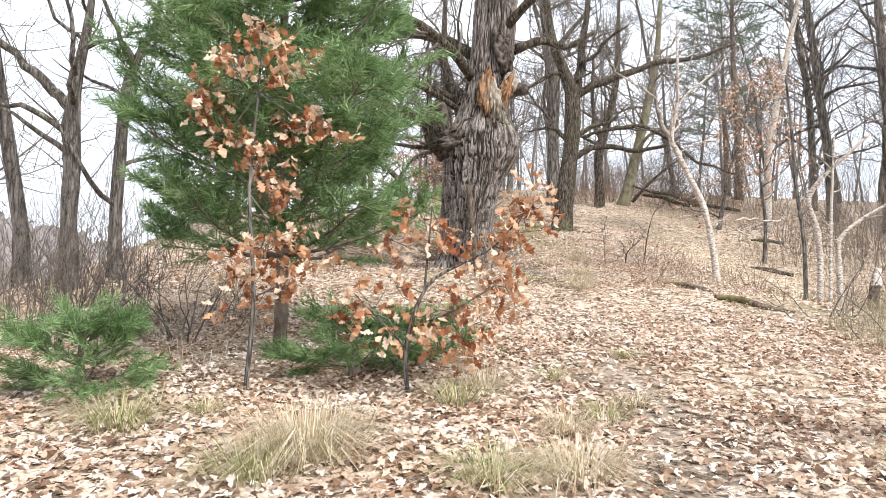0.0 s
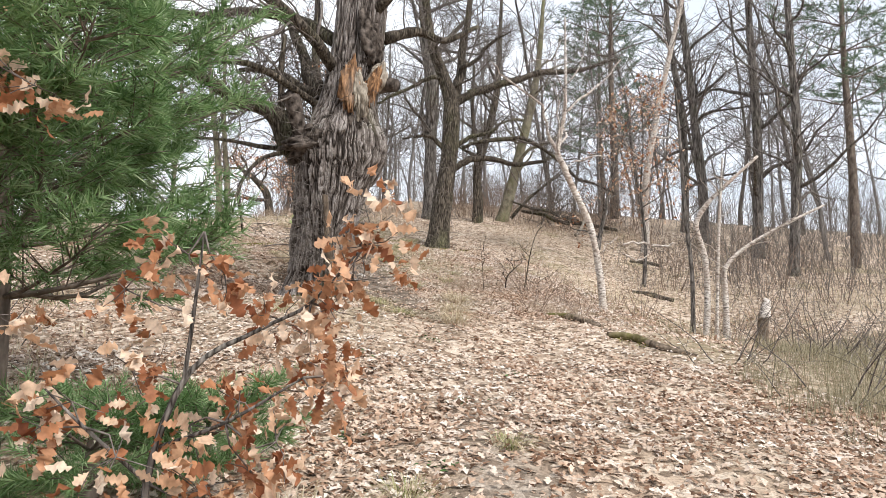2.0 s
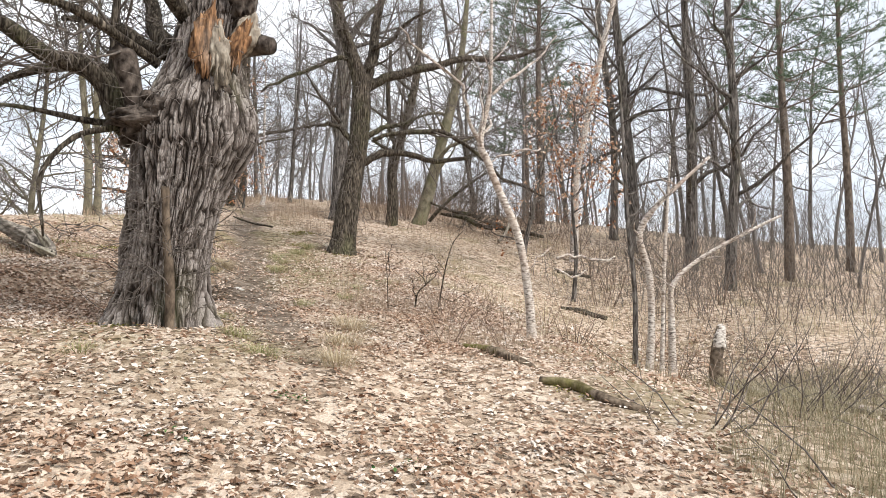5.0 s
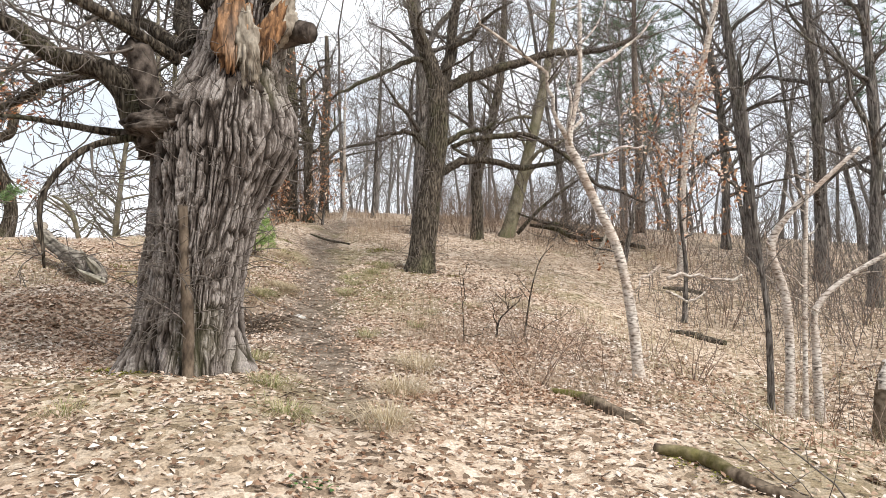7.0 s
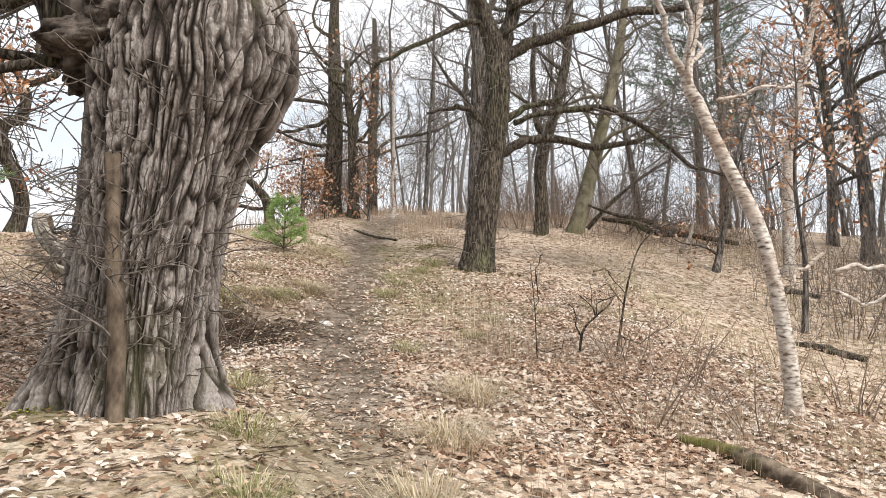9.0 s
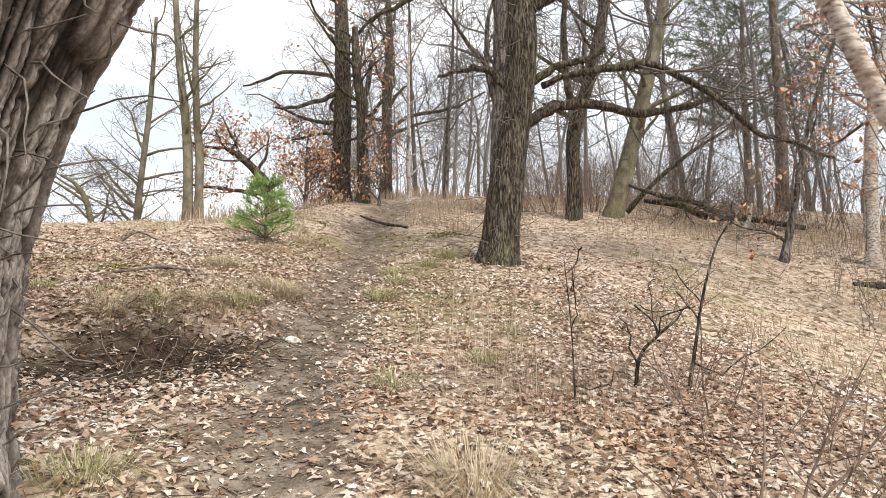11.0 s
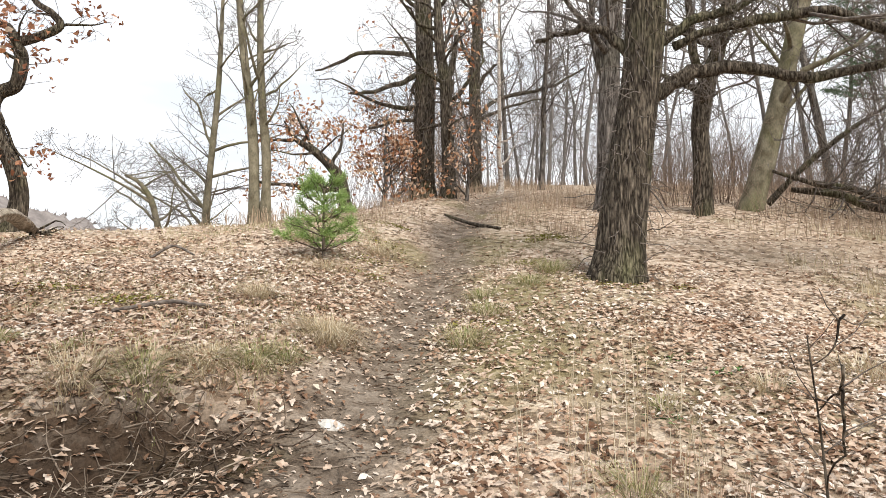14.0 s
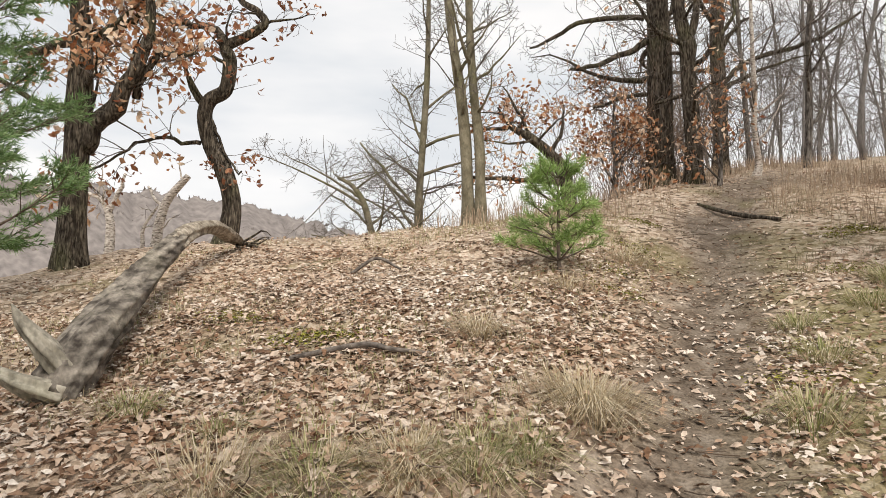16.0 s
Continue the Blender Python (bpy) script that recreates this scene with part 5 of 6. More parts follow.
def pine(name, label, x, y, tall, spread, low, seed, whorls, per=70, needle=0.095, width=0.0032, mat=M_NEEDLE, radius=0.07, arms=5, side=7, shape=0.8, group="", twig=0.22):
    rng = np.random.default_rng(seed)
    root = empty(name, on_ground(x, y), label, "pine tree", group)
    g = Geo()
    pts = np.array([(0.03 * math.sin(k * 1.1) * tall * 0.1, 0.02 * math.cos(k) * tall * 0.1, -0.1 + tall * k / 10) for k in range(11)])
    g.tube(pts, np.linspace(radius, 0.01, 11), 10, 0.08, seed)
    g.link("trunk", M_PINEBARK, root)
    shoots = [(pts[-2], pts[-1] + np.array([0, 0, 0.1]))]
    for w in range(whorls):
        f = w / max(1, whorls - 1)
        z = low + (tall - low) * f
        at = np.array([np.interp(z, pts[:, 2], pts[:, k]) for k in range(3)])
        length0 = spread * (1 - f) ** shape * (0.75 + 0.25 * min(1, (f + 0.1) * 4)) + 0.12
        for k in range(arms):
            a = 2 * np.pi * (k + rng.random() * 0.7) / arms + w * 1.1
            length = length0 * rng.uniform(0.75, 1.15)
            q = wander(rng, at, (math.cos(a), math.sin(a), 0.15 + 0.5 * f), length, 6, 0.09, 0.06)
            b = Geo()
            b.tube(q, np.linspace(0.006 + 0.011 * length, 0.004, 7), 4)
            shoots.append((q[-3], q[-1]))
            for s in range(max(2, int(side * length))):
                h = 0.18 + 0.8 * rng.random()
                i = min(int(h * 6), 5)
                p = q[i] + (q[i + 1] - q[i]) * (h * 6 - i)
                dirn = unit(q[i + 1] - q[i])
                turn = unit(np.cross(dirn, (0, 0, 1))) * rng.choice([-1, 1])
                d = unit(dirn * 0.8 + turn * 0.8 + rng.normal(0, 0.2, 3) + np.array([0, 0, 0.18]))
                sl = length * 0.4 * (1.15 - h) * rng.uniform(0.6, 1.2) + twig
                e = p + d * sl
                b.tube(np.array([p, (p + e) / 2 + rng.normal(0, 0.015, 3), e]), [0.006, 0.004, 0.003], 3)
                m = p + d * max(0, sl - twig * 1.5)
                shoots.append((m, e))
                if sl > twig * 1.4:
                    for sgn in (-1, 1):
                        d2 = unit(d + sgn * unit(np.cross(d, (0, 0, 1))) * 0.8 + rng.normal(0, 0.2, 3))
                        m2 = p + d * sl * rng.uniform(0.35, 0.75)
                        shoots.append((m2, m2 + d2 * twig))
            b.link("branch", M_PINEBARK, root)
    nd = Geo()
    needles(nd, rng, shoots, needle, width, per)
    nd.link("foliage", mat, root, "long soft green needles" if mat != M_NEEDLEFAR else "grey-green needles")
    return root


pine("pine_tree", "bushy young green pine beside the footpath", -1.6, 6.8, 6.8, 1.8, 0.95, 3, 19, 34, side=15, arms=6, width=0.005, needle=0.12, twig=0.24)
pine("pine_seedling", "low green pine seedling among fallen leaves", -2.7, 5.2, 0.5, 0.5, 0.06, 4, 4, 60, side=16)
pine("pine_seedling", "low spreading pine seedling under a bushy pine", -0.75, 5.95, 0.42, 0.6, 0.05, 6, 3, 60, side=16)
pine("pine_seedling", "small green pine seedling near the footpath", -0.2, 6.2, 0.4, 0.45, 0.05, 7, 3, 60, side=16)
pine("young_pine", "waist-high young green pine on a mossy bank", 0.12, 20.72, 0.95, 0.38, 0.08, 9, 6, 46, mat=M_NEEDLEYOUNG, needle=0.09, width=0.0036, radius=0.02, twig=0.15, side=8, arms=6, shape=0.7)
pine("pine_tree", "dark green pine at the edge of the slope", -5.5, 18.3, 6.2, 1.8, 0.6, 12, 13, 34, width=0.006, mat=M_NEEDLE, radius=0.09, side=8)
pine("pine_tree", "tall pine with a bare trunk and a dark green top", 17.5, 21.6, 15.5, 2.6, 5.4, 13, 12, 20, needle=0.16, width=0.012, mat=M_NEEDLEFAR, radius=0.165, side=3, shape=0.5, twig=0.4)
pine("pine_tree", "tall far pine with a thin grey-green crown", 13.2, 30.5, 15.0, 3.0, 7.5, 14, 9, 20, needle=0.16, width=0.012, mat=M_NEEDLEFAR, radius=0.2, side=3, shape=0.5, twig=0.4)
pine("pine_tree", "tall pine with a high spreading crown", 23.0, 24.5, 16.0, 3.0, 5.8, 15, 11, 20, needle=0.16, width=0.012, mat=M_NEEDLEFAR, radius=0.165, side=3, shape=0.5, twig=0.4)

pine("pine_tree", "far bushy pine with a dull grey-green crown", 16.0, 38.5, 13.0, 3.6, 3.5, 16, 12, 20, needle=0.2, width=0.014, mat=M_NEEDLEFAR, radius=0.2, side=3, shape=0.55, twig=0.45)


# ---- oak saplings that keep their leaves ----
def leafy_sapling(label, x, y, stems, seed, clusters, mat=M_LEAF, size=0.12, count=22, spread=0.13):
    rng = np.random.default_rng(seed)
    root = empty("oak_sapling", on_ground(x, y), label, "sapling", "oak saplings")
    for line in stems:
        p, r = smooth_line([s[:3] for s in line], [s[3] for s in line], 4)
        g = Geo()
        g.tube(p, r, 6, 0.1, seed)
        g.link("stem", M_BARK2, root)
    tips = []
    for c in clusters:
        tw = Geo()
        c = np.array(c, float)
        ends = [min((s[:3] for s in line), key=lambda q: np.linalg.norm(np.array(q) - c)) for line in stems]
        a = np.array(min(ends, key=lambda q: np.linalg.norm(np.array(q) - c)))
        q = np.array([a, (a + c) / 2 + rng.normal(0, 0.03, 3), c])
        tw.tube(q, [0.006, 0.004, 0.003], 4)
        for _ in range(5):
            e = c + rng.normal(0, spread * 0.8, 3)
            tw.tube(np.array([c, (c + e) / 2 + rng.normal(0, 0.015, 3), e]), [0.003, 0.0025, 0.002], 3)
            tips += [e + rng.normal(0, 0.04, 3) for _ in range(count // 5 + 1)]
        tw.link("twig", M_TWIG, root)
    lg = Geo()
    leaves(lg, rng, np.array(tips), size, 0.5, "oak")
    lg.link("foliage", mat, root, "curled orange-brown dry leaves")
    return root


leafy_sapling("young oak with curled orange leaves before a pine", -1.5, 5.3,
              [[(0, 0, -0.1, 0.02), (0.05, 0, 0.7, 0.017), (0.0, 0, 1.5, 0.014), (0.05, 0, 2.3, 0.009), (0.08, 0, 2.9, 0.005)]], 21,
              [(0.1, -0.1, 2.75), (-0.15, 0, 2.6), (0.35, 0, 2.55), (0.2, 0.1, 2.35), (-0.35, -0.1, 2.3), (-0.3, 0, 1.95), (0.1, 0, 1.85), (0.45, 0, 2.0), (0.62, 0, 2.05),
               (0.25, 0, 1.65), (0.1, 0.1, 1.5), (0.2, 0, 1.15), (0.45, 0, 1.0), (-0.05, 0, 0.95), (0.3, 0, 0.75), (0.0, 0, 0.6)], M_LEAF, 0.10, 36)
leafy_sapling("young oak with curled orange-red leaves near the footpath", -0.24, 5.07,
              [[(0, 0, -0.1, 0.018), (-0.03, 0, 0.35, 0.016), (0.12, 0, 0.8, 0.013), (0.4, 0, 0.98, 0.009), (0.62, 0, 1.1, 0.007), (0.85, 0, 1.36, 0.004)],
               [(0.1, 0, 0.75, 0.011), (0.13, 0, 1.05, 0.008), (0.16, 0, 1.4, 0.004)], [(-0.02, 0, 0.35, 0.01), (-0.25, -0.1, 0.6, 0.007), (-0.4, -0.1, 0.75, 0.004)],
               [(0.02, 0, 0.5, 0.01), (0.3, -0.2, 0.62, 0.007), (0.6, -0.3, 0.8, 0.004)]], 22,
              [(0.88, 0, 1.42), (0.84, 0, 1.3), (0.8, 0.03, 1.2), (0.86, -0.03, 1.36), (0.7, 0, 1.08), (0.62, 0, 1.0), (0.78, -0.1, 0.8), (0.7, -0.05, 0.78), (0.5, 0.05, 1.02), (0.25, 0, 1.22), (0.1, 0, 1.3), (-0.15, 0, 1.15), (0.35, -0.2, 0.7), (0.5, -0.25, 0.55),
               (0.15, -0.1, 0.6), (-0.3, -0.1, 0.7), (-0.4, -0.1, 0.6), (-0.1, 0, 0.8), (0.4, -0.1, 0.4), (0.2, -0.15, 0.35), (-0.1, -0.2, 0.5)], M_LEAF, 0.10, 22, 0.105)
leafy_sapling("young oak full of dark red-brown leaves", 3.3, 3.6,
              [[(0, 0, -0.1, 0.014), (0.02, 0, 0.35, 0.012), (-0.12, 0, 0.72, 0.009), (-0.4, 0, 0.98, 0.006), (-0.68, 0, 1.17, 0.003)], [(0.02, 0, 0.35, 0.01), (0.12, 0.05, 0.7, 0.006), (0.18, 0.05, 1.0, 0.004)]], 23,
              [(-0.62, 0, 1.13), (-0.52, 0, 1.06), (-0.42, 0.05, 0.98), (-0.32, 0, 0.88), (-0.26, 0, 1.0), (-0.16, 0, 0.8), (-0.08, 0, 0.98), (0.06, 0, 0.88), (0, 0, 0.66), (0.16, 0, 0.74), (-0.08, 0, 0.5), (0.1, 0, 0.46),
               (0.24, 0.1, 0.55), (0, 0, 0.28), (0.2, 0, 0.98), (-0.2, 0, 0.62)], M_LEAFRED, 0.115, 30, 0.11)


# ---- bare woods behind ----
def wood_tree(seed, tall, radius, limbs, limb_len, first, mat, dense=1.05, crooked=0.07):
    rng = np.random.default_rng(seed)
    root = empty("woodland_tree", (0, -300 - seed * 5, 0), "bare grey woodland tree among others", "tree", "bare woodland trees")
    line = wander(rng, (0, 0, -0.3), (0, 0, 1), tall, 12, crooked, 0.06)
    rad = np.linspace(radius, 0.012, 13)
    rad[0] *= 1.3
    g = Geo()
    g.tube(line, rad, 8, 0.1, seed)
    g.link("trunk", mat, root)
    tw, tips = Geo(), []
    for k in range(limbs):
        f = first + (0.97 - first) * (k + rng.random()) / limbs
        i = min(int(f * 12), 11)
        a = k * 2.4 + rng.normal(0, 0.4)
        d = np.array([math.cos(a), math.sin(a), rng.uniform(0.3, 1.1)])
        length = limb_len * rng.uniform(0.6, 1.15) * (1.3 - f)
        q = wander(rng, line[i] + (line[i + 1] - line[i]) * (f * 12 - i), d, length, 6, 0.17, 0.07)
        qr = np.linspace(min(rad[i] * 0.5, 0.02 * length), 0.006, 7)
        tw.tube(q, qr, 5)
        sprout(tw, rng, q, qr, 2, tips, dense, 0.2, 0.1, 0.55, 0.06, 0.013)
    tw.link("crown", M_FAR, root, "bare crown of fine twigs")
    return root


def scatter(template, spots, rng, lo=0.8, hi=1.2):
    first = True
    for x, y in spots:
        p = on_ground(x, y, 0.05)
        s = rng.uniform(lo, hi)
        m = Matrix.LocRotScale(p, Euler((rng.normal(0, 0.03), rng.normal(0, 0.03), rng.uniform(0, 6.28))), None)
        if first:
            template.matrix_basis = m @ Matrix.Diagonal((s, s, s, 1))
            first = False
        else:
            c = copy_thing(template, m)
            c.scale = (s, s, s)


rng = np.random.default_rng(77)
templates = [wood_tree(1, 13, 0.10, 13, 4.4, 0.2, M_BARK2), wood_tree(2, 14, 0.088, 11, 3.8, 0.22, M_FAR), wood_tree(3, 11, 0.085, 10, 3.2, 0.2, M_FAR),
             wood_tree(4, 15, 0.118, 13, 4.8, 0.2, M_BARK2, 1.2, 0.09), wood_tree(5, 12, 0.08, 9, 2.4, 0.25, M_FAR, 1.2, 0.05), wood_tree(6, 10, 0.06, 8, 2.2, 0.2, M_FAR, 1.2, 0.07)]
spots = []


def free(x, y, gap):
    return all((x - a) ** 2 + (y - b) ** 2 > gap * gap for a, b in spots)


def fill(count, box, gap, keep=lambda x, y: True):
    done = 0
    for _ in range(count * 30):
        x, y = rng.uniform(box[0], box[1]), rng.uniform(box[2], box[3])
        if keep(x, y) and free(x, y, gap):
            spots.append((x, y))
            done += 1
            if done >= count:
                return


fill(32, (2.5, 30, 36, 62), 1.7, lambda x, y: x > 2.5 + (y - 34) * 0.0)
fill(20, (-2.5, 12, 42, 62), 1.7)
fill(22, (11, 38, 25.5, 44), 2.2, lambda x, y: x > 9 + (y - 24) * 0.1)
fill(13, (17, 38, 11, 24), 2.4)
fill(4, (5.5, 11, 30, 35), 1.8)
fill(6, (-16, -6.5, 9.5, 15.5), 2.0, lambda x, y: x < -4.6 - (y - 8) * 0.25)
for k, t in enumerate(templates):
    scatter(t, spots[k::6], rng)


# ---- shrubs ----
def shrub(name, label, seed, stems, tall, spread, mat=M_TWIG, dense=0.7, thin=0.003, level=2, bendy=0.12):
    rng = np.random.default_rng(seed)
    root = empty(name, (0, -400 - seed * 3, 0), label, "shrub", "bare shrubs")
    tips = []
    for _ in range(stems):
        g = Geo()
        a = rng.uniform(0, 2 * np.pi)
        d = np.array([math.cos(a) * spread, math.sin(a) * spread, 1])
        p = np.array([math.cos(a), math.sin(a), 0]) * rng.uniform(0, 0.12 + spread * 0.2) + np.array([0, 0, -0.05])
        h = tall * rng.uniform(0.6, 1.15)
        q = wander(rng, p, d, h, 6, bendy, 0.02)
        r = np.linspace(0.004 + 0.004 * h, thin * 0.6, 7)
        g.tube(q, r, 4)
        sprout(g, rng, q, r, level, tips, dense, bendy * 1.4, 0.25, 0.45, 0.05, thin)
        g.link("stem", mat, root)
    return root


M_REDTWIG = bark("reddish_twig_bark", (0.15, 0.105, 0.08), (0.33, 0.255, 0.20), moss_amount=0.0, scale=20, stretch=(1, 1, 1), depth=0.003)
shrub_a = shrub("bare_shrub", "bare brown many-stemmed shrub", 1, 9, 1.5, 0.45, M_REDTWIG)
shrub_b = shrub("bare_shrub", "thin bare whips growing from the litter", 2, 7, 0.9, 0.35, M_REDTWIG, 0.7, 0.0025, 1)
shrub_c = shrub("bramble_bush", "arching bare bramble stems over dry grass", 3, 12, 1.3, 1.1, M_TWIG, 0.6, 0.0025, 1, 0.16)
spots = [(3.9, 21.3), (6.0, 26.0), (7.1, 26.6)]
fill(26, (4.5, 13, 25, 33), 0.8)
fill(8, (-4, 1.0, 28.5, 34), 0.9)
fill(16, (9.5, 19, 15, 24), 1.1)
fill(12, (-9, -4.2, 8, 14), 0.9)
scatter(shrub_a, spots[3:], rng, 0.7, 1.3)
spots = []
fill(6, (3.6, 5.3, 12.8, 15.2), 0.5)
fill(8, (5.8, 9.5, 12.2, 17), 0.6)
spots += [(4.5, 15.5), (-0.9, 6.9), (-2.6, 8.6)]
scatter(shrub_b, spots, rng, 0.7, 1.25)
spots = []
fill(13, (4.9, 9.5, 7.6, 11.3), 0.55, lambda x, y: x > 4.6 + (y - 7.5) * 0.25)
fill(12, (-7, -2.6, 7.2, 11.5), 0.7)
scatter(shrub_c, spots, rng, 0.7, 1.2)


# ---- fallen wood ----
def log(name, label, line, mat=M_LOG, seed=1, sides=12, rough=0.2, prongs=(), category="log", twiggy=0.0, rest=None):
    """A lying trunk; heights in the line are above the ground."""
    rng = np.random.default_rng(seed)
    x0, y0 = line[0][:2]
    foot = on_ground(x0, y0)
    root = empty(name, foot, label, category)
    pts = [on_ground(x, y) + np.array([0, 0, z]) - foot for x, y, z, r in line]
    p, r = smooth_line(pts, [s[3] for s in line], 12)
    g = Geo()
    g.tube(p, r, sides, rough, seed)
    g.link("trunk", mat, root)
    for pr in prongs:
        q, qr = smooth_line([on_ground(x, y) + np.array([0, 0, z]) - foot for x, y, z, s in pr], [s[3] for s in pr], 4)
        b = Geo()
        b.tube(q, qr, 8, rough, seed + 5)
        b.link("limb", mat, root)
    if twiggy:
        tw, tips = Geo(), []
        sprout(tw, rng, p, r, 2, tips, twiggy, 0.22, 0.1, 0.5, 0.12, 0.009)
        tw.link("crown", M_TWIG, root)
    return root


log("fallen_log", "rotten mossy log lying in leaves beside the path", [(4.15, 13.2, -0.02, 0.04), (4.35, 12.75, 0.03, 0.06), (4.42, 12.3, 0.05, 0.075), (4.6, 11.85, 0.0, 0.06)], seed=2)
log("fallen_log", "mossy grey branch log half sunk in leaves", [(4.4, 11.2, 0.03, 0.045), (4.68, 10.95, 0.04, 0.055), (4.82, 10.5, 0.01, 0.055), (5.15, 10.15, -0.03, 0.045)], seed=3)
log("fallen_log", "short dark log lying in the hollow", [(8.4, 18.85, 0.02, 0.06), (8.75, 18.75, 0.06, 0.08), (9.1, 18.5, 0.06, 0.085), (9.35, 18.45, 0.03, 0.07)], M_BARK, seed=4)
log("fallen_log", "dark mossy log on the far side of the hollow", [(9.8, 21.9, 0.03, 0.05), (10.2, 21.8, 0.06, 0.07), (10.7, 21.6, 0.05, 0.06)], M_BARK, seed=14)
log("fallen_birch", "thin white birch trunk lying in the hollow", [(8.6, 13.9, 0.05, 0.05), (8.5, 12.2, 0.05, 0.055), (8.4, 10.6, 0.06, 0.05), (8.3, 9.2, 0.06, 0.04)], M_BIRCH, 5)
def dead_snag():
    """An arched, barkless trunk, its lower end torn into two pale splinters, its upper end hollow and split."""
    foot = on_ground(-1.78, 17.12)
    root = empty("dead_snag", foot, "arched weathered dead trunk with a splintered forked end", "dead tree")

    def shape(line, sides, grooves, seed, squash=1.0):
        pts, rad = smooth_line([on_ground(x, y) + np.array([0, 0, z]) - foot for x, y, z, r in line], [q[3] for q in line], 16)
        along = np.concatenate([[0], np.cumsum(np.linalg.norm(np.diff(pts, axis=0), axis=1))])
        tan = np.gradient(pts, axis=0)
        tan /= np.linalg.norm(tan, axis=1)[:, None]
        u = np.cross(tan, (0, 0, 1.0))
        u /= np.linalg.norm(u, axis=1)[:, None]
        w = np.cross(u, tan)
        th, ss = np.meshgrid(np.arange(sides) * 2 * np.pi / sides, along)
        turn = th + 0.5 * ss
        q = np.stack([np.cos(turn) * 3, np.sin(turn) * 3, ss * 0.9], -1).reshape(-1, 3)
        fine = np.stack([np.cos(turn) * 9, np.sin(turn) * 9, ss * 1.6], -1).reshape(-1, 3)
        k = 1 + grooves * (vnoise(q, seed) + 0.8 * (np.abs(vnoise(fine, seed + 1)) ** 0.6 - 0.5))
        r = rad[:, None] * k.reshape(th.shape)
        v = pts[:, None] + u[:, None] * (np.cos(th) * r)[..., None] + w[:, None] * (np.sin(th) * r * squash)[..., None]
        n = len(pts)
        i, j = np.meshgrid(np.arange(n - 1), np.arange(sides), indexing="ij")
        f = np.stack([i * sides + j, i * sides + (j + 1) % sides, (i + 1) * sides + (j + 1) % sides, (i + 1) * sides + j], -1).reshape(-1, 4)
        g = Geo()
        top = (n - 1) * sides
        g.add(v.reshape(-1, 3), f, [(top, top + m, top + m + 1) for m in range(1, sides - 1)] + [(0, m + 1, m) for m in range(1, sides - 1)])
        return g

    shape([(-1.74, 17.08, 0.02, 0.10), (-1.86, 17.25, 0.12, 0.15), (-2.05, 17.55, 0.21, 0.14), (-2.7, 18.4, 0.29, 0.13), (-3.3, 19.2, 0.37, 0.115), (-3.8, 20.0, 0.47, 0.11)], 56, 0.26, 6).link("trunk", M_SNAG, root)
    shape([(-3.7, 19.85, 0.46, 0.10), (-3.95, 20.35, 0.52, 0.115), (-4.23, 21.0, 0.47, 0.12), (-4.45, 21.6, 0.26, 0.10), (-4.6, 22.0, 0.1, 0.05)], 40, 0.30, 16, 0.7).link("broken_end", M_DEAD, root, "hollow split end, pale above and brown inside")
    for line, seed in (([(-1.78, 17.22, 0.10, 0.10), (-1.86, 17.12, 0.30, 0.085), (-1.97, 17.05, 0.46, 0.05), (-2.04, 17.02, 0.58, 0.006)], 26),
                       ([(-1.72, 17.12, 0.06, 0.09), (-1.85, 17.0, 0.15, 0.08), (-1.96, 16.93, 0.23, 0.05), (-2.04, 16.9, 0.3, 0.006)], 36)):
        shape(line, 28, 0.35, seed, 0.7).link("splinter", M_SPLINTER, root, "pale grey-green splintered prong")
    rng = np.random.default_rng(46)
    for _ in range(7):
        at = on_ground(-4.55, 21.9) - foot + np.array([0, 0, 0.12])
        b = Geo()
        b.tube(wander(rng, at, (rng.uniform(0.1, 0.9), rng.normal(0, 0.4), rng.uniform(-0.1, 0.3)), rng.uniform(0.25, 0.6), 5, 0.3, -0.02), np.linspace(0.022, 0.006, 6), 6)
        b.link("root_end", M_BARK, root)


dead_snag()
log("fallen_log", "long dark fallen trunk lying among others", [(7.7, 26.4, 0.45, 0.05), (8.4, 26.1, 0.42, 0.075), (9.0, 25.95, 0.2, 0.08), (9.8, 25.8, 0.22, 0.07), (11.0, 25.4, 0.12, 0.05)], M_BARK, 7, twiggy=2.4)
log("fallen_log", "dark fallen trunk propped on another", [(7.2, 25.9, 0.85, 0.03), (8.0, 26.1, 0.62, 0.055), (8.8, 26.4, 0.5, 0.065), (9.6, 26.9, 0.2, 0.07), (10.2, 27.2, 0.12, 0.06)], M_BARK, 8, twiggy=2.6)
log("fallen_log", "leaning dead branch of a fallen crown", [(7.4, 26.8, 0.1, 0.07), (8.0, 26.5, 0.9, 0.06), (8.8, 26.2, 1.7, 0.045), (9.6, 26.0, 2.3, 0.02)], M_BARK, 9, twiggy=1.6)
log("fallen_log", "pale broken dead branch on the ground", [(9.1, 24.6, 0.03, 0.05), (9.5, 25.0, 0.25, 0.05), (9.85, 25.5, 0.6, 0.03)], M_DEAD, 10)
log("fallen_log", "dark rotten branch lying across the top of the path", [(1.05, 25.9, 0.0, 0.02), (1.3, 25.6, 0.02, 0.032), (1.7, 25.1, 0.02, 0.035), (2.15, 24.7, 0.0, 0.025)], M_BARK, seed=11)
log("dead_branch", "thin dead branch lying on the leaf-strewn bank", [(-0.85, 17.95, 0.03, 0.018), (-0.5, 18.2, 0.05, 0.02), (-0.25, 18.15, 0.05, 0.016), (0.0, 18.2, 0.03, 0.008)], M_TWIG, 12, 6, 0.1)
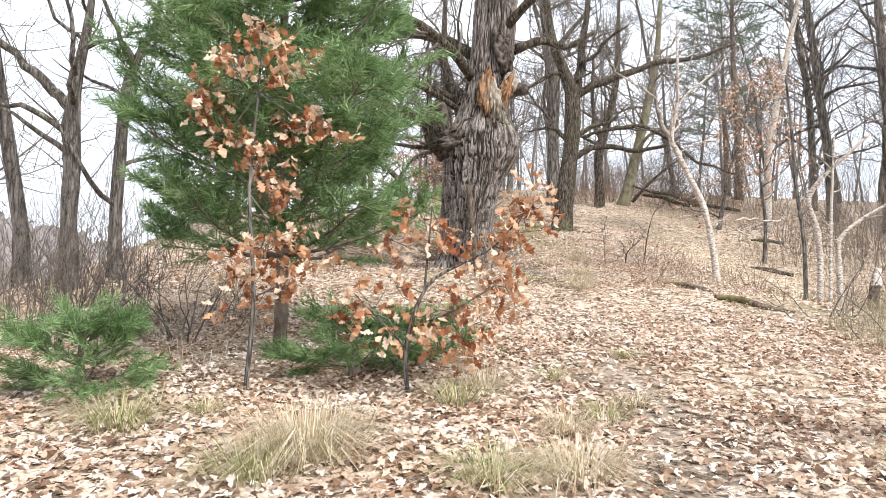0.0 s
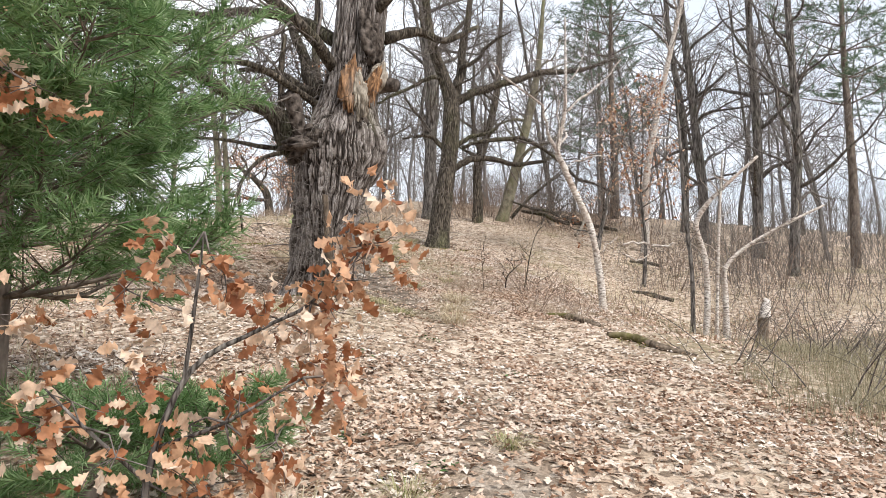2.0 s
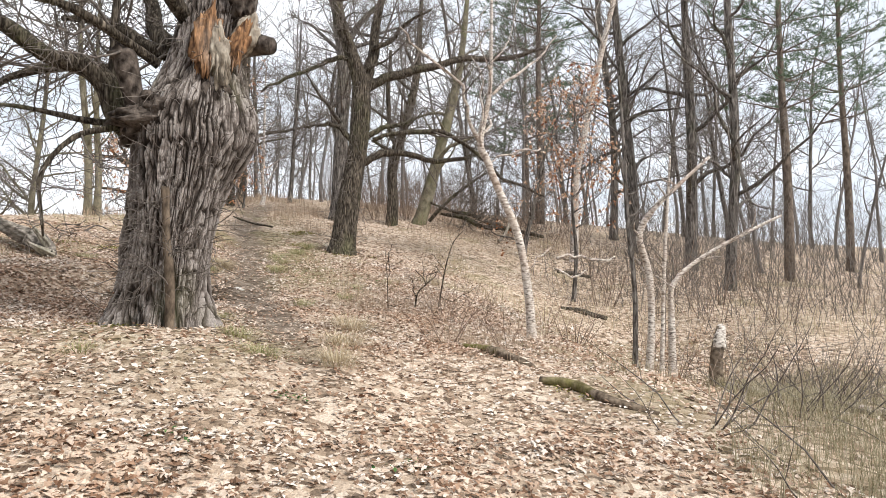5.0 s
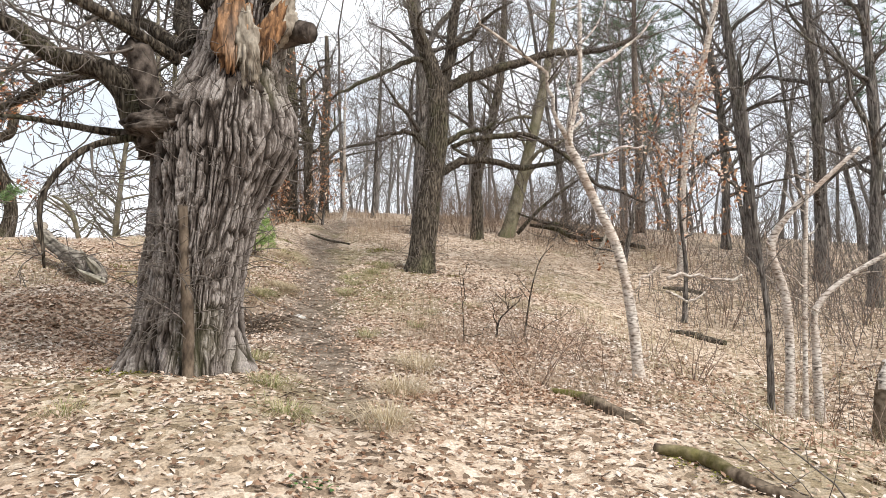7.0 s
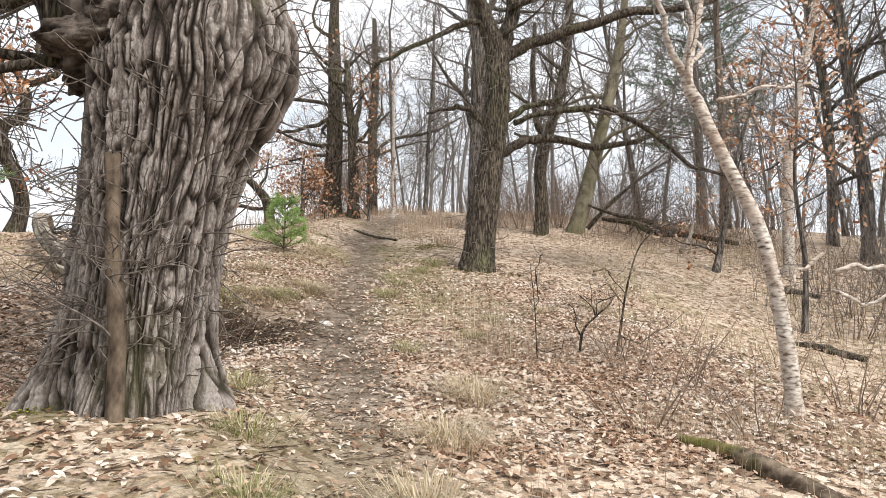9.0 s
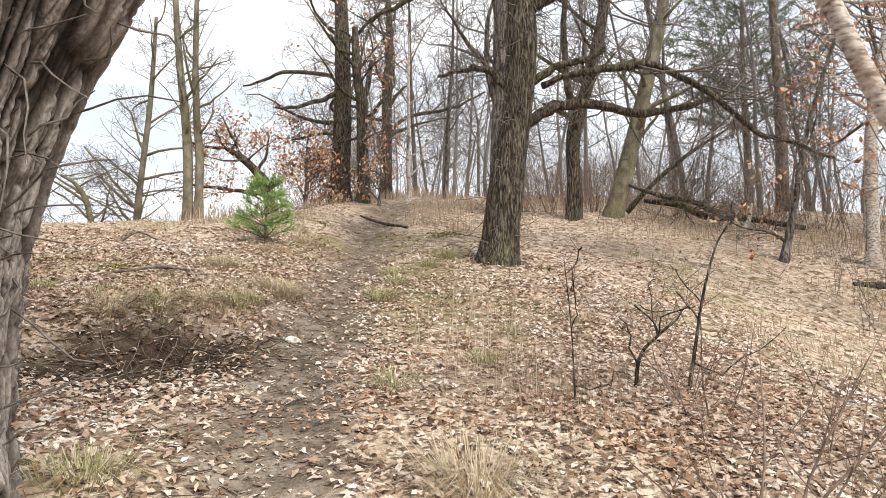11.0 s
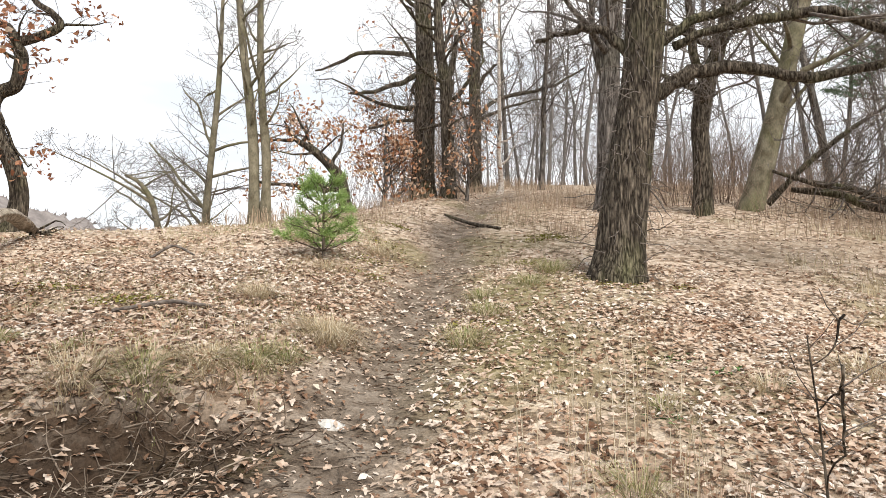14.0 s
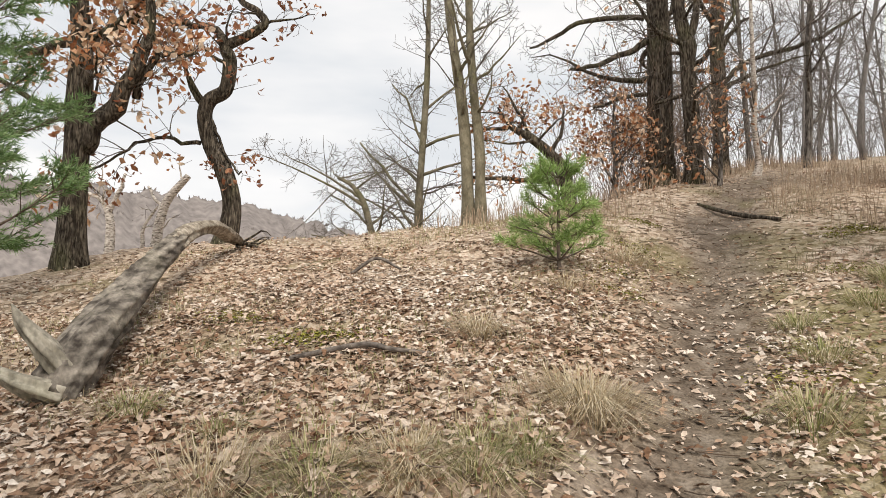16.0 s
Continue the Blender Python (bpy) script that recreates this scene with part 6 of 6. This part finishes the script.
log("dead_branch", "short stick lying on the trodden path", [(1.05, 19.45, 0.02, 0.02), (1.2, 19.6, 0.03, 0.02), (1.35, 19.75, 0.03, 0.014)], M_DEAD, 13, 6, 0.1)
log("dead_branch", "forked dead branch lying near the crest", [(-1.9, 20.4, 0.02, 0.02), (-1.7, 20.55, 0.14, 0.018), (-1.4, 20.5, 0.04, 0.012)], M_TWIG, 15, 6, 0.1)


def birch_stump():
    root = empty("birch_stump", on_ground(8.3, 13.35), "rotten birch stump with peeling white bark", "stump")
    g = Geo()
    p, r = smooth_line([(0, 0, -0.15), (0.0, 0, 0.3), (0.03, 0, 0.6), (0.1, 0, 0.95)], [0.13, 0.11, 0.10, 0.06], 4)
    g.tube(p, r, 14, 0.25, 4)
    g.link("stump", M_LOG, root, "dark rotten wood")
    b = Geo()
    q, s = smooth_line([(0.04, -0.03, 0.62), (0.06, -0.02, 0.78), (0.11, -0.01, 0.98)], [0.10, 0.09, 0.05], 4)
    b.tube(q, s, 14, 0.3, 9)
    b.link("peeling_bark", M_BIRCH, root, "white curling birch bark")


birch_stump()


def stone():
    g = Geo()
    blob(g, (0, 0, 0.02), (0.12, 0.08, 0.055), 31, 0.4, 1.7, 18, 12)
    ob = g.link("stone", M_STONE, at=on_ground(1.27, 16.93))
    tagged(ob, "pale limestone lump on the trodden path", "stone")


stone()


# ---- far hills ----
def far_hill(name, label, points, depth, seed, mat):
    """A wooded ridge: points are (bearing in degrees left of north, distance, foot height, top height)."""
    rng = np.random.default_rng(seed)
    root = Geo()
    b = np.arange(points[0][0], points[-1][0], 0.35)
    dist, low, top = (np.interp(b, [p[0] for p in points], [p[k] for p in points]) for k in (1, 2, 3))
    rows = 9
    v = []
    for r in range(rows):
        f = r / (rows - 1)
        d = dist + depth * f
        z = low + (top - low) * f ** 0.8
        x, y = -np.sin(np.radians(b)) * d, np.cos(np.radians(b)) * d
        z = z + (rng.normal(0, 0.3, len(b)) + 1.6 * vnoise(np.stack([b * 1.3, b * 0 + r * 2.7, b * 0], -1), seed)) * (0.3 + f)
        v.append(np.stack([x, y, z], -1))
    n = len(b)
    i, j = np.meshgrid(np.arange(rows - 1), np.arange(n - 1), indexing="ij")
    q = np.stack([i * n + j, (i + 1) * n + j, (i + 1) * n + j + 1, i * n + j + 1], -1).reshape(-1, 4)
    root.add(np.concatenate(v), q)
    ob = root.link(name, mat)
    tagged(ob, label, "hill", kind="structure")
    crown = Geo()
    for r in (2, 4, 6, 8):
        for k in range(0, n, 1):
            p = v[r][k]
            h = rng.uniform(0.6, 1.5)
            w = rng.uniform(0.8, 1.6)
            s = rng.normal(0, 0.8)
            side = np.array([math.cos(math.radians(b[k])), math.sin(math.radians(b[k])), 0])
            for m in range(4):
                o = side * rng.uniform(-1.0, 1.0) + np.array([0, 0, -0.5])
                e = o + side * rng.normal(0, 0.5) + np.array([0, 0, h * rng.uniform(0.6, 1)])
                crown.add([p + o - side * w * 0.3, p + o + side * w * 0.3, p + e], (), [(0, 1, 2)])
    woods = crown.link("far_woods", mat, smooth=False)
    tagged(woods, "bare hazy woods covering a far hillside", "woods", kind="stuff")


far_hill("backdrop_hill", "far hillside covered in bare brown-grey woods", [(15, 190, -14, 16), (24, 180, -14, 21), (30, 170, -14, 27), (40, 165, -14, 35), (55, 150, -14, 36), (75, 150, -14, 30), (100, 160, -14, 26)], 70, 3, M_HILL)


far_hill("backdrop_woods", "hazy bare woods beyond the hollow", [(-95, 120, -9, 9), (-60, 110, -9, 9), (-40, 100, -6, 13), (-12, 95, 4, 18)], 30, 4, M_HILL)


# ---- thickets ----
def thicket(name, label, rng, count, box, tall, mat, keep=None, width=0.007):
    """Thin bare rods with a few forks, too many to count."""
    g = Geo()
    x, y = rng.uniform(box[0], box[1], count), rng.uniform(box[2], box[3], count)
    clump = vnoise(np.stack([x * 0.35, y * 0.35, x * 0], -1), 41)
    ok = rng.random(count) < np.clip(0.55 + clump, 0.1, 1)
    if keep is not None:
        ok &= keep(x, y)
    x, y = x[ok], y[ok]
    z = height(x, y)
    for k in range(len(x)):
        p = np.array([x[k], y[k], z[k] - 0.05])
        h = tall * rng.uniform(0.4, 1.25)
        q = wander(rng, p, (rng.normal(0, 0.2), rng.normal(0, 0.2), 1), h, 4, 0.16, 0.05)
        g.tube(q, np.linspace(width, width * 0.3, 5), 3)
        for _ in range(4):
            i = rng.integers(1, 4)
            e = wander(rng, q[i], (rng.normal(0, 0.6), rng.normal(0, 0.6), 0.8), h * rng.uniform(0.2, 0.45), 2, 0.15, 0.05)
            g.tube(e, [width * 0.6, width * 0.45, width * 0.25], 3)
    tagged(g.link(name, mat), label, "thicket", kind="stuff")


rng = np.random.default_rng(55)
thicket("thicket", "brown-grey thicket of thin bare rods on the hilltop", rng, 1100, (-1.0, 16, 33, 50), 2.8, M_FAR, None, 0.011)
thicket("thicket", "low reddish-brown brush under the oaks", rng, 1000, (4.6, 15, 25, 34), 1.7, M_REDTWIG, None, 0.005)
thicket("thicket", "dense grey brush beyond the hollow", rng, 1700, (10.5, 26, 14, 40), 2.6, M_TWIG, None, 0.008)
thicket("thicket", "deep grey brush far beyond the hollow", rng, 900, (20, 44, 4, 40), 3.6, M_FAR, None, 0.014)
thicket("thicket", "rust-brown brush under the leafy oak on the hilltop", rng, 560, (-3.4, 0.9, 28, 33), 3.0, M_REDTWIG, None, 0.008)
thicket("thicket", "low grey-brown brush in the hollow", rng, 1000, (8.5, 17, 11, 24), 1.2, M_TWIG, lambda x, y: x > 7.5 + (y - 11) * 0.1, 0.005)
thicket("thicket", "tangled grey brush on the slope", rng, 700, (-11, -3.0, 6.5, 14), 1.9, M_TWIG, lambda x, y: x < -2.9 - (y - 6.5) * 0.35, 0.006)


# ---- leaf litter, grass, moss and twigs ----
def ground_z(x, y):
    near = sig((22 - np.abs(x)) / 3) * sig((45 - np.abs(y - 10)) / 5)
    return height(x, y) + near * (0.05 * vnoise(np.stack([x * 0.9, y * 0.9, x * 0], -1), 1) + 0.022 * vnoise(np.stack([x * 3.1, y * 3.1, x * 0], -1), 2))


def spread(rng, count, box):
    return rng.uniform(box[0], box[1], count), rng.uniform(box[2], box[3], count)


def litter(name, rng, count, box, fine, size, bare=0.97):
    x, y = spread(rng, count, box)
    path, pit, moss = masks(x, y)
    patch = vnoise(np.stack([x * 0.7, y * 0.7, x * 0], -1), 21) + 0.6 * vnoise(np.stack([x * 2.6, y * 2.6, x * 0], -1), 22)
    keep = rng.random(count) < (1 - bare * np.maximum(path, np.maximum(pit * 0.85, moss * 0.8))) * np.clip(0.85 + 0.5 * patch, 0.25, 1)
    keep &= (x - OAK_X) ** 2 + (y - OAK_Y) ** 2 > 0.5
    x, y = x[keep], y[keep]
    z = ground_z(x, y) + rng.uniform(0.004, 0.03, len(x))
    g = Geo()
    leaves(g, rng, np.stack([x, y, z], -1), size, 0, fine, True, np.array([0, -0.2, 1.0]))
    ob = g.link(name, M_LITTER, smooth=False)
    tagged(ob, "thick litter of pale tan and brown fallen oak leaves", "fallen leaves", kind="stuff")


rng = np.random.default_rng(99)
litter("leaf_litter", rng, 52000, (-4.5, 5.5, 2.6, 9.5), True, 0.068)
litter("leaf_litter", rng, 60000, (-5, 6.5, 9.2, 22), False, 0.062)
litter("leaf_litter", rng, 42000, (-2.5, 5.5, 12.5, 20), True, 0.064)
litter("leaf_litter", rng, 34000, (-7, 12, 14, 30), False, 0.068)
litter("leaf_litter", rng, 8000, (-8, -4, 2.6, 15), False, 0.1)
litter("leaf_litter", rng, 5000, (5.5, 11, 10, 17), False, 0.1)


def crumbs(rng, count, box):
    """Broken leaf bits on the trodden path."""
    x, y = spread(rng, count, box)
    path, pit, moss = masks(x, y)
    k = np.maximum(path, pit) > 0.35
    x, y = x[k], y[k]
    g = Geo()
    leaves(g, rng, np.stack([x, y, ground_z(x, y) + 0.006], -1), 0.04, 0, False, True)
    tagged(g.link("leaf_crumbs", M_LITTER, smooth=False), "broken bits of leaf on the trodden path", "fallen leaves", kind="stuff")


crumbs(rng, 16000, (-1.0, 3.0, 9.5, 28))


def blades(g, rng, at, tall, bend, width, up=1.0, out=None):
    """Curved grass blades rooted at the places given."""
    at = np.asarray(at, float)
    n = len(at)
    a = rng.uniform(0, 2 * np.pi, n)
    side = np.stack([np.cos(a), np.sin(a), 0 * a], -1)
    if out is not None:
        side = side * 0.45 + out / (np.linalg.norm(out, axis=1)[:, None] + 1e-6)
    h = (tall * rng.uniform(0.5, 1.25, n))[:, None]
    bd = (bend * rng.uniform(0.3, 1.4, n))[:, None]
    w = np.cross(side, (0, 0, 1)) * width
    p1 = at + np.array([0, 0, 1]) * h * 0.6 * up + side * bd * h * 0.3
    p2 = at + np.array([0, 0, 1]) * h * (0.95 - 0.45 * np.minimum(bd, 1.6)) * up + side * bd * h * 0.95
    v = np.stack([at - w, at + w, p1 + w * 0.8, p1 - w * 0.8, p2], 1).reshape(-1, 3)
    k = (np.arange(n) * 5)[:, None]
    g.add(v, k + np.array([[0, 1, 2, 3]]), k + np.array([[3, 2, 4]]))


def tuft(x, y, radius, tall, count, seed, mat, label, bend=1.35, width=0.0020):
    rng = np.random.default_rng(seed)
    p = rng.normal(0, radius * 0.5, (count, 2))
    z = ground_z(x + p[:, 0], y + p[:, 1])
    base = on_ground(x, y)
    root = empty("grass_tuft", base, label, "grass tuft", "grass tufts")
    order = np.argsort(np.arctan2(p[:, 1], p[:, 0]))
    for part_of in np.array_split(order, 3):
        o, oz = p[part_of], z[part_of]
        g = Geo()
        blades(g, rng, np.stack([o[:, 0], o[:, 1], oz - base[2] - 0.01], -1), tall * 1.5, bend, width, 0.85, np.stack([o[:, 0], o[:, 1], o[:, 0] * 0], -1))
        g.link("blade_clump", mat, root, smooth=False)


PALE, HALF = "pale drooping tuft of dry grass among leaves", "half-green tuft of drooping grass among leaves"
for k, (x, y, r, h, c, m, lab) in enumerate([
        (-0.75, 3.95, 0.28, 0.26, 900, M_STRAW, PALE), (-0.95, 3.6, 0.18, 0.2, 350, M_GRASS, HALF), (0.25, 3.45, 0.16, 0.18, 350, M_GRASS, HALF), (0.68, 3.5, 0.2, 0.18, 450, M_STRAW, PALE),
        (-2.05, 4.45, 0.2, 0.2, 400, M_GRASS, HALF), (-1.6, 4.75, 0.08, 0.12, 160, M_GRASS, HALF), (0.1, 4.7, 0.12, 0.18, 250, M_GRASS, HALF), (0.75, 4.3, 0.14, 0.14, 250, M_STRAW, PALE),
        (1.05, 4.6, 0.12, 0.14, 200, M_GRASS, HALF), (1.35, 4.9, 0.1, 0.12, 160, M_STRAW, PALE), (0.3, 5.3, 0.14, 0.22, 260, M_STRAW, PALE), (0.9, 5.8, 0.1, 0.12, 160, M_GRASS, HALF),
        (2.4, 3.6, 0.1, 0.1, 140, M_GRASS, HALF), (1.7, 6.6, 0.1, 0.1, 150, M_GRASS, HALF), (0.92, 18.15, 0.2, 0.17, 900, M_STRAW, PALE), (0.1, 18.7, 0.12, 0.15, 300, M_STRAW, PALE),
        (0.62, 17.3, 0.2, 0.11, 500, M_GRASS, HALF), (0.38, 17.1, 0.2, 0.10, 550, M_STRAW, PALE), (0.08, 16.85, 0.22, 0.10, 500, M_GRASS, HALF), (0.78, 17.55, 0.14, 0.10, 250, M_GRASS, HALF),
        (-0.3, 16.65, 0.2, 0.14, 350, M_STRAW, PALE), (-0.55, 17.0, 0.1, 0.1, 120, M_GRASS, HALF), (-1.2, 17.1, 0.15, 0.12, 250, M_GRASS, HALF), (2.0, 18.6, 0.18, 0.16, 350, M_GRASS, HALF),
        (2.15, 19.6, 0.16, 0.16, 300, M_GRASS, HALF), (2.05, 20.3, 0.14, 0.14, 260, M_GRASS, HALF), (2.6, 20.9, 0.14, 0.14, 240, M_GRASS, HALF), (2.9, 21.6, 0.2, 0.2, 400, M_GRASS, HALF),
        (0.35, 20.1, 0.14, 0.12, 220, M_STRAW, PALE), (0.6, 21.7, 0.2, 0.14, 320, M_STRAW, PALE), (-0.5, 21.9, 0.25, 0.14, 380, M_STRAW, PALE), (3.4, 17.4, 0.1, 0.12, 120, M_GRASS, HALF),
        (3.05, 16.2, 0.12, 0.14, 150, M_GRASS, HALF), (2.3, 15.6, 0.14, 0.14, 200, M_GRASS, HALF), (4.2, 17.7, 0.12, 0.12, 150, M_STRAW, PALE), (5.1, 18.3, 0.2, 0.18, 260, M_STRAW, PALE),
        (1.3, 12.4, 0.2, 0.14, 280, M_GRASS, HALF), (1.5, 11.4, 0.2, 0.12, 260, M_GRASS, HALF), (1.0, 13.6, 0.2, 0.14, 280, M_GRASS, HALF), (2.5, 12.8, 0.25, 0.2, 420, M_STRAW, PALE),
        (2.3, 11.6, 0.2, 0.2, 360, M_STRAW, PALE), (2.8, 13.9, 0.25, 0.22, 420, M_STRAW, PALE), (-0.1, 11.4, 0.15, 0.1, 160, M_GRASS, HALF)]):
    tuft(x, y, r, h, c, 200 + k, m, lab)


def grass_field(name, label, rng, count, box, tall, bend, width, mat, keep=None):
    x, y = spread(rng, count, box)
    patch = vnoise(np.stack([x * 0.9, y * 0.9, x * 0], -1), 31) + 0.5 * vnoise(np.stack([x * 3, y * 3, x * 0], -1), 32)
    path, pit, moss = masks(x, y)
    ok = (rng.random(count) < np.clip(0.35 + patch, 0.02, 1)) & (path < 0.3) & (pit < 0.3)
    if keep is not None:
        ok &= keep(x, y)
    x, y = x[ok], y[ok]
    g = Geo()
    blades(g, rng, np.stack([x, y, ground_z(x, y) - 0.01], -1), tall, bend, width)
    tagged(g.link(name, mat, smooth=False), label, "grass", kind="stuff")


grass_field("dry_grass", "tall thin reddish dry grass stems", rng, 4200, (2.6, 5.6, 11.5, 16.2), 0.34, 0.5, 0.0015, M_REDSTRAW)
grass_field("dry_grass", "tall pale dry grass on the hilltop", rng, 26000, (-3, 12, 23.5, 36), 0.40, 0.5, 0.004, M_REDSTRAW)
grass_field("dry_grass", "short pale dry grass on the bank", rng, 16000, (-5.5, 0.9, 16.6, 26), 0.10, 1.1, 0.0028, M_STRAW)
grass_field("dry_grass", "short half-green grass on the bank", rng, 16000, (-5.5, 0.9, 16.6, 26), 0.09, 1.1, 0.0028, M_GRASS)
grass_field("dry_grass", "dull short grass beside the worn path", rng, 5000, (1.9, 3.1, 17.5, 26), 0.10, 1.0, 0.0026, M_DULL)
grass_field("dry_grass", "single tall pale grass stalks beside the path", rng, 120, (2.4, 3.5, 15.4, 17.6), 0.75, 0.25, 0.0022, M_STRAW)
grass_field("dry_grass", "rough pale dry grass below the brambles", rng, 34000, (4.4, 11, 6.0, 13.5), 0.32, 0.9, 0.0026, M_DULL, lambda x, y: x > 4.1 + (y - 6) * 0.27)
grass_field("dry_grass", "rough dry grass beyond the hollow", rng, 10000, (6, 18, 14, 25), 0.22, 0.8, 0.005, M_STRAW)
grass_field("dry_grass", "rough dry grass before the thicket", rng, 7000, (-9, -2, 6, 13), 0.2, 0.8, 0.004, M_STRAW)


def cover(name, label, category, rng, spots_at, count, radius, size, mat):
    """Many tiny pieces in patches that nobody could count."""
    g = Geo()
    for x, y in spots_at:
        p = rng.normal(0, radius * 0.5, (count, 2)) * np.array([1.4, 1])
        px, py = x + p[:, 0], y + p[:, 1]
        leaves(g, rng, np.stack([px, py, ground_z(px, py) + rng.uniform(0, 0.02, count)], -1), size, 0, False, True)
    tagged(g.link(name, mat, smooth=False), label, category, kind="stuff")


cover("moss_patch", "yellow-green moss cushions on the bank", "moss", rng, [(-2.1, 18.78), (-1.8, 18.72), (-1.16, 18.42), (-0.95, 18.45), (-0.69, 18.6), (0.63, 22.28), (0.55, 21.2), (0.51, 23.6), (2.87, 24.1), (2.75, 23.7), (2.6, 22.2), (2.11, 19.8), (2.0, 19.2), (3.1, 23.9), (3.6, 20.9), (0.75, 20.5)], 420, 0.2, 0.028, M_MOSS)
cover("moss_patch", "moss growing on rotten logs and at oak feet", "moss", rng, [(4.6, 11.0), (4.75, 10.7), (3.3, 21.2), (4.4, 20.9), (0.0, 12.5), (-0.3, 12.8)], 160, 0.12, 0.03, M_MOSS)
cover("ground_ivy", "small fresh green leaves of low plants", "plant", rng, [(1.2, 6.2), (0.6, 6.9), (3.4, 17.2), (3.75, 18.4), (4.0, 18.1), (2.4, 9.0), (0.9, 9.4), (1.7, 10.4), (0.3, 8.3), (4.3, 17.9), (1.6, 7.8)], 26, 0.12, 0.05, M_GREEN)


def ground_twigs(rng, count, box, extra=None):
    x, y = spread(rng, count, box)
    if extra is not None:
        x, y = x * 0 + extra[0] + rng.normal(0, extra[2], count), y * 0 + extra[1] + rng.normal(0, extra[3], count)
    g = Geo()
    z = ground_z(x, y)
    for k in range(count):
        a, h = rng.uniform(0, 2 * np.pi), rng.uniform(0.04, 0.22)
        d = np.array([math.cos(a), math.sin(a), rng.uniform(-0.05, 0.12)]) * h
        p = np.array([x[k], y[k], z[k] + 0.012])
        g.tube(np.array([p, p + d * 0.5 + rng.normal(0, 0.01, 3), p + d]), [0.004, 0.0035, 0.002], 3)
    tagged(g.link("ground_twigs", M_DIRTTWIG, smooth=False), "scattered thin dead twigs on the ground", "twigs", kind="stuff")


ground_twigs(rng, 1500, (-3, 5, 3, 22))
ground_twigs(rng, 900, (0.6, 2.2, 11, 24))
ground_twigs(rng, 420, (0, 1, 0, 1), (0.35, 16.3, 0.5, 0.3))


def root_tangle(rng, count, x0, y0):
    """Bared roots and dead stalks hanging over the dug edge and lying in the pit."""
    g = Geo()
    for _ in range(count):
        x, y = x0 + rng.normal(0, 0.42), y0 + rng.normal(0, 0.28)
        p = np.array([x, y + 0.3 * (x - x0), 0.0])
        p[2] = float(ground_z(p[:1], p[1:2])[0]) + 0.02
        a = rng.uniform(0, 2 * np.pi)
        q = wander(rng, p, (math.cos(a), math.sin(a) * 0.7, 0.12), rng.uniform(0.15, 0.55), 6, 0.32, 0.0)
        q[:, 2] = np.maximum(q[:, 2] - 0.02, ground_z(q[:, 0], q[:, 1]) + 0.006)
        g.tube(q, np.linspace(rng.uniform(0.004, 0.009), 0.002, 7), 4)
    tagged(g.link("root_tangle", M_DIRTTWIG), "tangle of bared roots and dead stalks in the pit", "roots", kind="stuff")


root_tangle(rng, 130, 0.3, 16.25)
